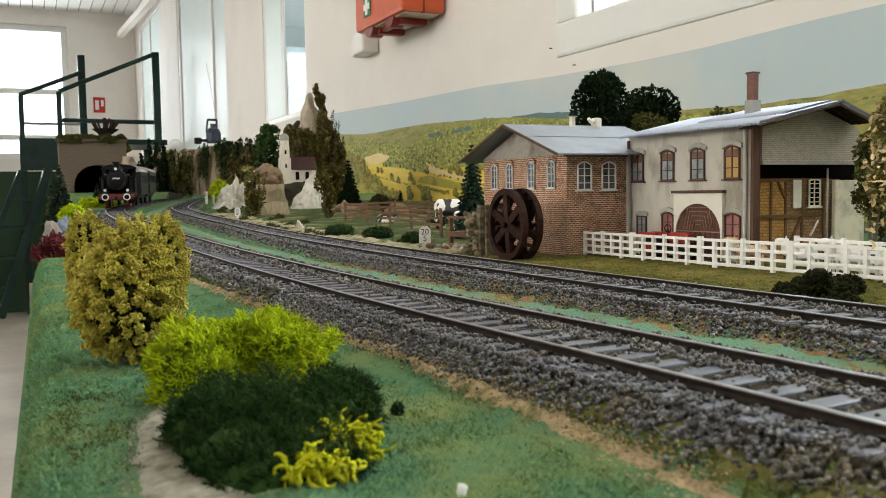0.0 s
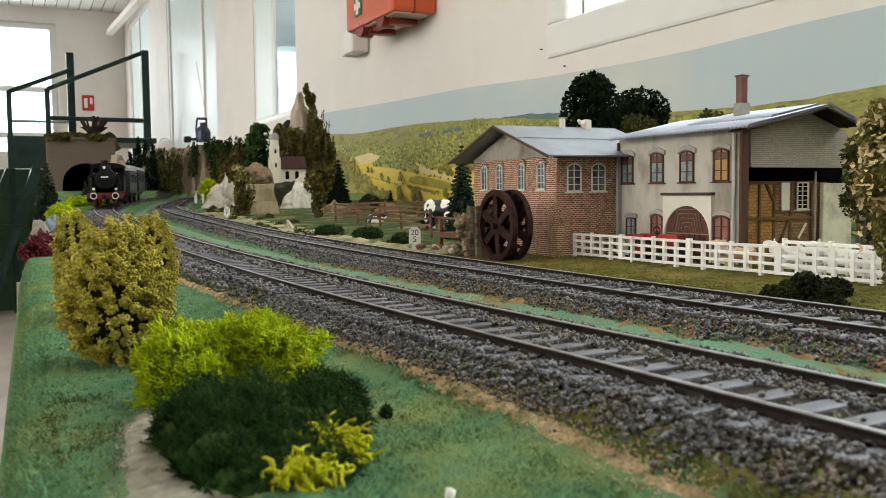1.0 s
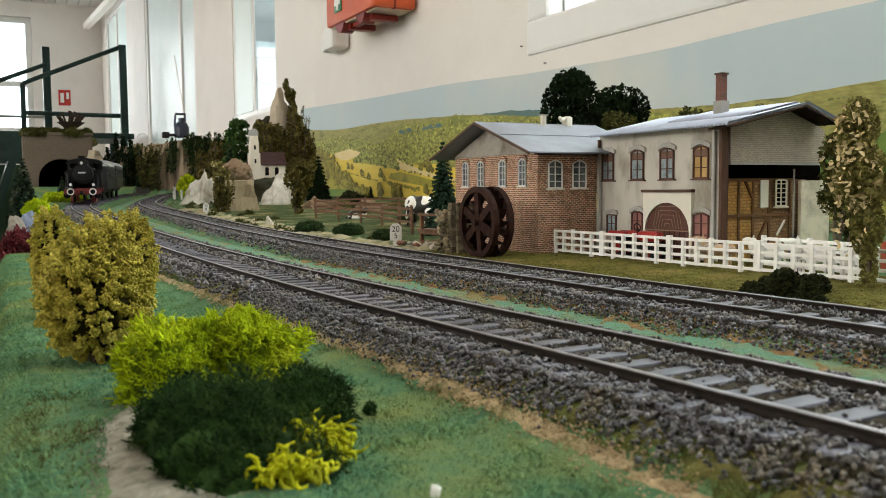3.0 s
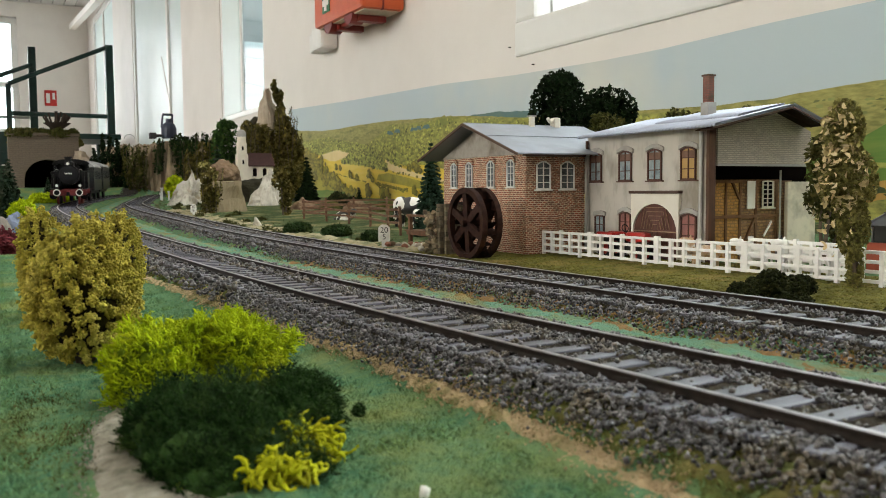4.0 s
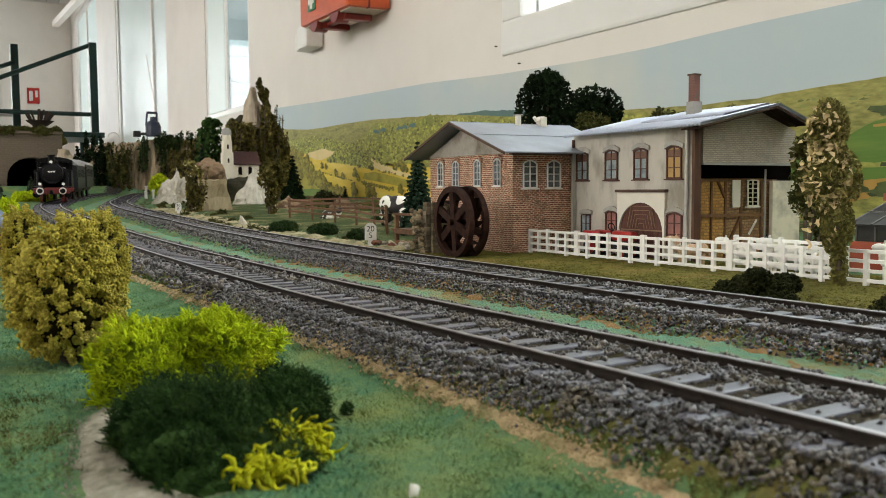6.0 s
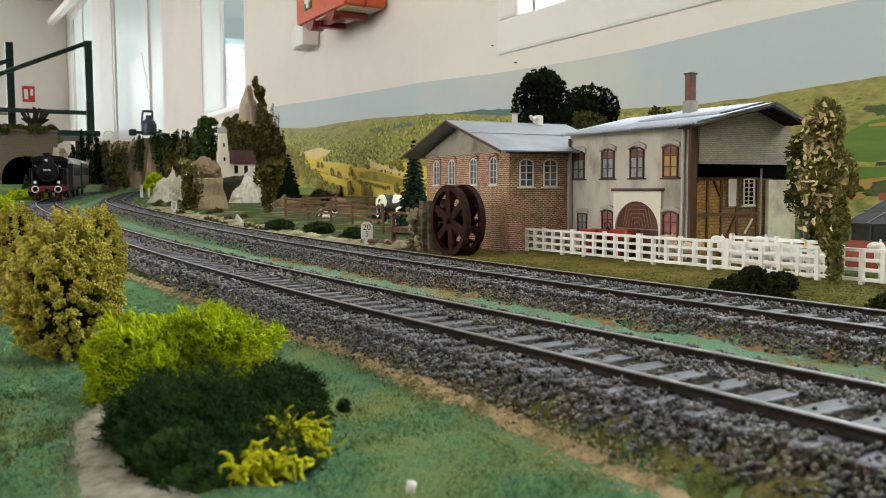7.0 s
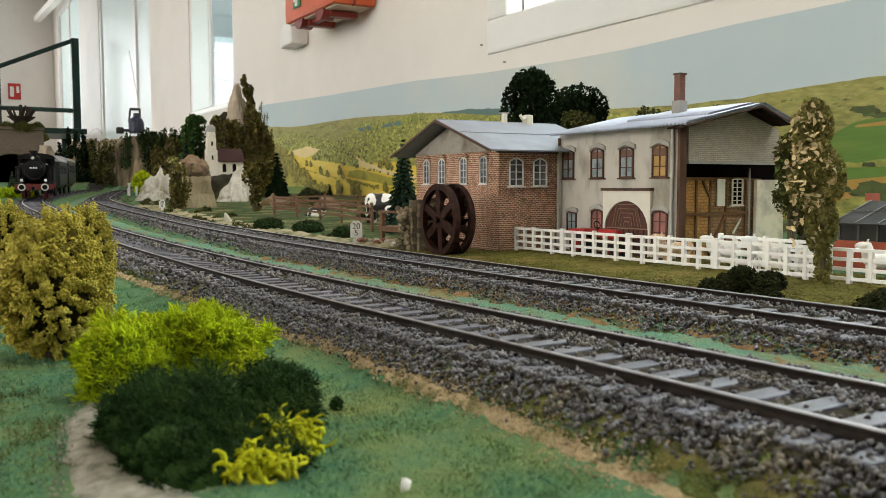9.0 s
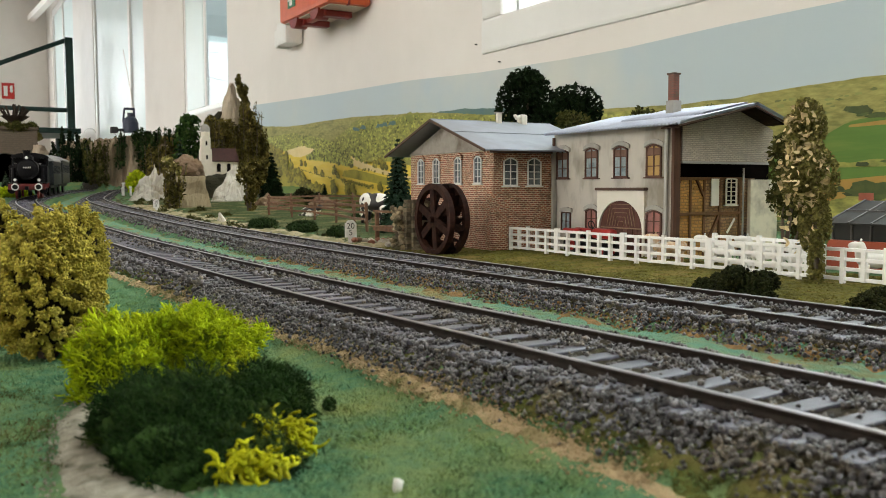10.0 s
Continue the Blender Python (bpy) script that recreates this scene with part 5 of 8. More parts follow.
# water wheel: two rims, spokes, paddles and an axle
WHEEL_M = mat("dark_brown_wheel_wood", (0.050, 0.021, 0.014), (0.014, 0.007, 0.006), 260, 0.75, 0.0001, 900, spec=0.1)
WC = Vector((0.1795, 0.3120, 0.0085))
wheel = part("water_wheel", rod((0.1755, WC.y, WC.z), (0.1890, WC.y, WC.z), 0.0014, seg=12), WHEEL_M, mill, "dark brown wooden water wheel")
for xs_ in (0.1780, 0.1850):
    bm = bmesh.new()
    n = 36
    vs = []
    for i in range(n):
        a = 2 * math.pi * i / n
        vs.append([bm.verts.new((xs_ + t, WC.y + r * math.cos(a), WC.z + r * math.sin(a))) for t, r in ((-0.0012, 0.0125), (0.0012, 0.0125), (0.0012, 0.0148), (-0.0012, 0.0148))])
    for i in range(n):
        for j in range(4):
            bm.faces.new((vs[i][j], vs[i][(j + 1) % 4], vs[(i + 1) % n][(j + 1) % 4], vs[(i + 1) % n][j]))
    bmesh.ops.recalc_face_normals(bm, faces=bm.faces[:])
    part("rim", bm, WHEEL_M, wheel)
    for i in range(3):
        a = math.pi * i / 3 + 0.42
        d = Vector((0, math.cos(a), math.sin(a))) * 0.0122
        c = Vector((xs_ + 0.0002 * i, WC.y, WC.z))
        part("spoke", bar(c - d, c + d, 0.0014, 0.0032), WHEEL_M, wheel)
for i in range(18):
    a = 2 * math.pi * i / 18
    p, q = (Vector((0, r * math.cos(a + k), r * math.sin(a + k))) for r, k in ((0.0096, 0.20), (0.0146, -0.06)))
    bm = bmesh.new()
    vs = [bm.verts.new(Vector((x, WC.y, WC.z)) + k) for x, k in ((0.1788, p), (0.1842, p), (0.1842, q), (0.1788, q))]
    bm.faces.new(vs)
    r = bmesh.ops.solidify(bm, geom=bm.faces[:], thickness=0.0006)
    part("paddle", bm, WHEEL_M, wheel)

# rough stone pier that carries the axle
PIER_M = mat("mossy_grey_stone", (0.24, 0.19, 0.125), (0.13, 0.105, 0.07), 500, 0.9, 0.0002, 1500, c=(0.10, 0.095, 0.045), cscale=120, rand=0.4)
pier = thing("stone_pier", (0.180, 0.341, B0), "grey stacked-stone pier beside the water wheel", "pier")
part("core", box(0.1798, 0.1910, 0.3365, 0.3390, B0, 0.0155), PIER_M, pier)
st = mesh_of("stone", box(-0.5, 0.5, -0.5, 0.5, -0.5, 0.5, 0.12), PIER_M)
rr = random.Random(5)
z = B0
while z < 0.015:
    h = rr.uniform(0.0014, 0.0021)
    for face in range(2):
        y = 0.3360
        while y < 0.3386:
            w = rr.uniform(0.0018, 0.0042)
            w = min(w, 0.3396 - y)
            x0 = 0.1791 if face == 0 else 0.1914
            piece("stone", st, Matrix.LocRotScale((x0 + rr.uniform(-0.0003, 0.0003), y + w / 2, z + h / 2), None, (0.0022, w * 0.94, h * 0.92)), pier)
            y += w
    x = 0.1803
    while x < 0.1903:
        w = rr.uniform(0.0018, 0.0035)
        piece("stone", st, Matrix.LocRotScale((x + w / 2, 0.3357 + rr.uniform(-0.0003, 0.0003), z + h / 2), None, (w * 0.94, 0.002, h * 0.92)), pier)
        x += w
    z += h

# white paddock fence: panels with posts and four rails
FENCE_M = mat("white_fence_plastic", (0.84, 0.82, 0.78), (0.78, 0.76, 0.71), 200, 0.45)


def fence_panel(m):
    t = thing("fence_panel", (0, 0, 0), "white plastic paddock fence panel with four rails", "fence", "fence panels")
    L, n = 0.0375, 6
    for i in range(n + 1):
        y = -L * i / n
        part("post", box(-0.0007, 0.0007, y - 0.00065, y + 0.00065, 0.0012 if i not in (1, 5) else -0.0006, 0.0110 if i in (0, 3, n) else 0.0104, 0.0002), FENCE_M, t)
    for z in (0.0018, 0.0045, 0.0072, 0.0099):
        part("rail", box(-0.0004, 0.0004, -L, 0, z - 0.0005, z + 0.0005, 0.00015), FENCE_M, t)
    for i in (1, 5):
        y = -L * i / n
        part("foot", box(-0.0016, 0.0016, y - 0.0017, y + 0.0017, -0.0008, 0.0003, 0.0004), FENCE_M, t)
    t.matrix_basis = m
    return t


fp = fence_panel(pose(0.2125, 0.3125, -0.0056))
for y, x, a in ((0.2738, 0.2125, -0.7), (0.2352, 0.2120, 2.5), (0.1965, 0.2137, 4.0), (0.1580, 0.2164, 2.0), (0.1195, 0.2178, 0.5)):
    copy_thing(fp, pose(x, y, -0.0056, 0, 0, a))
copy_thing(fp, pose(0.2225, 0.2030, -0.0045, 0, 0, -3.0))

# ---- foliage ----


def leafmat(name, a, b, c, island=0.4):
    return mat(name, a, b, 260, 0.85, c=c, cscale=90, island=island, spec=0.05)


YEL_M = leafmat("yellow_green_flock", (0.455, 0.395, 0.068), (0.30, 0.250, 0.036), (0.54, 0.475, 0.115), 0.25)
LIME_M = leafmat("lime_flock", (0.38, 0.48, 0.011), (0.23, 0.33, 0.007), (0.50, 0.54, 0.022))
# darkened lime for the core, inner shade put into the colour
LIMEC_M = leafmat("shaded_lime_core", (0.12, 0.19, 0.006), (0.08, 0.13, 0.005), (0.17, 0.24, 0.008))
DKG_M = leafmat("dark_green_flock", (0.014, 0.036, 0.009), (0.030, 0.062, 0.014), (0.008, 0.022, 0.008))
YLI_M = leafmat("yellow_lichen", (0.46, 0.47, 0.014), (0.32, 0.35, 0.012), (0.56, 0.54, 0.04))
FLUFF_M = leafmat("green_flock_tips", (0.022, 0.052, 0.011), (0.007, 0.020, 0.005), (0.055, 0.092, 0.018), 0.6)
HEDGE_M = leafmat("black_olive_foam", (0.026, 0.030, 0.010), (0.016, 0.020, 0.007), (0.055, 0.052, 0.018), 0.6)
RED_M = leafmat("dark_red_lichen", (0.15, 0.028, 0.035), (0.09, 0.018, 0.022), (0.20, 0.045, 0.05))
OLIVE_M = leafmat("olive_moss", (0.070, 0.072, 0.018), (0.040, 0.046, 0.013), (0.12, 0.10, 0.033))
FIR_M = leafmat("fir_needle", (0.018, 0.036, 0.022), (0.035, 0.055, 0.034), (0.10, 0.11, 0.075))
FIRB_M = leafmat("blue_green_needle", (0.030, 0.062, 0.040), (0.045, 0.085, 0.055), (0.02, 0.042, 0.028))
CLIFFIVY_M = leafmat("dark_cliff_ivy", (0.028, 0.052, 0.016), (0.016, 0.034, 0.011), (0.05, 0.072, 0.02), 0.5)
IVY_M = leafmat("ivy_green", (0.045, 0.095, 0.022), (0.025, 0.060, 0.016), (0.075, 0.13, 0.03))
DRY_M = leafmat("dried_cream_leaf", (0.66, 0.53, 0.31), (0.54, 0.42, 0.22), (0.40, 0.32, 0.14))
BIRCH_M = leafmat("olive_dry_leaf", (0.22, 0.20, 0.058), (0.11, 0.105, 0.032), (0.33, 0.28, 0.10))
TREE_M = leafmat("black_green_leaf", (0.007, 0.016, 0.006), (0.012, 0.024, 0.008), (0.005, 0.011, 0.004))
# darkened core colour that paints the shaded gaps between florets
CORE_M = leafmat("shaded_olive_core", (0.032, 0.029, 0.008), (0.02, 0.018, 0.005), (0.05, 0.043, 0.012))
TWIG_M = mat("grey_brown_twig", (0.12, 0.095, 0.065), (0.08, 0.06, 0.04), 300, 0.9)


def twigs(base, blobs, r0, material, parent, rng_, n=None):
    """A short trunk with limbs to the middle of each blob."""
    bm = bmesh.new()
    b = Vector(base)
    for c, rad in blobs:
        c = Vector(c)
        mid = b.lerp(c, 0.5) + Vector((rng_.normal(), rng_.normal(), 0)) * r0 * 1.5
        rod(b, mid, r0, r0 * 0.7, 6, bm)
        rod(mid, c + Vector((0, 0, rad[2] * 0.5)), r0 * 0.7, r0 * 0.2, 6, bm)
    return part("trunk", bm, material, parent)


def flock_bush(name, blobs, n, lump, material, label, category="bush", seed=1, fibre=0.0, fn=0, jitter=0.35, core=0.72, low=-0.75, shell=0.3, group="", fluff=None):
    """A model bush: twigs, clumps of foam in an uneven shell, and fine fibres."""
    r = np.random.default_rng(seed)
    base = np.mean([b[0] for b in blobs], 0)
    zlow = min(b[0][2] - b[1][2] for b in blobs)
    t = thing(name, (float(base[0]), float(base[1]), float(zlow)), label, category, group)
    twigs((base[0], base[1], zlow), blobs, lump * 0.5, TWIG_M, t, r)
    sets = []
    tot = sum(b[1][0] * b[1][2] for b in blobs)
    for c, rad in blobs:
        k = int(n * rad[0] * rad[2] / tot)
        at, out = ball_points(k, c, rad, r, shell, low)
        wob = 1 + 0.16 * np.array([noise.noise(tuple(p * 1.1 / lump * 0.25)) for p in at])
        at = np.array(c) + (at - np.array(c)) * wob[:, None]
        s = 1.2 * lump * r.uniform(0.55, 1.2, (k, 1)) * r.uniform(0.75, 1.2, (k, 3))
        sets.append(scatter(OCTA, at, s, r, jitter=jitter))
        cr = np.array(rad) * core
        sets.append(scatter(LUMP, [c], np.array([cr]), r, rot=np.eye(3)[None]))
    v, f = join(*sets)
    raw("crown", v, f, material, t)
    if fn:
        sets = []
        for c, rad in blobs:
            k = int(fn * rad[0] * rad[2] / tot)
            at, out = ball_points(k, c, np.array(rad) * 1.02, r, shell * 0.8, low)
            wob = 1 + 0.16 * np.array([noise.noise(tuple(p * 1.1 / lump * 0.25)) for p in at])
            at = np.array(c) + (at - np.array(c)) * wob[:, None]
            d = out / np.linalg.norm(out, axis=1)[:, None] + r.normal(0, 0.7, (k, 3))
            sets.append(scatter(BLADE, at, fibre * r.uniform(0.5, 1.4, k), r, rot=aimed(d, r)))
        v, f = join(*sets)
        tagged(raw("foam_fluff", v, f, fluff or material, t), kind="stuff")
    return t


# bushes on the grass by the board edge
def curls(blobs, n, length, rad, r, lift=1.0):
    """Curled lichen sprigs: short bent three-sided tubes that start inside the blobs."""
    sets = []
    tot = sum(b[1][0] * b[1][2] for b in blobs)
    for c, e in blobs:
        k = max(9, int(n * e[0] * e[2] / tot))
        p, out = ball_points(k, c, np.array(e) * 0.8, r, 0.9, -0.6)
        k = len(p)
        axis = r.normal(size=(k, 3))
        axis /= np.linalg.norm(axis, axis=1)[:, None]
        bend = r.uniform(0.35, 0.75, (k, 1))
        d = out / np.linalg.norm(out, axis=1)[:, None] * lift + r.normal(0, 0.7, (k, 3)) + np.array([0, 0, 0.3 * lift])
        m = 9
        path = [p]
        for j in range(m - 1):
            d = d / np.linalg.norm(d, axis=1)[:, None]
            path.append(path[-1] + d * length / m * r.uniform(0.7, 1.3, (k, 1)))
            d = d * np.cos(bend) + np.cross(axis, d) * np.sin(bend) + r.normal(0, 0.22, (k, 3))
        path = np.stack(path, 1)
        s = r.normal(size=(k, 1, 3))
        w = rad * np.linspace(1.0, 0.6, m)[None, :, None]
        ring = []
        for j in range(3):
            u = np.array([math.cos(j * 2.094), math.sin(j * 2.094), math.sin(j * 2.094 + 1.0)])
            ring.append(path + w * u)
        v = np.stack(ring, 2).reshape(k, m * 3, 3)
        f = []
        for j in range(m - 1):
            for q in range(3):
                a0, b0 = j * 3 + q, j * 3 + (q + 1) % 3
                f += [(a0, b0, b0 + 3), (a0, b0 + 3, a0 + 3)]
        f = np.array(f)
        sets.append((v.reshape(-1, 3), (f[None] + np.arange(k)[:, None, None] * (m * 3)).reshape(-1, 3)))
    return join(*sets)


def tufts(blobs, n, per, length, rad, r, m=5, spread=0.45, low=-0.0075):
    """Soft foam fibres in small tufts over the blobs' joint outer shell."""
    sets = []
    tot = sum(b[1][0] * b[1][2] for b in blobs)
    for i, (c, e) in enumerate(blobs):
        p, out = ball_points(int(n * e[0] * e[2] / tot), c, e, r, 0.30, -0.8)
        wob = 1 + 0.34 * np.array([noise.noise(tuple(q * 260)) + 0.6 * noise.noise(tuple(q * 640)) for q in p])
        p = np.array(c) + (p - np.array(c)) * wob[:, None]
        free = p[:, 2] > low
        for k, (c2, e2) in enumerate(blobs):
            if k != i:
                free &= (((p - np.array(c2)) / np.array(e2)) ** 2).sum(1) > 0.72
        p, d = p[free], out[free] / np.linalg.norm(out[free], axis=1)[:, None] + np.array([0, 0, 0.45])
        d = d + r.normal(0, spread, d.shape)
        p = np.repeat(p, per, 0) + r.normal(0, length * 0.16, (len(p) * per, 3))
        d = np.repeat(d, per, 0) + r.normal(0, spread, (len(d) * per, 3))
        k = len(p)
        bend = r.normal(0, 0.35, (k, 3))
        path = [p]
        for j in range(m - 1):
            d = d / np.linalg.norm(d, axis=1)[:, None]
            path.append(path[-1] + d * length / m * r.uniform(0.6, 1.4, (k, 1)))
            d = d + bend
        path = np.stack(path, 1)
        w = rad * np.linspace(1.0, 0.45, m)[None, :, None] * r.uniform(0.7, 1.3, (k, 1, 1))
        ring = [path + w * np.array([math.cos(j * 2.094), math.sin(j * 2.094), math.sin(j * 2.094 + 1.0)]) for j in range(3)]
        v = np.stack(ring, 2).reshape(k, m * 3, 3)
        f = []
        for j in range(m - 1):
            for q in range(3):
                a0, b0 = j * 3 + q, j * 3 + (q + 1) % 3
                f += [(a0, b0, b0 + 3), (a0, b0 + 3, a0 + 3)]
        sets.append((v.reshape(-1, 3), (np.array(f)[None] + np.arange(k)[:, None, None] * (m * 3)).reshape(-1, 3)))
    return join(*sets)


def fuzzy_bush(name, blobs, n, per, length, rad, material, core_m, label, seed):
    """A soft foam bush: twigs, a lumpy foam core, and fibres in tufts."""
    r = np.random.default_rng(seed)
    base = np.mean([b[0] for b in blobs], 0)
    t = thing(name, (float(base[0]), float(base[1]), -0.0068), label, "bush")
    twigs((base[0], base[1], -0.0068), blobs, 0.0005, TWIG_M, t, r)
    bm = bmesh.new()
    for c, e in blobs:
        k = bmesh.ops.create_icosphere(bm, subdivisions=4, radius=1.0)
        for q in k["verts"]:
            w = 0.90 * (1 + 0.16 * noise.noise(q.co * 3 + Vector(c) * 200) + 0.10 * noise.noise(q.co * 8))
            q.co = Vector((q.co.x * e[0] * w + c[0], q.co.y * e[1] * w + c[1], max(q.co.z * e[2] * w + c[2], -0.0078)))
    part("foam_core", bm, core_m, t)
    v, f = tufts(blobs, n, per, length, rad, r)
    tagged(raw("foam_fluff", v, f, material, t), kind="stuff")
    return t


def lichen(name, blobs, n, length, rad, material, label, category, seed, lift=1.0):
    r = np.random.default_rng(seed)
    base = np.mean([b[0] for b in blobs], 0)
    zlow = min(b[0][2] - b[1][2] for b in blobs)
    t = thing(name, (float(base[0]), float(base[1]), float(zlow)), label, category)
    k = max(1, len(blobs) // 6)
    for i in range(k):
        v, f = curls(blobs[i::k], n // k, length, rad, r, lift)
        tagged(raw("sprig_clump", v, f, material, t), kind="stuff")
    return t


def floret_bush(name, blobs, n, size, material, label, seed):
    """A bush of many outward florets, each a little tuft of foam crumbs."""
    r = np.random.default_rng(seed)
    base = np.mean([b[0] for b in blobs], 0)
    zlow = min(b[0][2] - b[1][2] for b in blobs)
    t = thing(name, (float(base[0]), float(base[1]), float(zlow)), label, "bush")
    twigs((base[0], base[1], zlow), blobs, size * 0.8, TWIG_M, t, r)
    tot = sum(b[1][0] * b[1][2] for b in blobs)
    sets, core = [], []
    for c, rad in blobs:
        k = int(n * rad[0] * rad[2] / tot)
        at, out = ball_points(k, c, rad, r, 0.14, -0.95)
        # keep the florets apart, so that dark gaps stay between them
        keep = []
        for i in range(len(at)):
            if all(((at[i] - at[j]) ** 2).sum() > (size * 0.80) ** 2 for j in keep):
                keep.append(i)
        at, out = at[keep], out[keep]
        k = len(at)
        out = out / np.linalg.norm(out, axis=1)[:, None]
        out[:, 2] += 0.35
        m = 80
        along = r.uniform(-0.5, 0.62, (k, m, 1))
        side = r.normal(0, 1.0, (k, m, 3))
        side = side / np.linalg.norm(side, axis=2)[:, :, None] * r.uniform(0.15, 0.52, (k, m, 1)) * (1.12 - 0.65 * np.abs(along - 0.25))
        q = at[:, None] + (out[:, None] * along + side) * size * r.uniform(0.75, 1.2, (k, 1, 1))
        s = size * r.uniform(0.09, 0.19, (k * m, 1)) * r.uniform(0.7, 1.2, (k * m, 3))
        sets.append(scatter(OCTA, q.reshape(-1, 3), s, r, jitter=0.35))
        core.append((c, np.array(rad) * 0.84))
    v, f = join(*sets)
    raw("crown", v, f, material, t)
    bm = bmesh.new()
    for c, e in core:
        bmesh.ops.create_icosphere(bm, subdivisions=3, radius=1.0, matrix=Matrix.LocRotScale(c, None, e))
    # dark core: the shade between the florets is in its colour
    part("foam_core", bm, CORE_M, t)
    return t


def clumped(c, ext, k, r, seed):
    """Many small uneven blobs that fill a half-dome."""
    q = np.random.default_rng(seed)
    out = []
    while len(out) < k:
        p = q.uniform(-1, 1, 3)
        if 0.25 < np.linalg.norm(p) < 1.0 and p[2] > -0.75:
            s = r * q.uniform(0.65, 1.25)
            out.append(((c[0] + p[0] * ext[0], c[1] + p[1] * ext[1], c[2] + p[2] * ext[2]), (s, s, s * q.uniform(0.8, 1.1))))
    return out + [(c, (ext[0] * 0.85, ext[1] * 0.85, ext[2] * 0.85))]


# bushes on the grass by the board edge
floret_bush("round_bush", [((0.0150, 0.160, 0.0034), (0.0086, 0.0086, 0.0098)), ((0.0154, 0.160, 0.0090), (0.0058, 0.0060, 0.0086)), ((0.0150, 0.160, 0.0065), (0.0074, 0.0076, 0.0088))], 2600, 0.0021, YEL_M, "round yellow-green flocked bush on the grass", 31)
floret_bush("round_bush", [((0.0282, 0.212, 0.0055), (0.0046, 0.0058, 0.0118))], 1100, 0.0019, YEL_M, "yellow-green flocked bush behind the round one", 32)
floret_bush("round_bush", [((0.0120, 0.225, 0.0070), (0.0037, 0.0046, 0.0116))], 1000, 0.0019, YEL_M, "slender yellow-green flocked bush at the board edge", 30)
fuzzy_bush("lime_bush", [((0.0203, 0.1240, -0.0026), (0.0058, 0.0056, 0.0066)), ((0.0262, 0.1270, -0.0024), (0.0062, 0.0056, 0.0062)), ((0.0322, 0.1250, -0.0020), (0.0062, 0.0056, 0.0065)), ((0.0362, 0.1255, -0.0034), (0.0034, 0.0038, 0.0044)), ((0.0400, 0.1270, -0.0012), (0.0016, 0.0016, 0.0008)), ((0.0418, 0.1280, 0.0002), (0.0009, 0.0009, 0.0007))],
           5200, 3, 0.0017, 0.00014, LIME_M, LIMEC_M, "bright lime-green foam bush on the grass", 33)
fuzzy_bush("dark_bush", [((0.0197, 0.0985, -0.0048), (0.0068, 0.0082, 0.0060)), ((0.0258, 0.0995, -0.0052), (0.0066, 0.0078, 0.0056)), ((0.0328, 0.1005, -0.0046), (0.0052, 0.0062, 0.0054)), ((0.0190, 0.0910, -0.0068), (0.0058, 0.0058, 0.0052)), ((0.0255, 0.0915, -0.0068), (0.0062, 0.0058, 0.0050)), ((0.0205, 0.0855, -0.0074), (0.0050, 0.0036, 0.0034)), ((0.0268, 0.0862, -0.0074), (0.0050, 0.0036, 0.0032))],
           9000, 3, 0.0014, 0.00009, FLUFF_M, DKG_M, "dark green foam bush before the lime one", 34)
lichen("yellow_lichen", clumped((0.0252, 0.0832, -0.0066), (0.0038, 0.0018, 0.0018), 13, 0.0011, 5)[:-1] + clumped((0.0304, 0.0892, -0.0054), (0.0026, 0.0022, 0.0026), 11, 0.0011, 6)[:-1] + [((0.0190, 0.0842, -0.0080), (0.0012, 0.0012, 0.0010)), ((0.0178, 0.0848, -0.0082), (0.0008, 0.0008, 0.0007))], 540, 0.0036, 0.00027, YLI_M,
       "clump of curly yellow-green lichen at the bush's foot", "lichen", 35, 0.35)
flock_bush("grass_tuft", [((0.0425, 0.1040, -0.0063), (0.0007, 0.0007, 0.0010))], 40, 0.0003, DKG_M, "small dark green tuft on the grass", "tuft", seed=36, fibre=0.0005, fn=400)

# pale sand patch beside the dark bush
strip("sand_patch", 0.070, 0.136, 0.001, PATCH[0], PATCH[1], 0.0010, PALE_SAND_M, "patch of pale bare sand by the bush", 30, 0.0013, 300, 0.00018, 900)

# two white crumbs
CRUMB_M = mat("white_crumb", (0.80, 0.78, 0.72), None, 500, 0.6)
for x, y in ((0.0360, 0.0724), (0.0669, 0.0530)):
    r = np.random.default_rng(int(y * 1e5))
    v, f = scatter(LUMP, [(x, y, float(ground_z(np.array([x]), np.array([y]))[0]) + 0.0006)], np.array([[0.0010, 0.0007, 0.0004]]), r, jitter=0.25)
    tagged(raw("white_pebble", v, f, CRUMB_M), "small white crumb lying on the ground", "pebble")

# ---- plants at the end of the lawn ----
lichen("red_lichen", clumped((0.0112, 0.484, -0.0040), (0.0078, 0.006, 0.0052), 12, 0.0028, 7), 1300, 0.007, 0.0005, RED_M, "curly dark red lichen at the board edge", "lichen", 37)
ROCKB_M = mat("blue_grey_rock", (0.20, 0.24, 0.32), (0.13, 0.15, 0.20), 120, 0.8, 0.001, 300)
ROCKG_M = mat("grey_beige_rock", (0.26, 0.23, 0.19), (0.18, 0.16, 0.13), 120, 0.85, 0.001, 300)


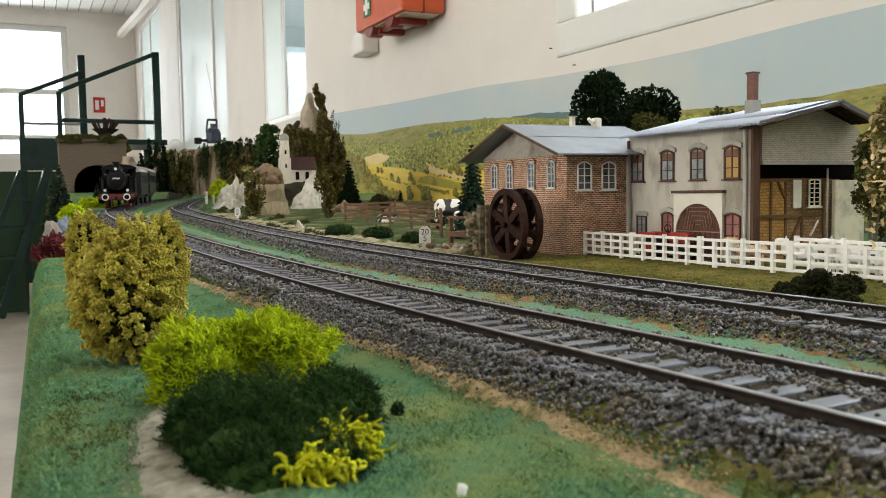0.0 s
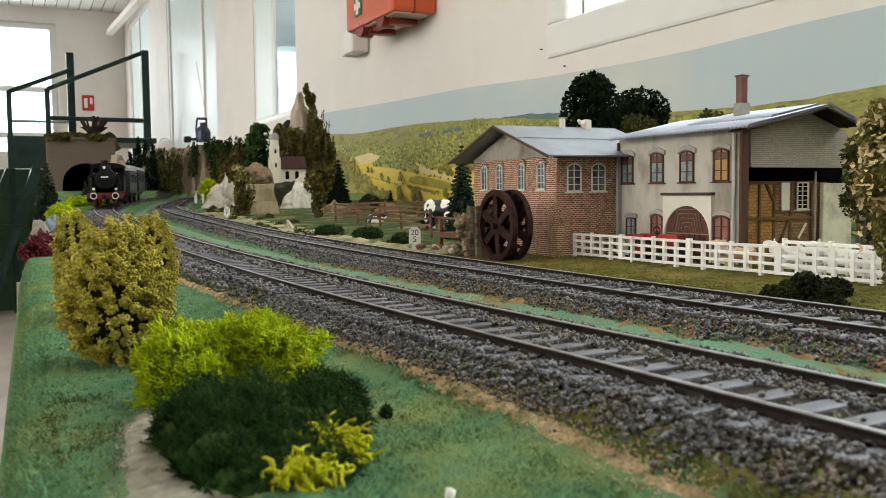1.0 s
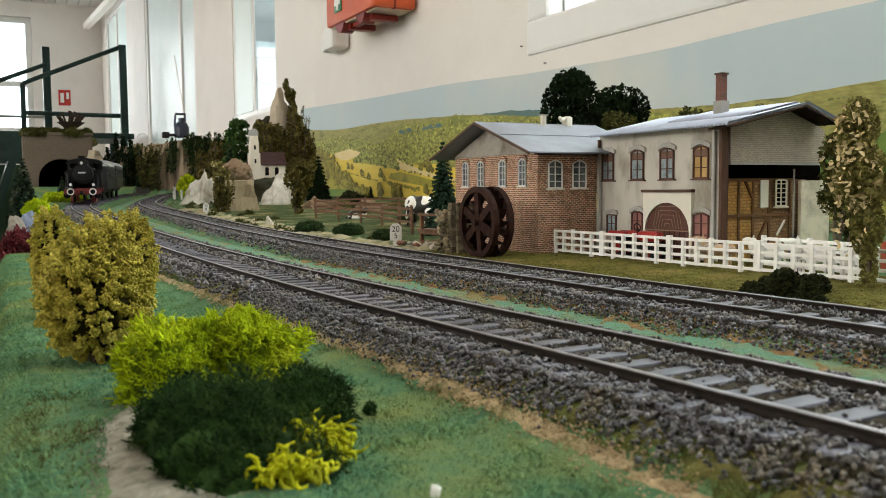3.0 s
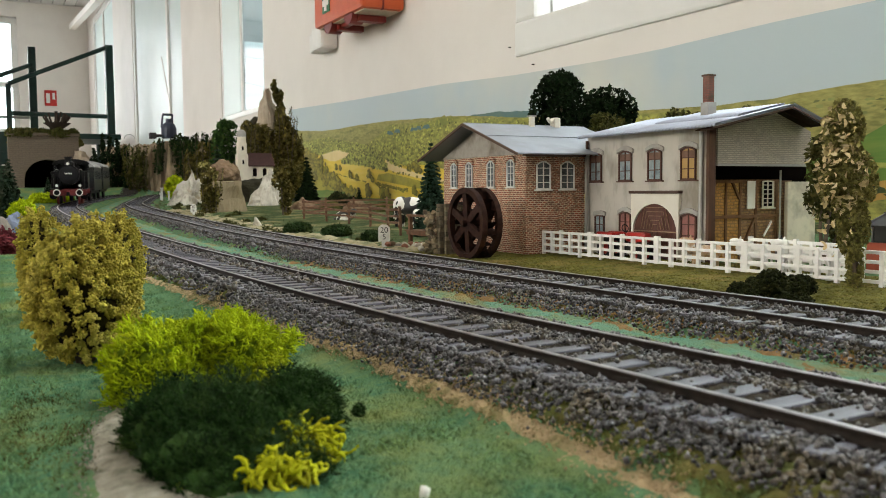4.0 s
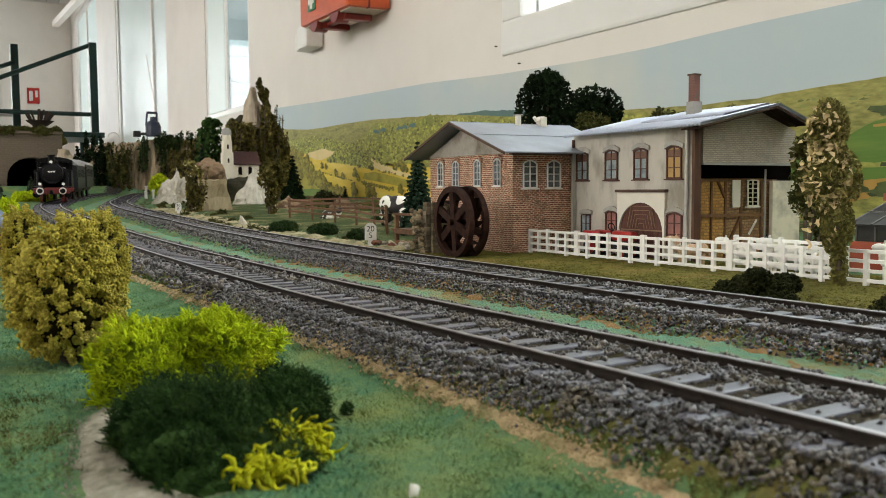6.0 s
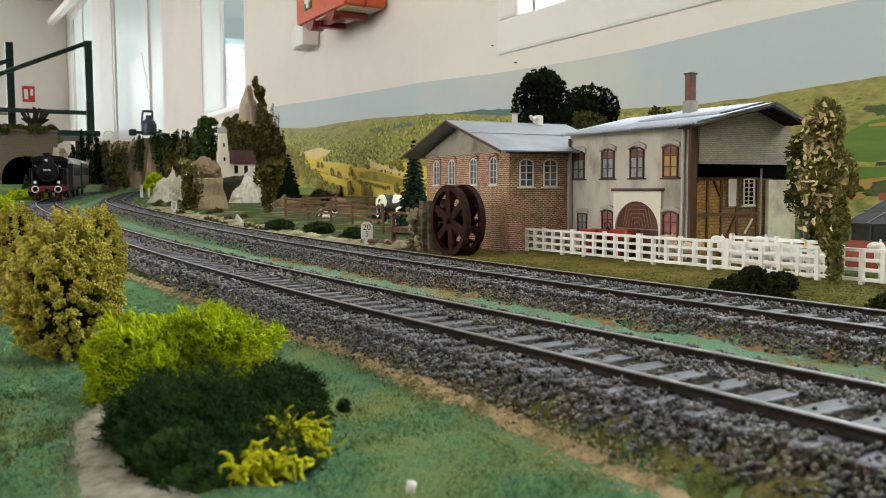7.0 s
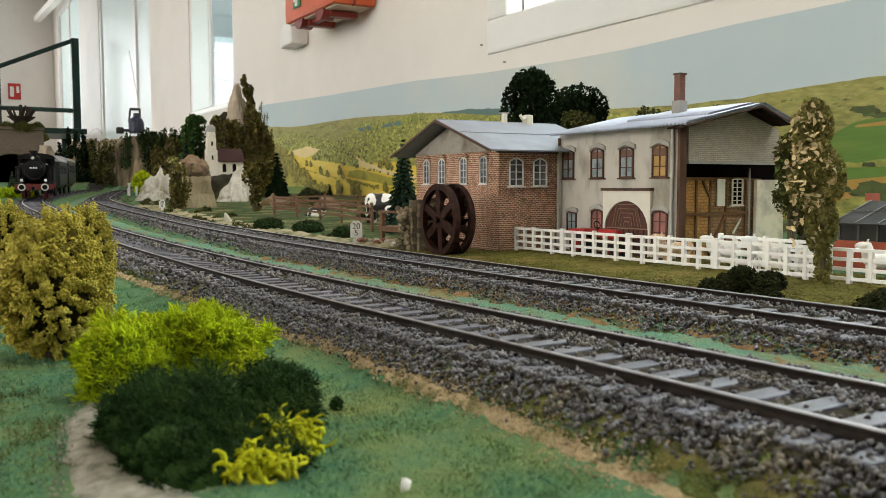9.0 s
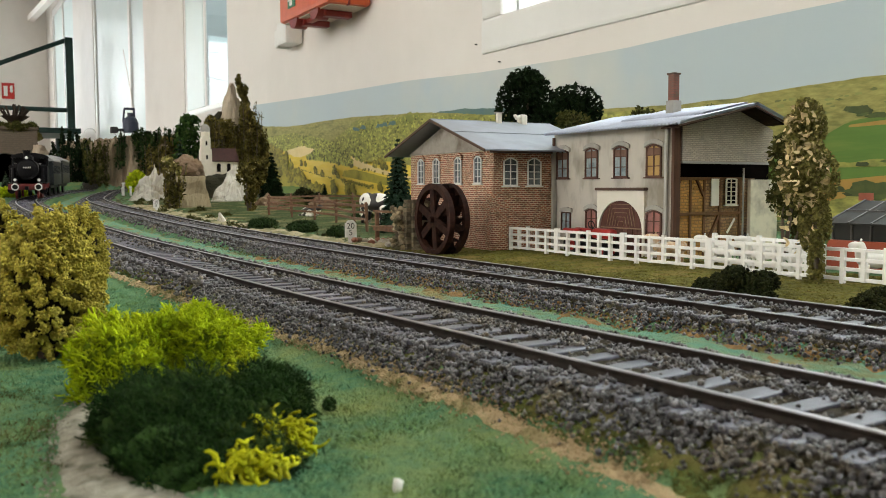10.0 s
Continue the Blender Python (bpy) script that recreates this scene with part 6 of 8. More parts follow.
def boulder(name, c, r, material, label, seed, sub=3, rough=0.25, flatten=0.0):
    bm = bmesh.new()
    bmesh.ops.create_icosphere(bm, subdivisions=sub, radius=1.0)
    for q in bm.verts:
        p = q.co * 1.6 + Vector((seed, 0, 0))
        k = 1 + rough * noise.noise(p) + rough * 0.6 * noise.noise(p * 2.3) + rough * 0.25 * noise.noise(p * 6)
        q.co = Vector((q.co.x * k * r[0], q.co.y * k * r[1], q.co.z * k * r[2])) + Vector(c)
    ob = part(name, bm, material)
    return tagged(ob, label, "rock")


boulder("boulder", (0.0185, 0.55, 0.001), (0.0066, 0.006, 0.0105), ROCKB_M, "blue-grey boulder at the end of the lawn", 3.0)
boulder("boulder", (0.0115, 0.53, 0.000), (0.0050, 0.006, 0.0092), ROCKG_M, "grey-beige boulder beside the red lichen", 8.0)
flock_bush("lime_bush", [((0.0255, 0.60, 0.010), (0.0075, 0.007, 0.0075))], 500, 0.0012, LIME_M, "bright lime bush beside the fir tree", seed=38, fibre=0.002, fn=2500)
for c, s in (((0.078, 1.35, 0.0145), 0.011), ((0.093, 1.35, 0.0150), 0.010), ((0.117, 1.36, 0.0125), 0.0075)):
    flock_bush("lime_bush", [(c, (s * 1.1, s, s * 0.72))], 300, 0.0018, LIME_M, "lime-yellow bush near the tunnel", seed=int(c[0] * 1000), fibre=0.003, fn=1200)


def fir(name, base, h, r, tiers, material, label, seed, group=""):
    """A model fir: a stem and tiers of drooping branches with needles."""
    q = np.random.default_rng(seed)
    b = Vector(base)
    t = thing(name, base, label, "fir tree", group)
    part("trunk", rod(b, b + Vector((0, 0, h)), r * 0.07, r * 0.015, 8), TWIG_M, t)
    at, d, s = [], [], []
    for i in range(tiers):
        k = i / (tiers - 1)
        z, rr_ = h * (0.10 + 0.88 * k), r * (1 - k) ** 0.85 + r * 0.05
        m = int(8 + 10 * (1 - k))
        for j in range(m):
            a = 2 * math.pi * (j + q.random()) / m
            reach = rr_ * q.uniform(0.8, 1.1)
            for u in np.linspace(0.10, 1, max(4, int(reach / r * 14))):
                p = (b.x + math.cos(a) * reach * u, b.y + math.sin(a) * reach * u, b.z + z - reach * u * 0.45 + q.normal() * r * 0.012)
                for w in (-1, 1):
                    at.append(p)
                    d.append((math.cos(a + w * 0.9), math.sin(a + w * 0.9), q.uniform(-0.2, 0.5)))
                    s.append(r * 0.28 * q.uniform(0.7, 1.2) * (0.5 + 0.5 * (1 - k)))
    v, f = scatter((BLADE[0] * np.array([5.0, 1, 1]), BLADE[1]), np.array(at), np.array(s), q, rot=aimed(np.array(d), q))
    # near-black cone paints the shade among the branches
    cone = bmesh.new()
    bmesh.ops.create_cone(cone, cap_ends=True, segments=14, radius1=r * 0.72, radius2=r * 0.04, depth=h * 0.84, matrix=Matrix.Translation((b.x, b.y, b.z + h * 0.50)))
    part("inner_foliage", cone, TREE_M, t)
    raw("crown", v, f, material, t)
    return t


fir("fir_tree", (0.0225, 0.75, 0.0), 0.049, 0.0115, 20, FIR_M, "dark green bristly model fir at the board edge", 41)
fir("fir_tree", (0.2395, 0.462, -0.0045), 0.055, 0.0098, 22, FIRB_M, "dark green model fir beside the mill", 42)
for i, (x, y, h) in enumerate(((0.1076, 1.60, 0.040), (0.190, 1.78, 0.046), (0.140, 1.72, 0.028))):
    fir("fir_tree", (x, y, 0.009), h, h * 0.24, 15, FIR_M, "small dark fir beside the curve", 43 + i, "firs by the curve")

# ---- pasture between the track and the poster ----
PASTURE_M = mat("patchy_pasture", (0.066, 0.102, 0.036), (0.042, 0.058, 0.021), 160, 0.95, 0.001, 500, c=(0.27, 0.225, 0.11), cscale=34, spec=0.1)
strip("pasture", 0.345, 1.55, 0.006, lambda y: FAR(y) + 0.021, lambda y: FAR(y) * 0 + 0.594, 0.0012, PASTURE_M, "patchy green and sandy pasture", 60, 0.004, 30)


def pasture_xy(r, n):
    y = 0.35 + 0.75 * r.random(n) ** 1.3
    return FAR(y) + 0.021 + 0.20 * r.random(n), y


TRACKSIDE_M = mat("sandy_trackside", (0.46, 0.40, 0.27), (0.27, 0.235, 0.12), 140, 0.95, 0.0006, 900, c=(0.06, 0.09, 0.028), cscale=55, spec=0.05)
strip("sand_track", 0.36, 0.95, 0.003, lambda y: FAR(y) + 0.024, lambda y: FAR(y) + 0.060, 0.0009, TRACKSIDE_M, "patchy pale sand between the track and the pasture", 24, 0.004, 60, 0.0022, 90)
fibres(9000, pasture_xy, 0.0016, OLIVE_M, "grass", "olive grass tufts on the pasture", 14, 0.9)
for i in range(26):
    y = 0.42 + 0.75 * random.random()
    x = float(FAR(y)[0]) + 0.028 + 0.05 * random.random()
    s_ = random.uniform(0.0015, 0.0035)
    flock_bush("grass_clump", [((x, y, float(ground_z(np.array([x]), np.array([y]))[0])), (s_ * 1.4, s_ * 1.4, s_))], 40, s_ * 0.3, OLIVE_M, "small olive clump on the pasture", "tuft", seed=200 + i, fibre=s_ * 0.8, fn=160, group="grass clumps")
FENCEW_M = mat("rusty_brown_fence_wood", (0.185, 0.092, 0.048), (0.10, 0.050, 0.028), 300, 0.8)


def pasture_fence(pts, label):
    t = thing("pasture_fence", (pts[0][0], pts[0][1], -0.0050), label, "fence", "pasture fences")
    lift = [float(RISE(p[1])[0]) for p in pts]
    for (x0, y0), (x1, y1), h0, h1 in zip(pts[:-1], pts[1:], lift[:-1], lift[1:]):
        for z in (0.0005, 0.0048, 0.0092):
            j = random.uniform(-0.0006, 0.0006)
            part("rail", bar((x0 - 0.0012, y0, z + j + h0), (x1 - 0.0012, y1, z - j + h1), 0.0011, 0.0015), FENCEW_M, t)
    for (x, y), h in zip(pts, lift):
        part("post", bar((x, y, -0.0060), (x + random.uniform(-0.0006, 0.0006), y, 0.0120 + h), 0.0015, 0.0015, 0.0003), FENCEW_M, t)
    return t


pasture_fence([(0.2465, 0.712), (0.2520, 0.672), (0.2555, 0.632), (0.2560, 0.592), (0.2520, 0.552), (0.2440, 0.515), (0.2300, 0.485)], "rusty brown plank fence round the cow pasture")
pasture_fence([(0.2465, 0.712), (0.275, 0.735), (0.305, 0.742), (0.335, 0.735), (0.36, 0.715)], "rusty brown plank fence behind the cows")

COW_M = bpy.data.materials.new("black_and_white_hide")
COW_M.use_nodes = True
nt = COW_M.node_tree
co = nt.nodes.new("ShaderNodeTexCoord")
no = nt.nodes.new("ShaderNodeTexNoise")
no.inputs["Scale"].default_value, no.inputs["Detail"].default_value = 150, 0.5
cr = nt.nodes.new("ShaderNodeValToRGB")
cr.color_ramp.interpolation = "CONSTANT"
cr.color_ramp.elements[0].color, cr.color_ramp.elements[1].color = (0.02, 0.018, 0.017, 1), (0.78, 0.76, 0.70, 1)
cr.color_ramp.elements[1].position = 0.5
nt.links.new(co.outputs["Object"], no.inputs["Vector"])
nt.links.new(no.outputs["Fac"], cr.inputs["Fac"])
nt.links.new(cr.outputs["Color"], nt.nodes["Principled BSDF"].inputs["Base Color"])
nt.nodes["Principled BSDF"].inputs["Roughness"].default_value = 0.5


def figure(name, c, turn, k, limbs, material, label, category, group=""):
    """A small cast figure in one mesh: ellipsoids and legs, joined."""
    bm = bmesh.new()
    for p, r in limbs["balls"]:
        bmesh.ops.create_icosphere(bm, subdivisions=2, radius=1.0, matrix=Matrix.LocRotScale(p, None, r))
    for a, b, r in limbs["rods"]:
        rod(a, b, r, r * 0.75, 7, bm)
    me = bpy.data.meshes.new(name)
    for fc in bm.faces:
        fc.smooth = True
    bm.to_mesh(me)
    bm.free()
    me.materials.append(material)
    ob = new(name, me)
    ob.matrix_basis = pose(*c, 0, 0, turn) @ Matrix.Scale(k, 4)
    return tagged(ob, label, category, group)


COW = {"balls": [((0, 0, 0.0125), (0.0140, 0.0055, 0.0060)), ((-0.008, 0, 0.0130), (0.0055, 0.0052, 0.0058)), ((0.0165, 0, 0.0165), (0.0042, 0.0026, 0.0028)), ((0.0125, 0, 0.0150), (0.0052, 0.0030, 0.0036)), ((0.0148, 0.0026, 0.0190), (0.0012, 0.0016, 0.0006)), ((0.0148, -0.0026, 0.0190), (0.0012, 0.0016, 0.0006))],
       "rods": [((x, y, 0.0100), (x, y, 0.0), 0.0014) for x in (-0.0095, 0.0085) for y in (-0.003, 0.003)] + [((-0.0138, 0, 0.0145), (-0.0145, 0, 0.005), 0.0005)]}
LYING = {"balls": [((0, 0, 0.0045), (0.0125, 0.0060, 0.0050)), ((0.0135, 0, 0.0088), (0.0040, 0.0025, 0.0026)), ((0.0100, 0, 0.0068), (0.0048, 0.0032, 0.0036)), ((0.004, -0.005, 0.0015), (0.006, 0.0018, 0.0015)), ((-0.006, -0.005, 0.0015), (0.006, 0.0018, 0.0015))],
         "rods": [((-0.0122, 0, 0.004), (-0.0135, 0.002, 0.001), 0.0006)]}
figure("cow", (0.2800, 0.572, -0.0045), 292, 1.2, COW, COW_M, "black and white model cow standing in the pasture", "cow", "cows")
figure("cow", (0.2720, 0.535, -0.0050), 20, 0.8, COW, COW_M, "black and white model cow beside the fence", "cow", "cows")
figure("cow", (0.2730, 0.684, -0.0026), 285, 0.9, LYING, COW_M, "black and white model cow lying on the grass", "cow", "cows")

# small shrubs and stones along the far side of the track
for i, (x, y, s) in enumerate(((0.1990, 0.513, 0.0078), (0.1960, 0.449, 0.0056), (0.1880, 0.556, 0.0080), (0.300, 0.64, 0.007))):
    flock_bush("low_shrub", [((x, y, -0.0035 + float(RISE(y)[0])), (s * 1.1, s * 1.2, s * 0.50))], 320, 0.0011, CLIFFIVY_M, "low dark olive-green shrub beside the pasture", seed=50 + i, fibre=0.002, fn=1600, group="low shrubs")
for i, (x, y0, y1) in enumerate(((0.1765, 0.141, 0.165), (0.1780, 0.101, 0.125))):
    flock_bush("dark_hedge", clumped((x, (y0 + y1) / 2, -0.0058), (0.0065, (y1 - y0) / 2, 0.0060), 26, 0.0026, 300 + i), 9000, 0.00042, HEDGE_M, "low dark green hedge beside the track", seed=60 + i, fibre=0.0006, fn=14000, group="hedges", shell=0.45, core=0.6)
WHITE_ROCK = mat("white_plaster_rock", (0.66, 0.62, 0.54), (0.50, 0.46, 0.38), 90, 0.9, 0.0022, 160, c=(0.36, 0.31, 0.22), cscale=60)
PALE_ROCK = mat("pale_limestone", (0.36, 0.285, 0.175), (0.28, 0.22, 0.135), 90, 0.9, 0.001, 240, c=(0.30, 0.225, 0.13), cscale=45, stretch=(1, 1, 0.4))
BROWN_ROCK = mat("brown_rock", (0.25, 0.165, 0.10), (0.16, 0.105, 0.065), 80, 0.9, 0.0015, 200)
for i in range(56):
    boulder("rubble_stone", (0.1745 + 0.0045 * random.random(), 0.3385 + 0.006 * random.random(), -0.0055 + 0.0185 * (i / 56)), (0.0010 + 0.0007 * random.random(), 0.0014, 0.0011), (PALE_ROCK, PIER_M, PIER_M)[i % 3], "rough stone of the rubble wall beside the pier", i * 2.3, 2, 0.5)
REDSTONE_M = mat("reddish_rubble", (0.30, 0.12, 0.07), (0.20, 0.085, 0.055), 300, 0.9)
for i in range(26):
    boulder("rubble_stone", (0.178 + 0.016 * random.random(), 0.352 + 0.046 * random.random(), -0.0052 + 0.001 * random.random()), (0.0014 + 0.0006 * random.random(), 0.0017, 0.0013), (WHITE_ROCK, REDSTONE_M, WHITE_ROCK, BROWN_ROCK)[i % 4], "loose rubble stone beside the stone pier", i * 1.7, 2)
# little timber footbridge next to the pier
br = thing("footbridge", (0.203, 0.387, -0.0060), "small rusty brown timber footbridge beside the mill", "footbridge")
for x in (0.196, 0.210):
    for y in (0.372, 0.402):
        part("post", bar((x, y, -0.0065), (x, y, 0.0095), 0.0018, 0.0018), FENCEW_M, br)
    part("rail", bar((x, 0.369, 0.0095), (x, 0.405, 0.0095), 0.0016, 0.0012), FENCEW_M, br)
    part("beam", bar((x, 0.369, 0.0005), (x, 0.405, 0.0005), 0.0016, 0.0018), FENCEW_M, br)
for i in range(8):
    part("plank", box(0.194, 0.212, 0.370 + 0.0044 * i, 0.3738 + 0.0044 * i, 0.0014, 0.0022), FENCEW_M, br)

# speed boards with black figures
BOARD_M = mat("white_speed_board", (0.80, 0.79, 0.75), None, 200, 0.5)
BLACK_M = mat("black_lettering", (0.012, 0.012, 0.012), None, 100, 0.6)


def letters(text, size, m, parent, material=None, name="lettering"):
    c = bpy.data.curves.new("tmp", "FONT")
    c.body, c.size, c.extrude, c.align_x, c.align_y = text, size, size * 0.03, "CENTER", "CENTER"
    o = bpy.data.objects.new("tmp", c)
    scene.collection.objects.link(o)
    bpy.context.view_layer.update()
    me = bpy.data.meshes.new_from_object(o)
    bpy.data.objects.remove(o)
    me.transform(Matrix.Translation(-OFF[parent]) @ m)
    me.materials.clear()
    me.materials.append(material or BLACK_M)
    ob = new(name, me)
    ob.parent = parent
    OFF[ob] = OFF[parent]
    return ob


def speed_board(c, k, lines):
    x, y, z = c
    t = thing("speed_board", c, "white speed board with black figures " + " and ".join(lines), "sign", "speed boards")
    a = radians(-24)
    m = Matrix.Translation((x, y, z)) @ Matrix.Rotation(a, 4, "Z") @ Matrix.Scale(k, 4)
    bm = prism([(-0.0032, 0.0030), (0.0032, 0.0030), (0.0032, 0.0104), (0.0015, 0.0122), (-0.0015, 0.0122), (-0.0032, 0.0104)], "y", -0.0003, 0.0003)
    bm.transform(m)
    part("board", bm, BOARD_M, t)
    bm = box(-0.0014, 0.0014, 0.0002, 0.0010, -0.0002, 0.0034)
    bm.transform(m)
    part("post", bm, BOARD_M, t)
    for s, h in zip(lines, (0.0091, 0.0055)):
        letters(s, 0.0044, m @ Matrix.Translation((0, -0.0004, h)) @ Matrix.Rotation(math.pi / 2, 4, "X"), t)
    return t


speed_board((0.1812, 0.402, -0.0062), 0.93, ("20", "5"))
speed_board((0.1815, 0.840, 0.0004), 0.86, ("20", "8"))
for x, y, h in ((0.2610, 1.44, 0.012), (0.2660, 1.46, 0.020), (0.2750, 1.45, 0.014)):
    stake = thing("track_stake", (x, y, 0.008), "short pale wooden stake beside the curve", "stake", "stakes by the curve")
    part("post", bar((x, y, 0.006), (x, y, 0.008 + h), 0.003, 0.003, 0.0006), BOARD_M, stake)
    part("cap", box(x - 0.0022, x + 0.0022, y - 0.0022, y + 0.0022, 0.008 + h, 0.010 + h, 0.0004), BOARD_M, stake)

# ---- trees near the barn ----


def leafy_tree(name, base, blobs, n, leaf, material, label, seed, trunk=0.001, extra=None):
    """Stem and limbs, with leaves in uneven clumps that leave gaps."""
    r = np.random.default_rng(seed)
    t = thing(name, base, label, "tree")
    twigs(base, blobs, trunk, TWIG_M, t, r)
    tot = sum(b[1][0] * b[1][2] for b in blobs)
    sets, sets2 = [], []
    for c, rad in blobs:
        k = int(n * rad[0] * rad[2] / tot)
        at, out = ball_points(k, c, rad, r, 0.75, -1)
        keep = np.array([noise.noise(tuple(p / (leaf * 5))) for p in at]) > -0.22
        sets.append(scatter(LEAF, at[keep], leaf * r.uniform(0.6, 1.3, keep.sum()), r))
        if extra:
            at, out = ball_points(int(k * extra[1]), c, np.array(rad) * 1.03, r, 0.2, -1)
            sets2.append(scatter(ROUND_LEAF, at, np.array([0.55, 1.0, 1.0]) * extra[2] * 0.62 * r.uniform(0.6, 1.3, (len(at), 1)), r))
    v, f = join(*sets)
    raw("crown", v, f, material, t)
    if extra:
        v, f = join(*sets2)
        raw("dried_foliage", v, f, extra[0], t, "large pale dried leaves")
    return t


dried = leafy_tree("dried_tree", (0.2105, 0.1556, -0.0060), [((0.2105, 0.1558, 0.0000), (0.0020, 0.0024, 0.0068)), ((0.2105, 0.1566, 0.0115), (0.0038, 0.0046, 0.0090)), ((0.2108, 0.1590, 0.0240), (0.0064, 0.0084, 0.0100)), ((0.2110, 0.1606, 0.0372), (0.0048, 0.0058, 0.0095))],
           17000, 0.00062, BIRCH_M, "slender olive tree of dried twigs with cream leaves", 71, 0.0008)
# large pale dried leaves on the tree's sunny side
r = np.random.default_rng(170)
at = np.concatenate([ball_points(k, c, e, r, 0.25, -1)[0] for k, c, e in ((170, (0.2082, 0.1592, 0.0250), (0.0058, 0.0072, 0.0095)), (150, (0.2088, 0.1604, 0.0365), (0.0050, 0.0052, 0.0085)), (20, (0.2090, 0.1600, 0.0100), (0.0042, 0.0048, 0.0070)))])
v, f = scatter(ROUND_LEAF, at, np.array([0.6, 1.0, 1.0]) * 0.00105 * r.uniform(0.6, 1.35, (len(at), 1)), r)
raw("dried_foliage", v, f, DRY_M, dried, "large pale dried leaves")
leafy_tree("ivy_tree", (0.2650, 0.2090, -0.0050), [((0.2660, 0.2100, 0.0210), (0.0065, 0.0070, 0.0110)), ((0.2670, 0.2110, 0.0335), (0.0060, 0.0065, 0.0080)), ((0.2740, 0.2080, 0.0060), (0.0055, 0.006, 0.0090))],
           3600, 0.0010, OLIVE_M, "bushy olive-green tree at the barn's end", 72, 0.0009, (DRY_M, 0.008, 0.0022))
leafy_tree("dark_tree", (0.42, 0.560, -0.0040), [((0.4200, 0.582, 0.085), (0.024, 0.028, 0.030)), ((0.4150, 0.576, 0.103), (0.016, 0.017, 0.014)), ((0.4200, 0.560, 0.062), (0.024, 0.022, 0.022))], 9000, 0.0022, TREE_M,
           "large dark green broadleaf tree behind the mill", 73, 0.003)
leafy_tree("dark_tree", (0.42, 0.515, -0.0040), [((0.4200, 0.521, 0.079), (0.022, 0.022, 0.020)), ((0.4200, 0.518, 0.055), (0.022, 0.020, 0.022))], 6000, 0.0022, TREE_M,
           "dark green broadleaf tree behind the barn", 74, 0.003)
for i, (y, z) in enumerate(((0.497, 0.082), (0.42, 0.078), (0.36, 0.074))):
    leafy_tree("shrub", (0.40, y, -0.004), [((0.40, y, z - 0.016), (0.012, 0.016, 0.010)), ((0.40, y + 0.008, z - 0.012), (0.008, 0.008, 0.008))], 900, 0.0017, OLIVE_M, "sparse olive shrub behind the barn roof", 80 + i, 0.0008)

# ---- things in the yard ----
TRAC_M = mat("glossy_red_toy_paint", (0.38, 0.020, 0.014), (0.33, 0.016, 0.012), 100, 0.3)
tr = thing("toy_tractor", (0.2270, 0.270, -0.0062), "small glossy red model tractor in the yard", "tractor")
part("hood", box(0.2250, 0.2290, 0.2572, 0.2690, 0.0012, 0.0054, 0.0016), TRAC_M, tr)
part("chassis", box(0.2255, 0.2285, 0.2575, 0.2840, -0.0020, 0.0008, 0.0004), BLACK_M, tr)
part("seat", box(0.2255, 0.2285, 0.2745, 0.2775, 0.0015, 0.0035, 0.0005), BLACK_M, tr)
for x in (0.2240, 0.2300):
    part("mudguard", box(x - 0.0010, x + 0.0010, 0.2740, 0.2845, 0.0030, 0.0050, 0.0008), TRAC_M, tr)
    for y, r in ((0.2790, 0.0048), (0.2605, 0.0029)):
        w = part("wheel", rod((x - 0.0009, y, -0.0062 + r), (x + 0.0009, y, -0.0062 + r), r, seg=18), BLACK_M, tr)
        part("rim", rod((x - 0.00105, y, -0.0062 + r), (x + 0.00105, y, -0.0062 + r), r * 0.55, seg=14), TRAC_M, w)
part("steering_column", rod((0.227, 0.2690, 0.003), (0.227, 0.2708, 0.0064), 0.0003, seg=6), BLACK_M, tr)
bm = bmesh.new()
for i in range(12):
    p, q = ((0.227 + 0.0016 * math.cos(a), 0.2709 + 0.0004 * math.sin(a), 0.0066 + 0.0014 * math.sin(a)) for a in (i * math.pi / 6, (i + 1) * math.pi / 6))
    rod(p, q, 0.00022, seg=5, bm=bm)
part("steering_wheel", bm, BLACK_M, tr)
WHITE_FIG = mat("white_cast_figure", (0.78, 0.76, 0.71), (0.70, 0.68, 0.62), 300, 0.5)
TAN_FIG = mat("tan_cast_figure", (0.45, 0.24, 0.09), (0.62, 0.50, 0.36), 200, 0.5, c=(0.70, 0.66, 0.58), cscale=160)
BLACK_FIG = mat("black_cast_figure", (0.018, 0.017, 0.016), None, 200, 0.5)
HORSE = {"balls": [((0, 0, 0.0125), (0.0105, 0.0038, 0.0045)), ((0.0105, 0, 0.0165), (0.0035, 0.0022, 0.0062)), ((0.0145, 0, 0.0205), (0.0045, 0.0018, 0.0021)), ((-0.0075, 0, 0.0130), (0.0045, 0.0038, 0.0046))],
         "rods": [((x, y, 0.0105), (x, y, 0.0), 0.0010) for x in (-0.0080, 0.0080) for y in (-0.0022, 0.0022)] + [((-0.0115, 0, 0.0135), (-0.0135, 0, 0.0050), 0.0008), ((0.0108, 0, 0.022), (0.0102, 0, 0.0238), 0.0006)]}
figure("horse", (0.2235, 0.224, -0.0060), 150, 0.50, HORSE, TAN_FIG, "tan and white model horse behind the fence", "horse", "horses")
figure("horse", (0.2275, 0.206, -0.0060), 100, 0.50, HORSE, WHITE_FIG, "white model horse behind the fence", "horse", "horses")
figure("horse", (0.2310, 0.198, -0.0060), 40, 0.52, HORSE, BLACK_FIG, "black model horse behind the fence", "horse", "horses")
figure("horse", (0.2260, 0.186, -0.0060), 160, 0.55, HORSE, WHITE_FIG, "white model horse near the dried tree", "horse", "horses")
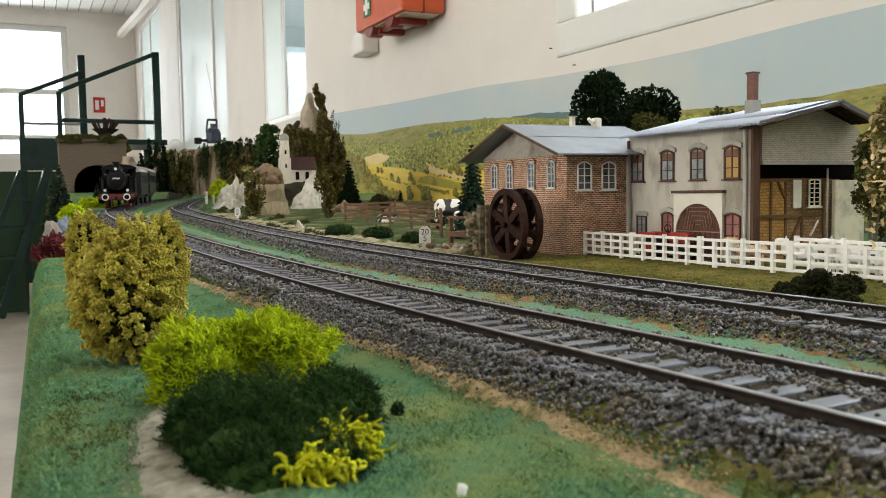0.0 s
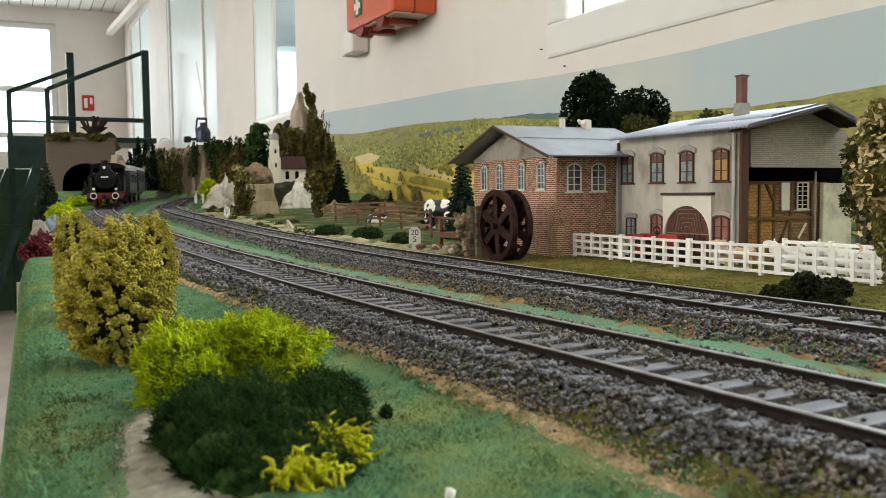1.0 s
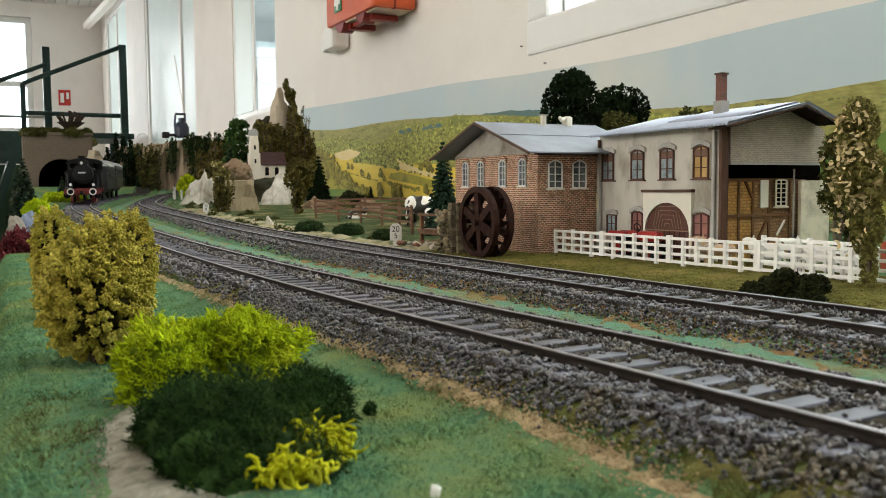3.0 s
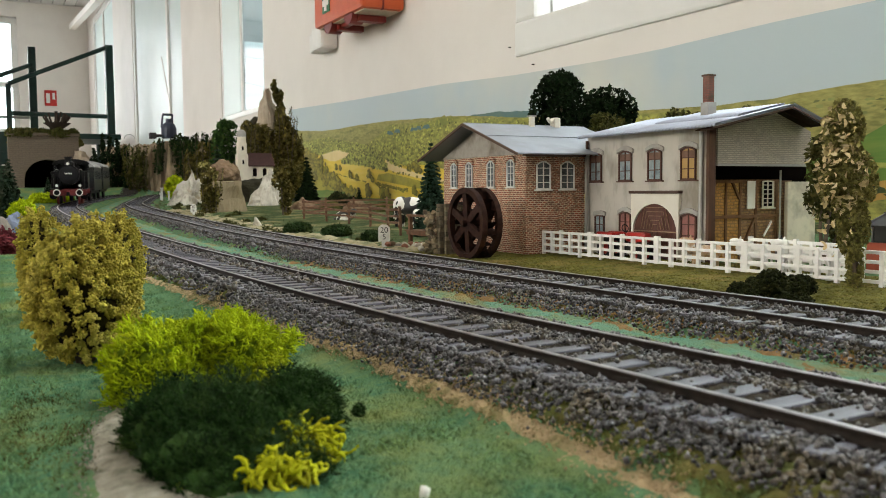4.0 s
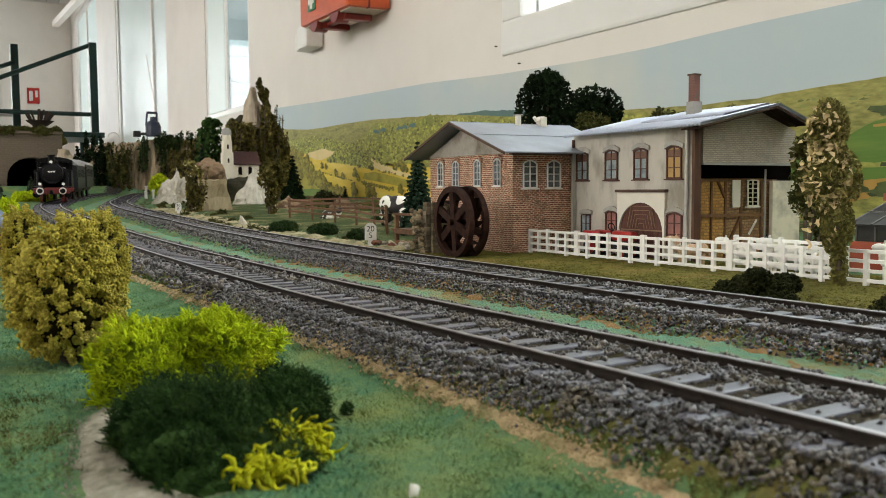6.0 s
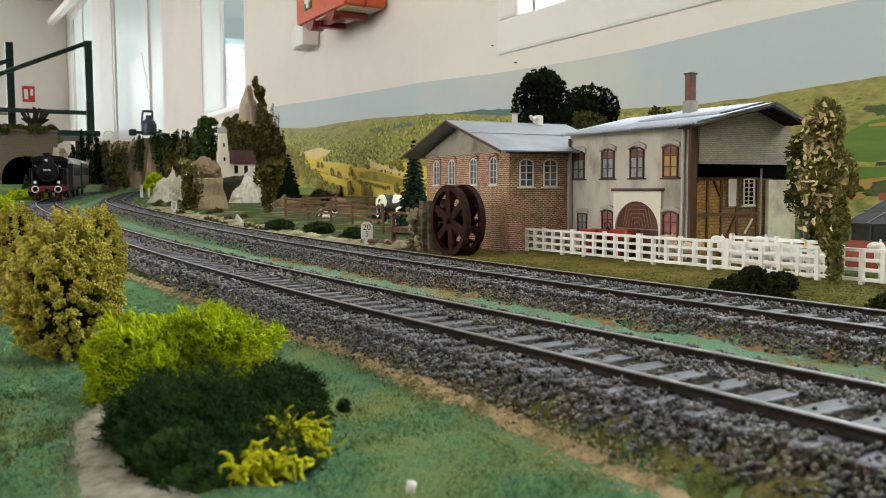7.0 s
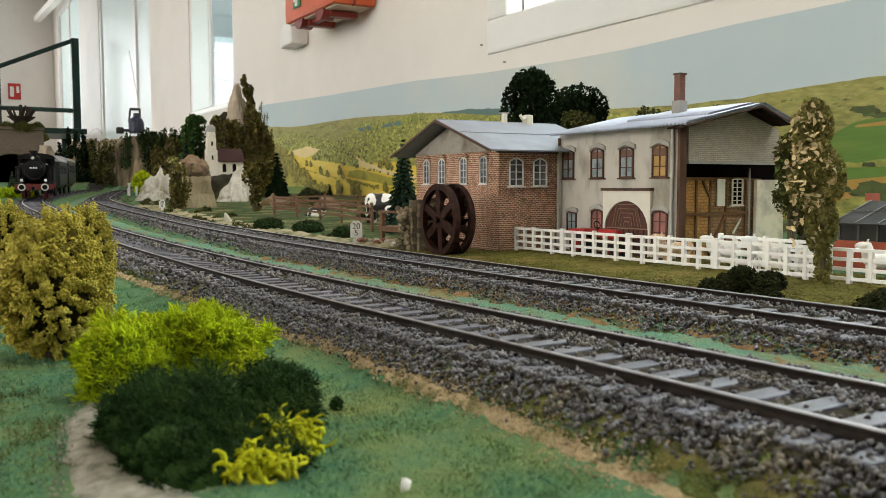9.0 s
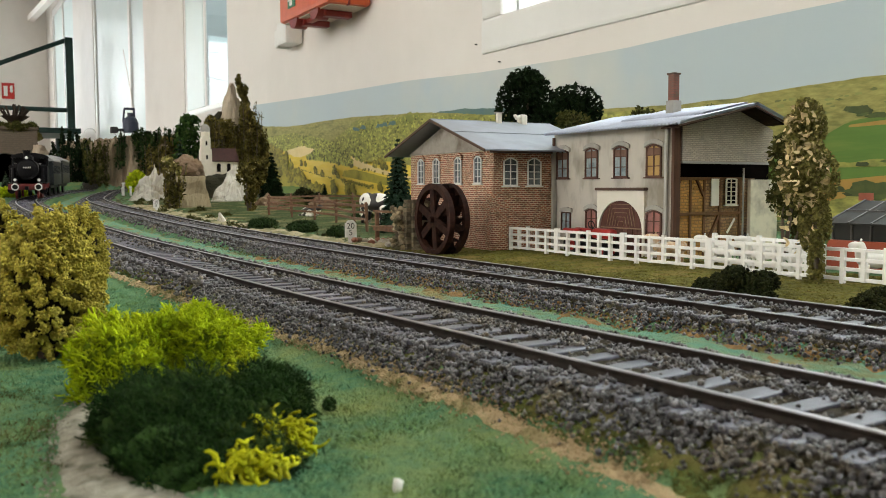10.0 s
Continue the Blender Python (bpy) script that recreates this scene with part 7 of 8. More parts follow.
figure("horse", (0.2240, 0.172, -0.0060), 20, 0.50, HORSE, WHITE_FIG, "white model horse beside the dried tree", "horse", "horses")
figure("horse", (0.2290, 0.150, -0.0060), 170, 0.55, HORSE, WHITE_FIG, "white model horse at the fence end", "horse", "horses")

# greenhouse on a red base behind the fence
GH_M = mat("grey_greenhouse_glass", (0.045, 0.045, 0.040), (0.03, 0.03, 0.027), 150, 0.7, spec=0.1)
GHB_M = mat("red_base", (0.38, 0.075, 0.03), (0.30, 0.06, 0.03), 200, 0.7)
GHF_M = mat("grey_metal_bar", (0.09, 0.085, 0.075), None, 200, 0.5)
gh = thing("greenhouse", (0.275, 0.165, -0.0060), "small grey glazed greenhouse on a red base", "greenhouse")
part("base", box(0.2600, 0.3000, 0.1230, 0.1880, -0.0065, 0.0038), GHB_M, gh)
part("wall", box(0.2610, 0.2990, 0.1240, 0.1870, 0.0039, 0.0093), GH_M, gh)
for xa, xb in ((0.2590, 0.2800), (0.3010, 0.2800)):
    part("roof", prism([(xa, 0.0090), (xb, 0.0162), (xb, 0.0168), (xa, 0.0096)], "y", 0.1225, 0.1885), GH_M, gh)
    for i in range(9):
        y = 0.1230 + 0.0081 * i
        part("glazing_bar", bar((xa, y, 0.0097), (xb, y, 0.0169), 0.0006, 0.0005), GHF_M, gh)
    part("purlin", bar(((xa + xb) / 2, 0.1225, 0.0134), ((xa + xb) / 2, 0.1885, 0.0134), 0.0006, 0.0006), GHF_M, gh)
for i in range(10):
    part("mullion", box(0.2604, 0.2610, 0.1240 + 0.0069 * i, 0.1246 + 0.0069 * i, 0.0039, 0.0093), GHF_M, gh)

# ---- rocks, church and the wooded cliff ----


def crag(name, c, r, material, label, seed, sub=4, rough=0.35, ribs=0.0, floor_z=None, taper=0.0, lean=0.0, top=None):
    """A rock mass with ledges and upright ribs, cut flat at its foot."""
    bm = bmesh.new()
    bmesh.ops.create_icosphere(bm, subdivisions=sub, radius=1.0)
    for q in bm.verts:
        p = q.co * 1.4 + Vector((seed, seed * 0.37, 0))
        k = 1 + rough * noise.noise(p) + rough * 0.55 * noise.noise(p * 2.6) + rough * 0.3 * noise.noise(p * 6.5)
        if ribs:
            k += ribs * noise.noise((q.co.x * 5 + seed, q.co.y * 5, q.co.z * 0.8))
        w = 1 - taper * max(0.0, q.co.z * 0.5 + 0.5)
        q.co = Vector((q.co.x * k * r[0] * w + lean * q.co.z * r[2], q.co.y * k * r[1] * w, q.co.z * k * r[2])) + Vector(c)
        if top is not None and q.co.z > top:
            q.co.z = top + (q.co.z - top) * 0.25 + 0.004 * noise.noise(q.co * 60)
        if floor_z is not None and q.co.z < floor_z:
            q.co.z = floor_z
    return tagged(part(name, bm, material), label, "rock")


def drape(name, base, spots, n, leaf, material, label, seed, category="climbing plant"):
    """Hanging plants: strings of small leaves that fall over a rock."""
    r = np.random.default_rng(seed)
    t = thing(name, base, label, category)
    at = []
    bm = bmesh.new()
    for x, y, z0, z1, w in spots:
        for k in range(n):
            px, py = x + r.normal(0, w), y - abs(r.normal(0, w * 0.5))
            top, end = z1 - abs(r.normal(0, (z1 - z0) * 0.25)), z0 + abs(r.normal(0, (z1 - z0) * 0.25))
            if top <= end:
                continue
            zz = np.arange(end, top, leaf * 0.9)
            px2 = px + np.cumsum(r.normal(0, leaf * 0.25, len(zz)))
            py2 = py + np.cumsum(r.normal(0, leaf * 0.2, len(zz)))
            at.append(np.stack([px2, py2, zz], 1))
            if len(zz) > 2 and k % 3 == 0:
                rod((px2[0], py2[0], zz[0]), (px2[-1], py2[-1], zz[-1]), leaf * 0.12, seg=5, bm=bm)
    tagged(part("stem", bm, TWIG_M, t), kind="stuff")
    at = np.concatenate(at)
    v, f = scatter(LEAF, at, leaf * r.uniform(0.5, 1.25, len(at)), r)
    raw("leaves", v, f, material, t)
    return t


MOSS_M = leafmat("brown_olive_moss", (0.125, 0.105, 0.025), (0.052, 0.048, 0.014), (0.21, 0.165, 0.045), 0.55)
FLANK_M = mat("dark_mossy_earth", (0.040, 0.036, 0.016), (0.022, 0.021, 0.010), 90, 0.95, 0.0015, 240)
SPIRE_M = mat("pale_beige_rock", (0.50, 0.415, 0.315), (0.39, 0.32, 0.24), 90, 0.9, 0.001, 260)
CLIFF_M = mat("brown_grey_cliff", (0.40, 0.30, 0.205), (0.19, 0.14, 0.092), 70, 0.9, 0.0015, 220, c=(0.34, 0.275, 0.19), cscale=25, stretch=(1, 1, 0.35))
crag("white_crag", (0.236, 1.130, 0.013), (0.028, 0.022, 0.029), WHITE_ROCK, "broad jagged white plaster rock beside the track", 1.0, rough=0.55, ribs=0.06, floor_z=-0.004, taper=0.62, lean=0.30)
crag("white_crag", (0.257, 1.13, 0.018), (0.014, 0.013, 0.024), WHITE_ROCK, "slim upright white plaster rock overgrown with a vine", 3.0, rough=0.4, floor_z=-0.004, taper=0.6)
crag("white_stone", (0.1880, 0.650, -0.0030), (0.0052, 0.0042, 0.0068), WHITE_ROCK, "small pointed white stone beside the track", 2.0, 3, rough=0.2, floor_z=-0.0065, taper=0.8, lean=-0.25)
crag("white_crag", (0.3065, 1.02, 0.012), (0.027, 0.018, 0.034), WHITE_ROCK, "pointed white plaster rock below the church", 6.0, rough=0.45, ribs=0.05, floor_z=-0.004, taper=0.80, lean=0.24)
bm = prism([(0.2066, -0.006), (0.2418, -0.006), (0.2366, 0.0325), (0.2105, 0.0318)], "y", 0.870, 0.915)
bmesh.ops.subdivide_edges(bm, edges=bm.edges[:], cuts=6, use_grid_fill=True)
for q in bm.verts:
    q.co += Vector((noise.noise(q.co * 90), noise.noise(q.co * 90 + Vector((5, 0, 0))), noise.noise(q.co * 90 + Vector((0, 9, 0))))) * 0.0032
tagged(part("limestone_block", bm, PALE_ROCK), "pale square-cut limestone block below the church", "rock")
crag("brown_rock", (0.2765, 1.09, 0.046), (0.018, 0.016, 0.013), BROWN_ROCK, "rounded brown rock below the church", 9.0, rough=0.2)
crag("brown_rock", (0.290, 1.15, 0.032), (0.020, 0.025, 0.032), BROWN_ROCK, "brown rock under the church", 12.0, rough=0.25, floor_z=-0.004)
crag("church_mound", (0.350, 1.22, 0.006), (0.055, 0.060, 0.040), FLANK_M, "dark mossy mound that carries the church", 15.0, rough=0.12, floor_z=-0.006)
crag("rock_spire", (0.3960, 1.300, 0.106), (0.0235, 0.020, 0.070), SPIRE_M, "pale beige rock spire behind the church", 18.0, rough=0.26, floor_z=0.02, taper=0.48)
crag("mountain", (0.398, 1.335, 0.040), (0.046, 0.036, 0.085), FLANK_M, "dark mountain flank overgrown with plants", 21.0, rough=0.25, floor_z=-0.006)

CH_M = mat("white_church_wall", (0.72, 0.66, 0.54), (0.65, 0.59, 0.48), 200, 0.85)
CHR_M = mat("dark_red_brown_tile", (0.060, 0.024, 0.021), (0.042, 0.018, 0.016), 300, 0.8)
church = thing("church", (0.345, 1.20, 0.040), "small white church with a domed tower and dark red roof", "church")
tower = part("tower", box(0.3205, 0.3345, 1.194, 1.208, 0.036, 0.0740), CH_M, church)
part("upper_tower", box(0.3218, 0.3332, 1.1953, 1.2067, 0.0741, 0.0905), CH_M, church)
part("belfry", prism([(0.3278 + 0.0062 * math.cos(math.pi / 4 * i + 0.39), 1.201 + 0.0062 * math.sin(math.pi / 4 * i + 0.39)) for i in range(8)], "z", 0.0905, 0.1010), CH_M, church)
bm = bmesh.new()
bmesh.ops.create_uvsphere(bm, u_segments=14, v_segments=8, radius=1, matrix=Matrix.LocRotScale((0.3278, 1.201, 0.1010), None, (0.0066, 0.0066, 0.0075)))
part("dome", bm, STONE_GREY, church, "grey onion dome", smooth=True)
part("nave", box(0.3347, 0.3705, 1.196, 1.222, 0.036, 0.0590), CH_M, church)
part("gable", prism([(1.196, 0.0590), (1.222, 0.0590), (1.209, 0.0745)], "x", 0.3347, 0.3365), CH_M, church)
for e in (1.1935, 1.2245):
    part("roof", prism([(e, 0.0572), (1.209, 0.0752), (1.209, 0.0764), (e, 0.0584)], "x", 0.3350, 0.3725), CHR_M, church)
for x in (0.3440, 0.3580):
    house_window(church, "y", 1.196, x, 0.0430, 0.0064, 0.0125, CH_M, DARK_M, -1, 0.0018, None, 1, 1)
for z, yf in ((0.060, 1.194), (0.079, 1.1953)):
    house_window(church, "y", yf, 0.3275, z, 0.0030, 0.0065, CH_M, DARK_M, -1, 0.0012, None, 1, 1)

leafy_tree("ivy_clad_tree", (0.347, 1.36, 0.0), [((0.348, 1.36, 0.108), (0.021, 0.020, 0.026)), ((0.342, 1.36, 0.078), (0.020, 0.020, 0.030)), ((0.352, 1.365, 0.055), (0.018, 0.02, 0.03))], 2600, 0.0042, IVY_M, "broad-leaved green plant on the cliff", 91, 0.002)
fir("fir_tree", (0.318, 1.30, 0.030), 0.062, 0.014, 10, FIR_M, "blue-green fir on the cliff", 92)
drape("hanging_moss", (0.405, 1.28, 0.03), [(0.362, 1.285, 0.06, 0.128, 0.006), (0.376, 1.28, 0.06, 0.124, 0.007), (0.390, 1.275, 0.05, 0.120, 0.008), (0.406, 1.270, 0.05, 0.150, 0.006), (0.416, 1.270, 0.045, 0.140, 0.006), (0.426, 1.272, 0.03, 0.115, 0.006), (0.434, 1.275, 0.005, 0.090, 0.005)], 46, 0.0036, MOSS_M, "olive hanging plants over the mountain", 93)
leafy_tree("dried_fern", (0.430, 1.272, -0.004), [((0.4000, 1.28, 0.180), (0.0034, 0.004, 0.0100)), ((0.4040, 1.28, 0.163), (0.0052, 0.005, 0.0140)), ((0.4105, 1.28, 0.140), (0.0070, 0.006, 0.0180)), ((0.4180, 1.278, 0.112), (0.0095, 0.008, 0.0200)), ((0.4275, 1.275, 0.080), (0.0105, 0.009, 0.0240)), ((0.4320, 1.272, 0.042), (0.0095, 0.009, 0.0280)), ((0.4110, 1.28, 0.166), (0.0030, 0.003, 0.0100))],
           2600, 0.0036, MOSS_M, "tall olive dried fern against the mountain", 133, 0.0010)
drape("hanging_moss", (0.201, 0.862, 0.0), [(0.2005, 0.862, -0.001, 0.047, 0.0038), (0.2040, 0.860, -0.001, 0.030, 0.0030)], 30, 0.0025, MOSS_M, "brown climbing plant beside the limestone block", 94)
drape("hanging_moss", (0.322, 1.40, 0.0), [(0.322, 1.40, 0.02, 0.102, 0.009), (0.306, 1.42, 0.02, 0.090, 0.008)], 46, 0.0042, MOSS_M, "olive hanging plants before the cliff", 98)
leafy_tree("olive_shrub", (0.2505, 0.780, -0.003), [((0.2485, 0.78, 0.034), (0.0085, 0.010, 0.011)), ((0.2610, 0.785, 0.036), (0.0095, 0.011, 0.013)), ((0.2680, 0.785, 0.044), (0.0050, 0.006, 0.005)), ((0.2540, 0.78, 0.022), (0.0070, 0.007, 0.010)), ((0.2525, 0.78, 0.008), (0.0055, 0.006, 0.010))], 2700, 0.0021, MOSS_M, "tall olive shrub with pale flowers", 95, 0.0012, (DRY_M, 0.012, 0.0020))
leafy_tree("olive_shrub", (0.2015, 0.875, -0.001), [((0.2010, 0.875, 0.0475), (0.0062, 0.007, 0.0050)), ((0.2120, 0.890, 0.0400), (0.0055, 0.006, 0.0060))], 340, 0.0023, BIRCH_M, "dry shrub with reddish heads beside the limestone block", 96, 0.0008, (DRY_M, 0.06, 0.0032))
for i, (x, y, h) in enumerate(((0.379, 1.08, 0.071), (0.362, 1.02, 0.030), (0.345, 1.00, 0.034), (0.395, 1.00, 0.026), (0.41, 0.98, 0.03))):
    fir("dark_fir", (x, y, -0.005), h, h * 0.24, 16, TREE_M, "dark slender fir at the pasture's edge", 97 + i, "dark firs")
for i in range(5):
    crag("low_mound", (0.306 + 0.020 * i, 0.885 - 0.026 * i, 0.002), (0.012, 0.016, 0.0125 - 0.001 * i), OLIVE_M if i % 2 else BROWN_ROCK, "low mossy mound behind the pasture", 30.0 + i * 2, 3, floor_z=-0.006)
flock_bush("dark_bush", [((0.336, 0.86, 0.008), (0.013, 0.012, 0.0125)), ((0.352, 0.87, 0.006), (0.012, 0.012, 0.010))], 900, 0.0013, HEDGE_M, "dark green bush behind the pasture", seed=103, fibre=0.0022, fn=3000)
flock_bush("lime_bush", [((0.305, 1.55, 0.030), (0.0165, 0.015, 0.020))], 450, 0.0024, LIME_M, "bright green bush before the cliff", seed=102, fibre=0.004, fn=1500)

leafy_tree("mountain_scrub", (0.400, 1.32, 0.02), [((0.364, 1.300, 0.098), (0.012, 0.014, 0.032)), ((0.382, 1.292, 0.092), (0.020, 0.016, 0.034)), ((0.404, 1.292, 0.090), (0.020, 0.016, 0.040)), ((0.424, 1.295, 0.050), (0.016, 0.016, 0.045))], 6500, 0.0034, MOSS_M, "brown-olive scrub that covers the mountain", 130, 0.001)
leafy_tree("cliff_scrub", (0.39, 1.86, 0.0), [((x, 1.875, z), (0.022, 0.016, 0.034)) for x, z in ((0.455, 0.10), (0.43, 0.055), (0.405, 0.105), (0.380, 0.06), (0.378, 0.11))], 4200, 0.0042, CLIFFIVY_M, "dark green scrub that covers the cliff", 131, 0.001)

# the cliff along the wall, from the church to the tunnel
CLIFF = ((0.455, 1.93, 0.150), (0.425, 1.90, 0.147), (0.395, 1.92, 0.145), (0.365, 1.90, 0.142), (0.338, 1.92, 0.139), (0.312, 1.93, 0.136), (0.288, 1.98, 0.138), (0.262, 2.02, 0.135))
for i, (x, y, h) in enumerate(CLIFF):
    crag("cliff_rock", (x, y, h * 0.40), (0.024, 0.04, h * 0.60), CLIFF_M, "brown-grey upright rock of the cliff behind the curve", 40.0 + i * 3.1, 4, 0.20, 0.34, floor_z=-0.004, top=h * 0.86)
drape("hanging_moss", (0.42, 1.86, 0.02), [(0.44, 1.875, 0.05, 0.150, 0.009), (0.412, 1.87, 0.03, 0.150, 0.009), (0.385, 1.87, 0.04, 0.145, 0.006), (0.338, 1.87, 0.06, 0.135, 0.003)], 34, 0.0045, CLIFFIVY_M, "green hanging plants on the cliff", 110)
drape("hanging_moss", (0.33, 1.87, 0.02), [(0.302, 1.88, 0.02, 0.125, 0.007), (0.288, 1.89, 0.02, 0.120, 0.008), (0.272, 1.94, 0.03, 0.130, 0.006)], 24, 0.0045, OLIVE_M, "olive hanging plants on the cliff", 111)
drape("hanging_moss", (0.37, 1.80, 0.02), [(0.385, 1.855, 0.02, 0.09, 0.008), (0.40, 1.85, 0.02, 0.08, 0.012), (0.43, 1.80, 0.02, 0.12, 0.014)], 12, 0.0045, MOSS_M, "brown hanging plants at the cliff's foot", 112)
for i, (x, y, h) in enumerate(((0.238, 1.95, 0.135), (0.250, 1.93, 0.140), (0.264, 1.93, 0.125), (0.225, 1.99, 0.11), (0.278, 1.90, 0.105))):
    leafy_tree("dark_cypress", (x, y, 0.012), [((x, y, 0.015 + h * 0.28), (0.010, 0.012, h * 0.28)), ((x, y, 0.015 + h * 0.60), (0.008, 0.010, h * 0.25)), ((x, y, 0.015 + h * 0.86), (0.004, 0.005, h * 0.14))], 900, 0.0035, TREE_M, "dark slender cypress beside the tunnel", 120 + i, 0.001)

# tunnel mouth
PORTAL_M = brick_mat("grey_brown_ashlar", (0.165, 0.130, 0.098), (0.150, 0.118, 0.089), (0.135, 0.107, 0.082), 0.013, 0.0045, 0.0003, 0.9, (0.11, 0.09, 0.06))
px0, px1, ax0, ax1, zb, za, zt = 0.066, 0.207, 0.095, 0.193, 0.010, 0.0970, 0.148
portal = thing("tunnel_portal", (0.145, 2.10, zb), "grey-brown stone tunnel mouth under a mossy bank", "tunnel")
ac, ar = (ax0 + ax1) / 2, (ax1 - ax0) / 2
part("pier", box(px0, ax0 - 0.0002, 2.10, 2.16, zb, za), PORTAL_M, portal)
part("pier", box(ax1 + 0.0002, px1, 2.10, 2.16, zb, za), PORTAL_M, portal)
n = 16
bm = prism([(ac - ar * math.cos(math.pi * i / n), za - 0.046 + 0.046 * math.sin(math.pi * i / n)) for i in range(n + 1)] + [(ax1, zt), (ax0, zt)], "y", 2.10, 2.16)
bmesh.ops.triangulate(bm, faces=bm.faces[:])
part("arch_wall", bm, PORTAL_M, portal)
for a, b in ((px0, ax0), (ax1, px1)):
    part("spandrel", box(a, b, 2.1005, 2.16, za, zt), PORTAL_M, portal)
for i in range(n):
    t0, t1 = math.pi * i / n, math.pi * (i + 1) / n
    p = [(ac - (ar + k) * math.cos(t), za - 0.046 + (0.046 + k) * math.sin(t)) for t, k in ((t0 + 0.01, 0.0), (t1 - 0.01, 0.0), (t1 - 0.01, 0.009), (t0 + 0.01, 0.009))]
    part("voussoir", prism(p, "y", 2.0975, 2.1005), PORTAL_M, portal)
part("coping", box(px0 - 0.002, px1 + 0.002, 2.095, 2.165, zt, zt + 0.006, 0.001), PORTAL_M, portal)
# black walls that paint the tunnel's inner darkness
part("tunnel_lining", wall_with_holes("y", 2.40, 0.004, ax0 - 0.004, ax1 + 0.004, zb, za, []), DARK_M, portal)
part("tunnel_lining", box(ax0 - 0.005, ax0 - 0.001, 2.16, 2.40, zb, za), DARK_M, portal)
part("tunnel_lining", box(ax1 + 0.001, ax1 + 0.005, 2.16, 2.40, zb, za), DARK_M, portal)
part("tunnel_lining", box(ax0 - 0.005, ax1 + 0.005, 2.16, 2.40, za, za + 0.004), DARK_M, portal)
bank = crag("mossy_bank", (0.150, 2.22, 0.138), (0.080, 0.07, 0.022), VERGE_M, "olive mossy bank on top of the tunnel", 61.0, 4, 0.12)
tagged(bank, category="bank")
bm = prism([(0.199, 0.0), (0.196, 0.112), (0.211, 0.110), (0.2245, 0.0800), (0.2440, 0.0690), (0.2625, 0.0400), (0.266, 0.0)], "y", 2.02, 2.09)
bmesh.ops.triangulate(bm, faces=bm.faces[:])
bmesh.ops.subdivide_edges(bm, edges=bm.edges[:], cuts=5, use_grid_fill=True)
for q in bm.verts:
    q.co += Vector((noise.noise(q.co * 70), noise.noise(q.co * 70 + Vector((5, 0, 0))) * 1.6, noise.noise(q.co * 70 + Vector((0, 9, 0))))) * 0.006
tagged(part("pale_cliff", bm, SPIRE_M), "pale bare sloping rock face beside the tunnel", "rock")
fringe = [((px0 + 0.008 + 0.0155 * i, 2.115 + 0.01 * math.sin(i * 5.0), zt + 0.0050), (0.012, 0.022, 0.0105 + 0.002 * math.sin(i * 3.3))) for i in range(9)]
flock_bush("moss_cushion", fringe, 1600, 0.0028, OLIVE_M, "olive moss that grows over the tunnel's top", "moss", seed=140, fibre=0.005, fn=3500)
# a dish of dry twigs on the bank
DTWIG_M = mat("dark_brown_twig", (0.05, 0.032, 0.022), (0.03, 0.02, 0.014), 300, 0.9)
tw = thing("twig_bundle", (0.168, 2.15, 0.155), "bundle of dark dry twigs standing on the bank", "twigs")
rr = random.Random(9)
for i in range(14):
    a = rr.uniform(-1.1, 1.1)
    part("twig", rod((0.168 + rr.uniform(-0.006, 0.006), 2.15, 0.152), (0.168 + 0.036 * math.sin(a), 2.15 + rr.uniform(-0.01, 0.01), 0.160 + 0.034 * abs(math.cos(a)) + 0.012), 0.0034, 0.0022, 6), DTWIG_M, tw)

# sprayer bottle left on the cliff by the window
BOTTLE_M = mat("dark_blue_plastic", (0.022, 0.03, 0.055), (0.03, 0.04, 0.07), 60, 0.35)
sp = thing("spray_bottle", (0.372, 1.94, 0.140), "dark blue spray bottle on the cliff beside the window", "bottle")
bm = bmesh.new()
prof = ((0.0150, 0.138), (0.0160, 0.142), (0.0160, 0.160), (0.0125, 0.168), (0.0060, 0.173), (0.0060, 0.180))
for i in range(len(prof) - 1):
    rod((0.372, 1.94, prof[i][1]), (0.372, 1.94, prof[i + 1][1]), prof[i][0], prof[i + 1][0], 14, bm)
part("body", bm, BOTTLE_M, sp)
part("trigger_head", box(0.359, 0.381, 1.936, 1.944, 0.186, 0.191, 0.002), BOTTLE_M, sp)
for a, b in (((0.360, 1.94, 0.187), (0.357, 1.94, 0.160)), ((0.380, 1.94, 0.188), (0.379, 1.94, 0.168))):
    part("handle", bar(a, b, 0.004, 0.004, 0.001), BOTTLE_M, sp)
st2 = thing("white_stick", (0.384, 1.95, 0.15), "thin white stick leaning on the window frame", "stick")
part("shaft", rod((0.388, 1.955, 0.150), (0.364, 1.955, 0.314), 0.0012, 0.0008, 8), WHITE_PL, st2)
cm = thing("black_clamp", (0.340, 1.93, 0.140), "small black plastic clamp on the cliff top", "clamp")
part("jaw", box(0.330, 0.344, 1.925, 1.940, 0.136, 0.149, 0.002), BLACK_M, cm)
part("screw", rod((0.344, 1.932, 0.143), (0.356, 1.932, 0.143), 0.003, seg=10), BLACK_M, cm)

CUP_M = mat("dull_white_card", (0.62, 0.60, 0.55), (0.52, 0.50, 0.46), 60, 0.7)
ring = thing("wire_ring", (0.296, 1.96, 0.130), "thin pale wire loop standing on the cliff top", "wire")
bm = bmesh.new()
for k in range(14):
    p, q = ((0.294 + 0.011 * math.cos(a), 1.96, 0.136 + 0.010 * math.sin(a)) for a in (k * math.pi / 14, (k + 1) * math.pi / 14))
    rod(p, q, 0.0009, seg=6, bm=bm)
part("loop", bm, CUP_M, ring)

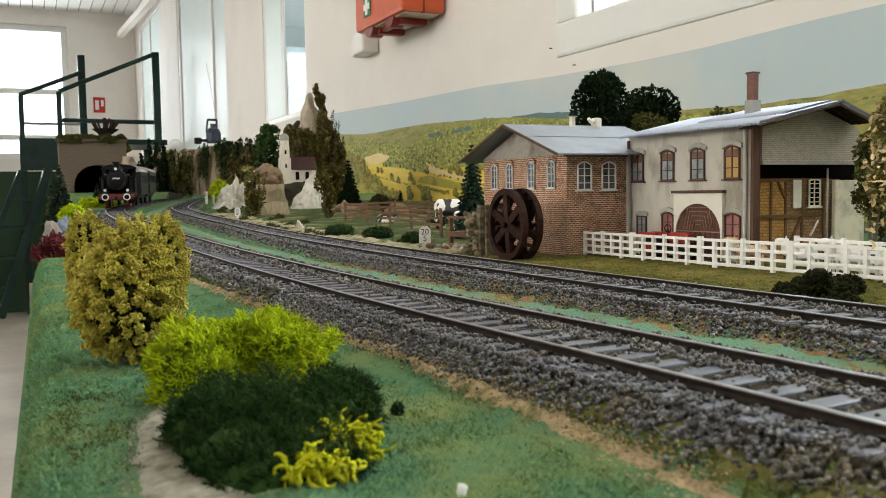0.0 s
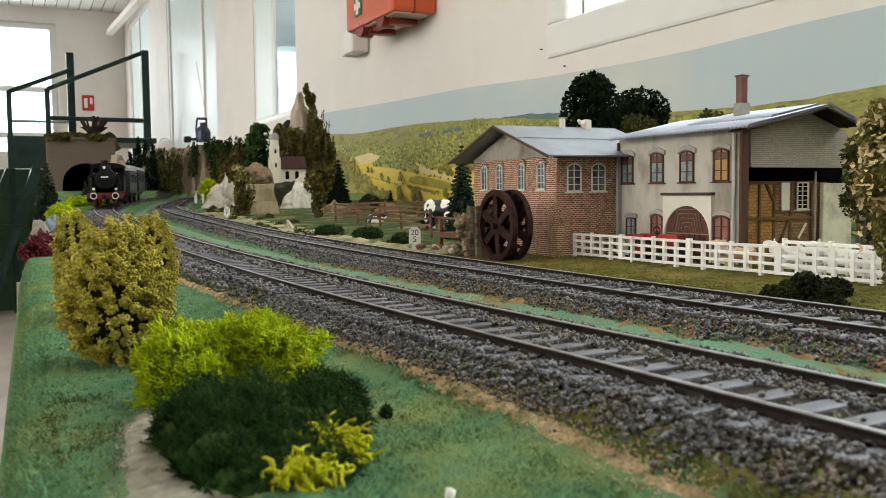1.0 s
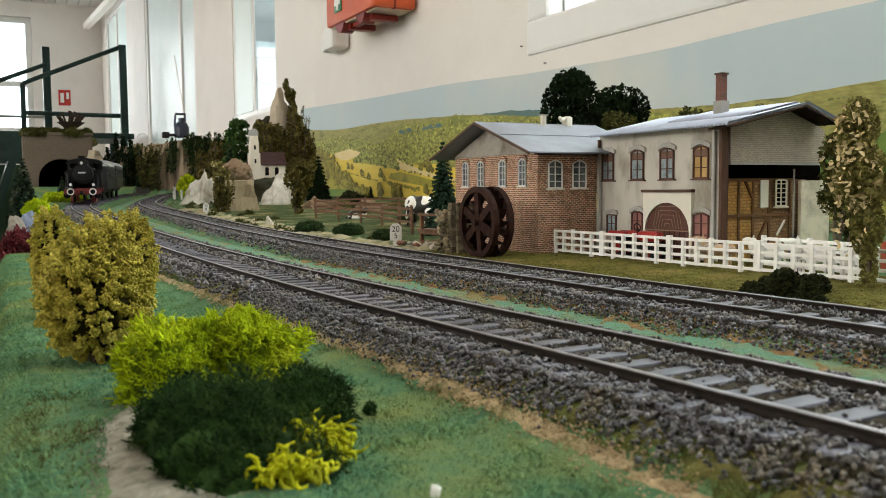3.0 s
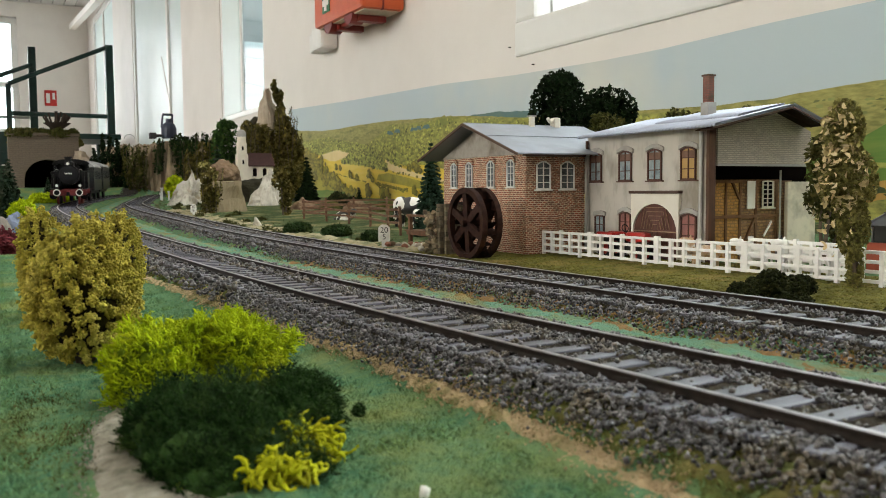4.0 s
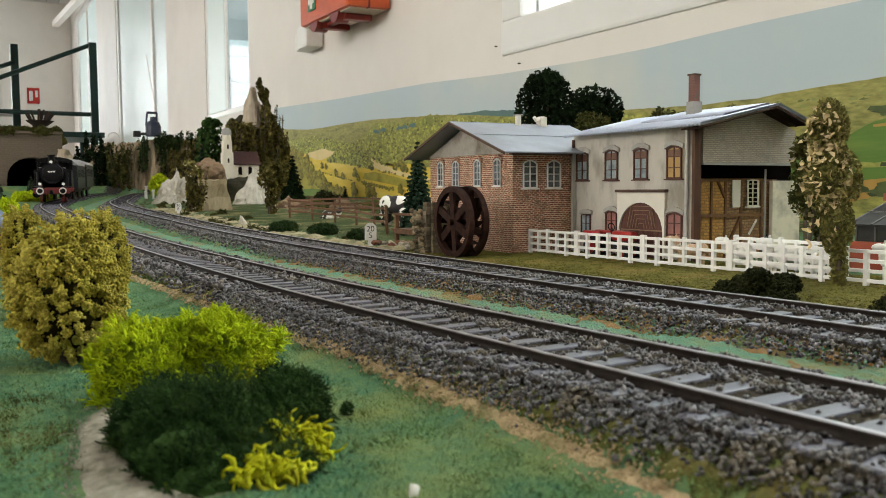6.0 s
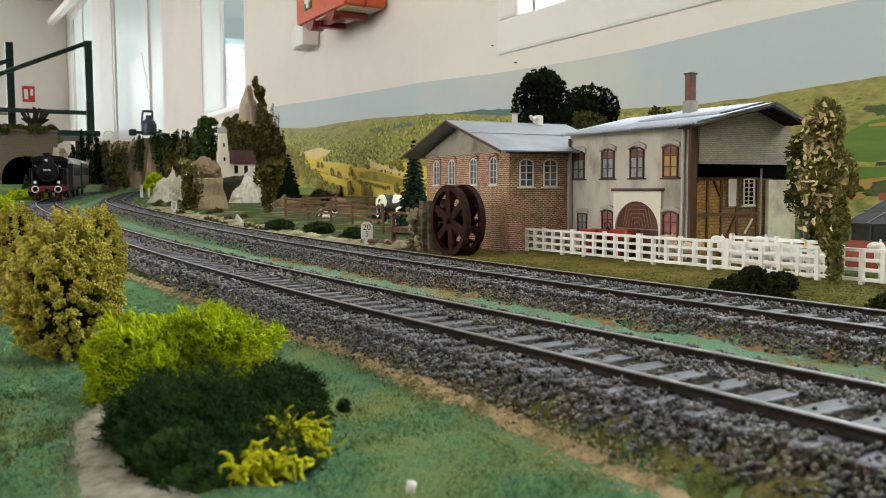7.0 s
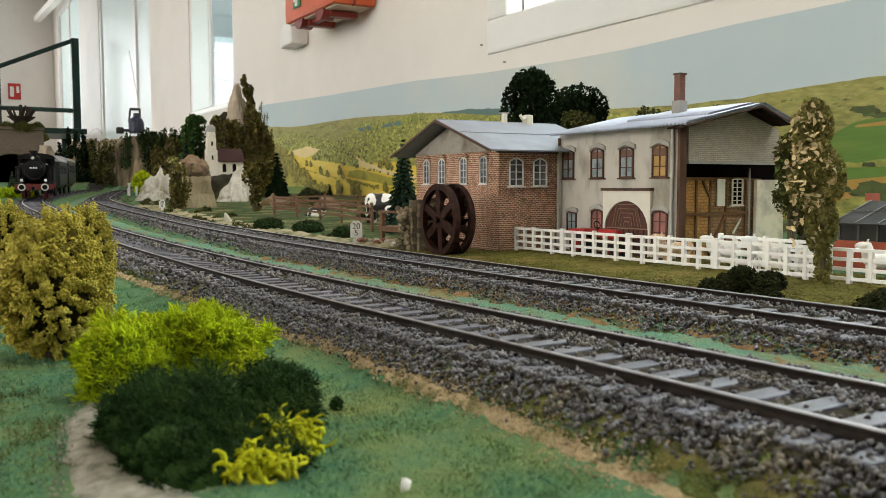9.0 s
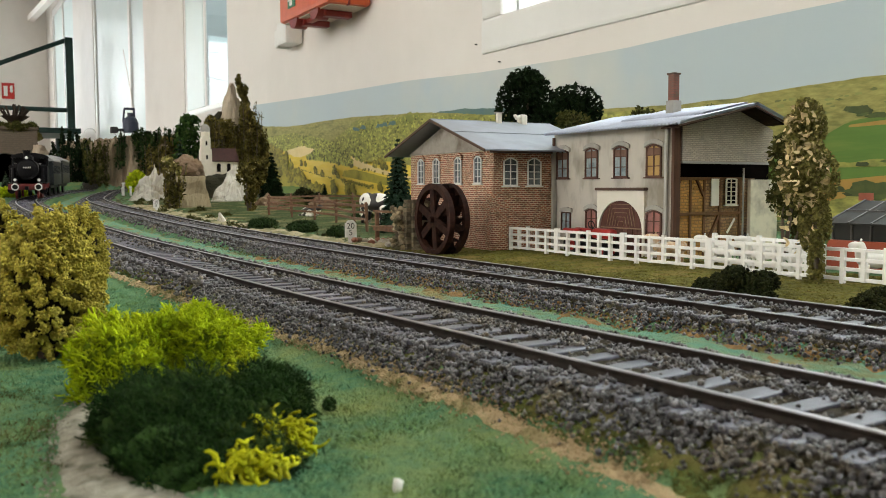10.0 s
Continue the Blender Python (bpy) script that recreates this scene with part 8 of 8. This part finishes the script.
# ---- the green steel stairs and railing across the room ----
PANEL_M = mat("mid_green_sheet_paint", (0.018, 0.060, 0.026), (0.022, 0.072, 0.032), 20, 0.5)
STEEL_M = mat("dark_green_steel_paint", (0.006, 0.032, 0.027), (0.008, 0.042, 0.034), 30, 0.45, c=(0.005, 0.022, 0.018), cscale=8)
stairs = thing("steel_stairs", (0.0, 6.5, RZ0), "dark green steel stairs with railings", "stairs")
part("platform", box(-0.03, 0.92, 6.50, 7.25, 0.395, 0.432, 0.004), STEEL_M, stairs)
part("fascia", box(-0.035, 0.205, 6.485, 6.498, 0.215, 0.432, 0.003), STEEL_M, stairs)
part("fascia_strip", box(-0.030, 0.200, 6.478, 6.484, 0.225, 0.300, 0.002), STEEL_M, stairs)
part("stringer", bar((-0.033, 6.46, 0.212), (-0.430, 6.40, RZ0), 0.05, 0.034, 0.003), STEEL_M, stairs)
part("stringer", bar((0.132, 6.46, 0.222), (-0.195, 6.40, RZ0 + 0.002), 0.05, 0.050, 0.003), STEEL_M, stairs)
for z, x0, x1 in ((0.037, -0.105, 0.075), (-0.157, -0.185, 0.012), (-0.354, -0.265, -0.050), (-0.561, -0.350, -0.120)):
    part("tread", box(x0, x1, 6.40, 6.60, z - 0.022, z, 0.003), STEEL_M, stairs)
part("side_panel", box(-0.45, 0.20, 6.70, 6.72, RZ0, 0.215, 0.003), PANEL_M, stairs, "mid green sheet panel")
for x, y, z0, z1, w in ((-0.014, 6.5, 0.43, 0.725, 0.032), (0.219, 6.5, 0.43, 0.750, 0.032), (0.385, 6.8, 0.43, 1.045, 0.050), (0.856, 6.5, 0.43, 1.045, 0.050)):
    part("post", bar((x, y, z0), (x, y, z1), w, w, 0.004), STEEL_M, stairs)
for a, b in (((-0.014, 6.5, 0.722), (0.400, 6.8, 0.930)), ((0.219, 6.5, 0.750), (0.856, 6.5, 1.035)), ((0.219, 6.5, 0.556), (0.870, 6.5, 0.553))):
    part("rail", rod(a, b, 0.015, seg=10), STEEL_M, stairs)
part("rail", rod((-0.014, 6.5, 0.530), (0.400, 6.82, 0.555), 0.009, seg=8), PIPE_M, stairs)
for x in (-0.014, 0.856):
    for y in (6.53, 7.20):
        part("leg", box(x - 0.02, x + 0.02, y - 0.02, y + 0.02, RZ0, 0.395), STEEL_M, stairs)

SIGNRED_M = mat("red_sign", (0.55, 0.03, 0.02), None, 20, 0.5)
part("bowl", rod((0.168, 2.15, 0.168), (0.168, 2.15, 0.180), 0.014, 0.030, 16), DTWIG_M, tw, "dark shallow bowl")
fs = thing("fire_sign", (0.655, 8.99, 0.90), "red square fire equipment sign on the end wall", "sign")
part("plate", box(0.605, 0.710, 8.985, 8.999, 0.84, 0.985, 0.002), SIGNRED_M, fs)
part("symbol", box(0.620, 0.652, 8.980, 8.984, 0.865, 0.955), WHITE_PL, fs)
part("symbol", box(0.672, 0.695, 8.980, 8.984, 0.900, 0.960), WHITE_PL, fs)
beam = part("trim", bar((0.86, 8.9, 1.57), (0.96, 6.9, 1.57), 0.055, 0.05), PLASTER)
tagged(beam, "white sloping beam under the ceiling", "beam", kind="structure")

# ---- the steam train on the curve ----
LOCO_M = mat("black_loco_paint", (0.005, 0.005, 0.0055), (0.008, 0.008, 0.009), 300, 0.5, spec=0.12)
LRED_M = mat("red_loco_frame", (0.13, 0.012, 0.010), (0.09, 0.009, 0.008), 200, 0.5)
LENS_M = mat("white_lamp_glass", (0.75, 0.75, 0.70), None, 100, 0.25)
loco = thing("steam_locomotive", (0, 0, 0), "black model tank locomotive with a red frame", "locomotive")


def lathe(a, b, r, seg=24):
    return rod(a, b, r, seg=seg)


part("frame", box(-0.0120, 0.0120, 0.0085, 0.1340, 0.0085, 0.0125, 0.0004), LRED_M, loco, "red locomotive frame")
part("buffer_beam", box(-0.0165, 0.0165, 0.0060, 0.0085, 0.0092, 0.0145, 0.0004), LRED_M, loco, "red buffer beam")
part("buffer_beam", box(-0.0165, 0.0165, 0.1342, 0.1365, 0.0092, 0.0145, 0.0004), LRED_M, loco)
for x in (-0.0101, 0.0101):
    bf = part("buffer", lathe((x, 0.0060, 0.0118), (x, 0.0012, 0.0118), 0.0016, 14), LOCO_M, loco)
    part("ring", lathe((x, 0.0012, 0.0118), (x, 0.0005, 0.0118), 0.0034, 22), LENS_M, bf, "white painted buffer ring")
    part("head", lathe((x, 0.0005, 0.0118), (x, 0.0, 0.0118), 0.0024, 20), LOCO_M, bf)
for x, y, z in ((-0.0105, 0.0100, 0.0185), (0.0105, 0.0100, 0.0185), (0.0, 0.0115, 0.0400)):
    lp = part("lamp", lathe((x, y, z), (x, y + 0.003, z), 0.0019, 16), LOCO_M, loco)
    part("lens", lathe((x, y - 0.0004, z), (x, y, z), 0.0014, 16), LENS_M, lp)
part("coupling", box(-0.0015, 0.0015, -0.0005, 0.0062, 0.0085, 0.0125, 0.0005), LOCO_M, loco)
part("smokebox", lathe((0, 0.0130, 0.0290), (0, 0.0340, 0.0290), 0.0102, 28), LOCO_M, loco, smooth=False)
bm = bmesh.new()
bmesh.ops.create_uvsphere(bm, u_segments=24, v_segments=10, radius=1, matrix=Matrix.LocRotScale((0, 0.0132, 0.0290), None, (0.0086, 0.0016, 0.0086)))
part("smokebox_door", bm, LOCO_M, loco, smooth=True)
for i in range(5):
    part("number_bar", box(-0.0030 + 0.0014 * i, -0.0021 + 0.0014 * i, 0.0110, 0.0117, 0.0297, 0.0311), LENS_M, loco)
part("boiler", lathe((0, 0.0342, 0.0290), (0, 0.0790, 0.0290), 0.0096, 28), LOCO_M, loco)
part("chimney", rod((0, 0.0230, 0.0380), (0, 0.0230, 0.0460), 0.0026, 0.0032, 18), LOCO_M, loco)
part("chimney_rim", rod((0, 0.0230, 0.0460), (0, 0.0230, 0.0472), 0.0037, 0.0037, 18), LOCO_M, loco)
for y, r, h in ((0.0430, 0.0044, 0.0425), (0.0580, 0.0048, 0.0430)):
    bm = rod((0, y, 0.036), (0, y, h - 0.002), r, seg=18)
    bmesh.ops.create_uvsphere(bm, u_segments=18, v_segments=8, radius=1, matrix=Matrix.LocRotScale((0, y, h - 0.002), None, (r, r, 0.0026)))
    part("dome", bm, LOCO_M, loco)
for s in (-1, 1):
    x0, x1 = sorted((s * 0.0095, s * 0.0172))
    part("side_tank", box(x0, x1, 0.0400, 0.0800, 0.0150, 0.0325, 0.0006), LOCO_M, loco)
    part("running_board", box(min(s * 0.009, s * 0.0172), max(s * 0.009, s * 0.0172), 0.0090, 0.0398, 0.0148, 0.0158), LOCO_M, loco)
    part("cylinder", lathe((s * 0.0140, 0.0150, 0.0085), (s * 0.0140, 0.0260, 0.0085), 0.0036, 16), LOCO_M, loco)
    part("handrail", rod((s * 0.0108, 0.014, 0.0345), (s * 0.0108, 0.078, 0.0345), 0.00035, seg=6), PIPE_M, loco)
    part("pump", rod((s * 0.0125, 0.0290, 0.0160), (s * 0.0125, 0.0290, 0.0300), 0.0022, seg=12), LOCO_M, loco)
    for y in (0.040, 0.0585, 0.077):
        w = part("driving_wheel", lathe((s * 0.0098, y, 0.0086), (s * 0.0120, y, 0.0086), 0.0086, 26), LRED_M, loco, "red driving wheel")
        part("tyre", lathe((s * 0.0094, y, 0.0086), (s * 0.0098, y, 0.0086), 0.0094, 26), RAIL_M, w)
    for y in (0.0150, 0.1180):
        part("carrying_wheel", lathe((s * 0.0085, y, 0.0049), (s * 0.0105, y, 0.0049), 0.0049, 20), LRED_M, loco)
    part("coupling_rod", box(min(s * 0.0122, s * 0.0130), max(s * 0.0122, s * 0.0130), 0.0380, 0.0790, 0.0062, 0.0076), PIPE_M, loco)
    x0, x1 = sorted((s * 0.0162, s * 0.0172))
    part("cab_side", wall_with_holes("x", x0, x1 - x0, 0.0802, 0.1060, 0.0150, 0.0420, [(0.0840, 0.0910, 0.0310, 0.0390), (0.0940, 0.1020, 0.0310, 0.0390)]), LOCO_M, loco)
part("cab_front", wall_with_holes("y", 0.0802, 0.001, -0.0160, 0.0160, 0.0150, 0.0430, [(-0.0140, -0.0085, 0.0345, 0.0405), (0.0085, 0.0140, 0.0345, 0.0405)]), LOCO_M, loco)
part("cab_back", box(-0.0160, 0.0160, 0.1050, 0.1060, 0.0150, 0.0420), LOCO_M, loco)
part("cab_roof", prism([(0.0182 * math.sin(a), 0.0420 + 0.0050 * math.cos(a) - 0.0008) for a in np.linspace(-1.5, 1.5, 13)] + [(0.0178, 0.0408), (-0.0178, 0.0408)], "y", 0.0785, 0.1075), LOCO_M, loco)
part("bunker", box(-0.0165, 0.0165, 0.1062, 0.1320, 0.0150, 0.0330, 0.0006), LOCO_M, loco)


def on_track(line, y, z=0.0):
    a = math.atan((line(y + 0.01)[0] - line(y - 0.01)[0]) / 0.02)
    return pose(float(line(y)[0]), y, float(RISE(y)[0]) + z, math.degrees(math.atan((RISE(y + 0.12)[0] - RISE(y)[0]) / 0.12)), 0, -math.degrees(a)) @ Matrix.Scale(1.07, 4)


loco.matrix_basis = on_track(NEAR, 0.985)

COACH_M = mat("dark_green_coach_paint", (0.008, 0.011, 0.012), (0.012, 0.016, 0.017), 120, 0.45)
CROOF_M = mat("pale_grey_coach_roof", (0.36, 0.36, 0.35), (0.28, 0.28, 0.28), 100, 0.5)
coach = thing("passenger_coach", (0, 0, 0), "dark green model coach with a pale grey roof", "coach", "coaches")
L = 0.128
part("underframe", box(-0.013, 0.013, 0.003, L - 0.003, 0.0085, 0.0120), LOCO_M, coach)
for s in (-1, 1):
    x0, x1 = sorted((s * 0.0160, s * 0.0168))
    holes = [(0.012 + 0.0155 * i, 0.022 + 0.0155 * i, 0.0250, 0.0340) for i in range(7)]
    part("side", wall_with_holes("x", x0, x1 - x0, 0.002, L - 0.002, 0.0120, 0.0385, holes), COACH_M, coach)
    for h in holes:
        part("window", box(min(s * 0.0155, s * 0.0159), max(s * 0.0155, s * 0.0159), h[0] - 0.001, h[1] + 0.001, h[2] - 0.001, h[3] + 0.001), PANE_M, coach)
for y0 in (0.002, L - 0.003):
    part("end_wall", box(-0.0159, 0.0159, y0, y0 + 0.001, 0.0120, 0.0385), COACH_M, coach)
part("roof", prism([(0.0172 * math.sin(a), 0.0385 + 0.0062 * math.cos(a)) for a in np.linspace(-1.57, 1.57, 15)], "y", 0.0, L), CROOF_M, coach)
for y in (0.018, 0.030, L - 0.030, L - 0.018):
    for s in (-1, 1):
        part("wheel", lathe((s * 0.0085, y, 0.0058), (s * 0.0108, y, 0.0058), 0.0058, 18), LOCO_M, coach)
for y0 in (0.0, L):
    for x in (-0.0101, 0.0101):
        part("buffer", lathe((x, y0, 0.0118), (x, y0 + (0.004 if y0 else -0.004), 0.0118), 0.0022, 14), LOCO_M, coach)
coach.matrix_basis = on_track(NEAR, 1.132)
copy_thing(coach, on_track(NEAR, 1.267))
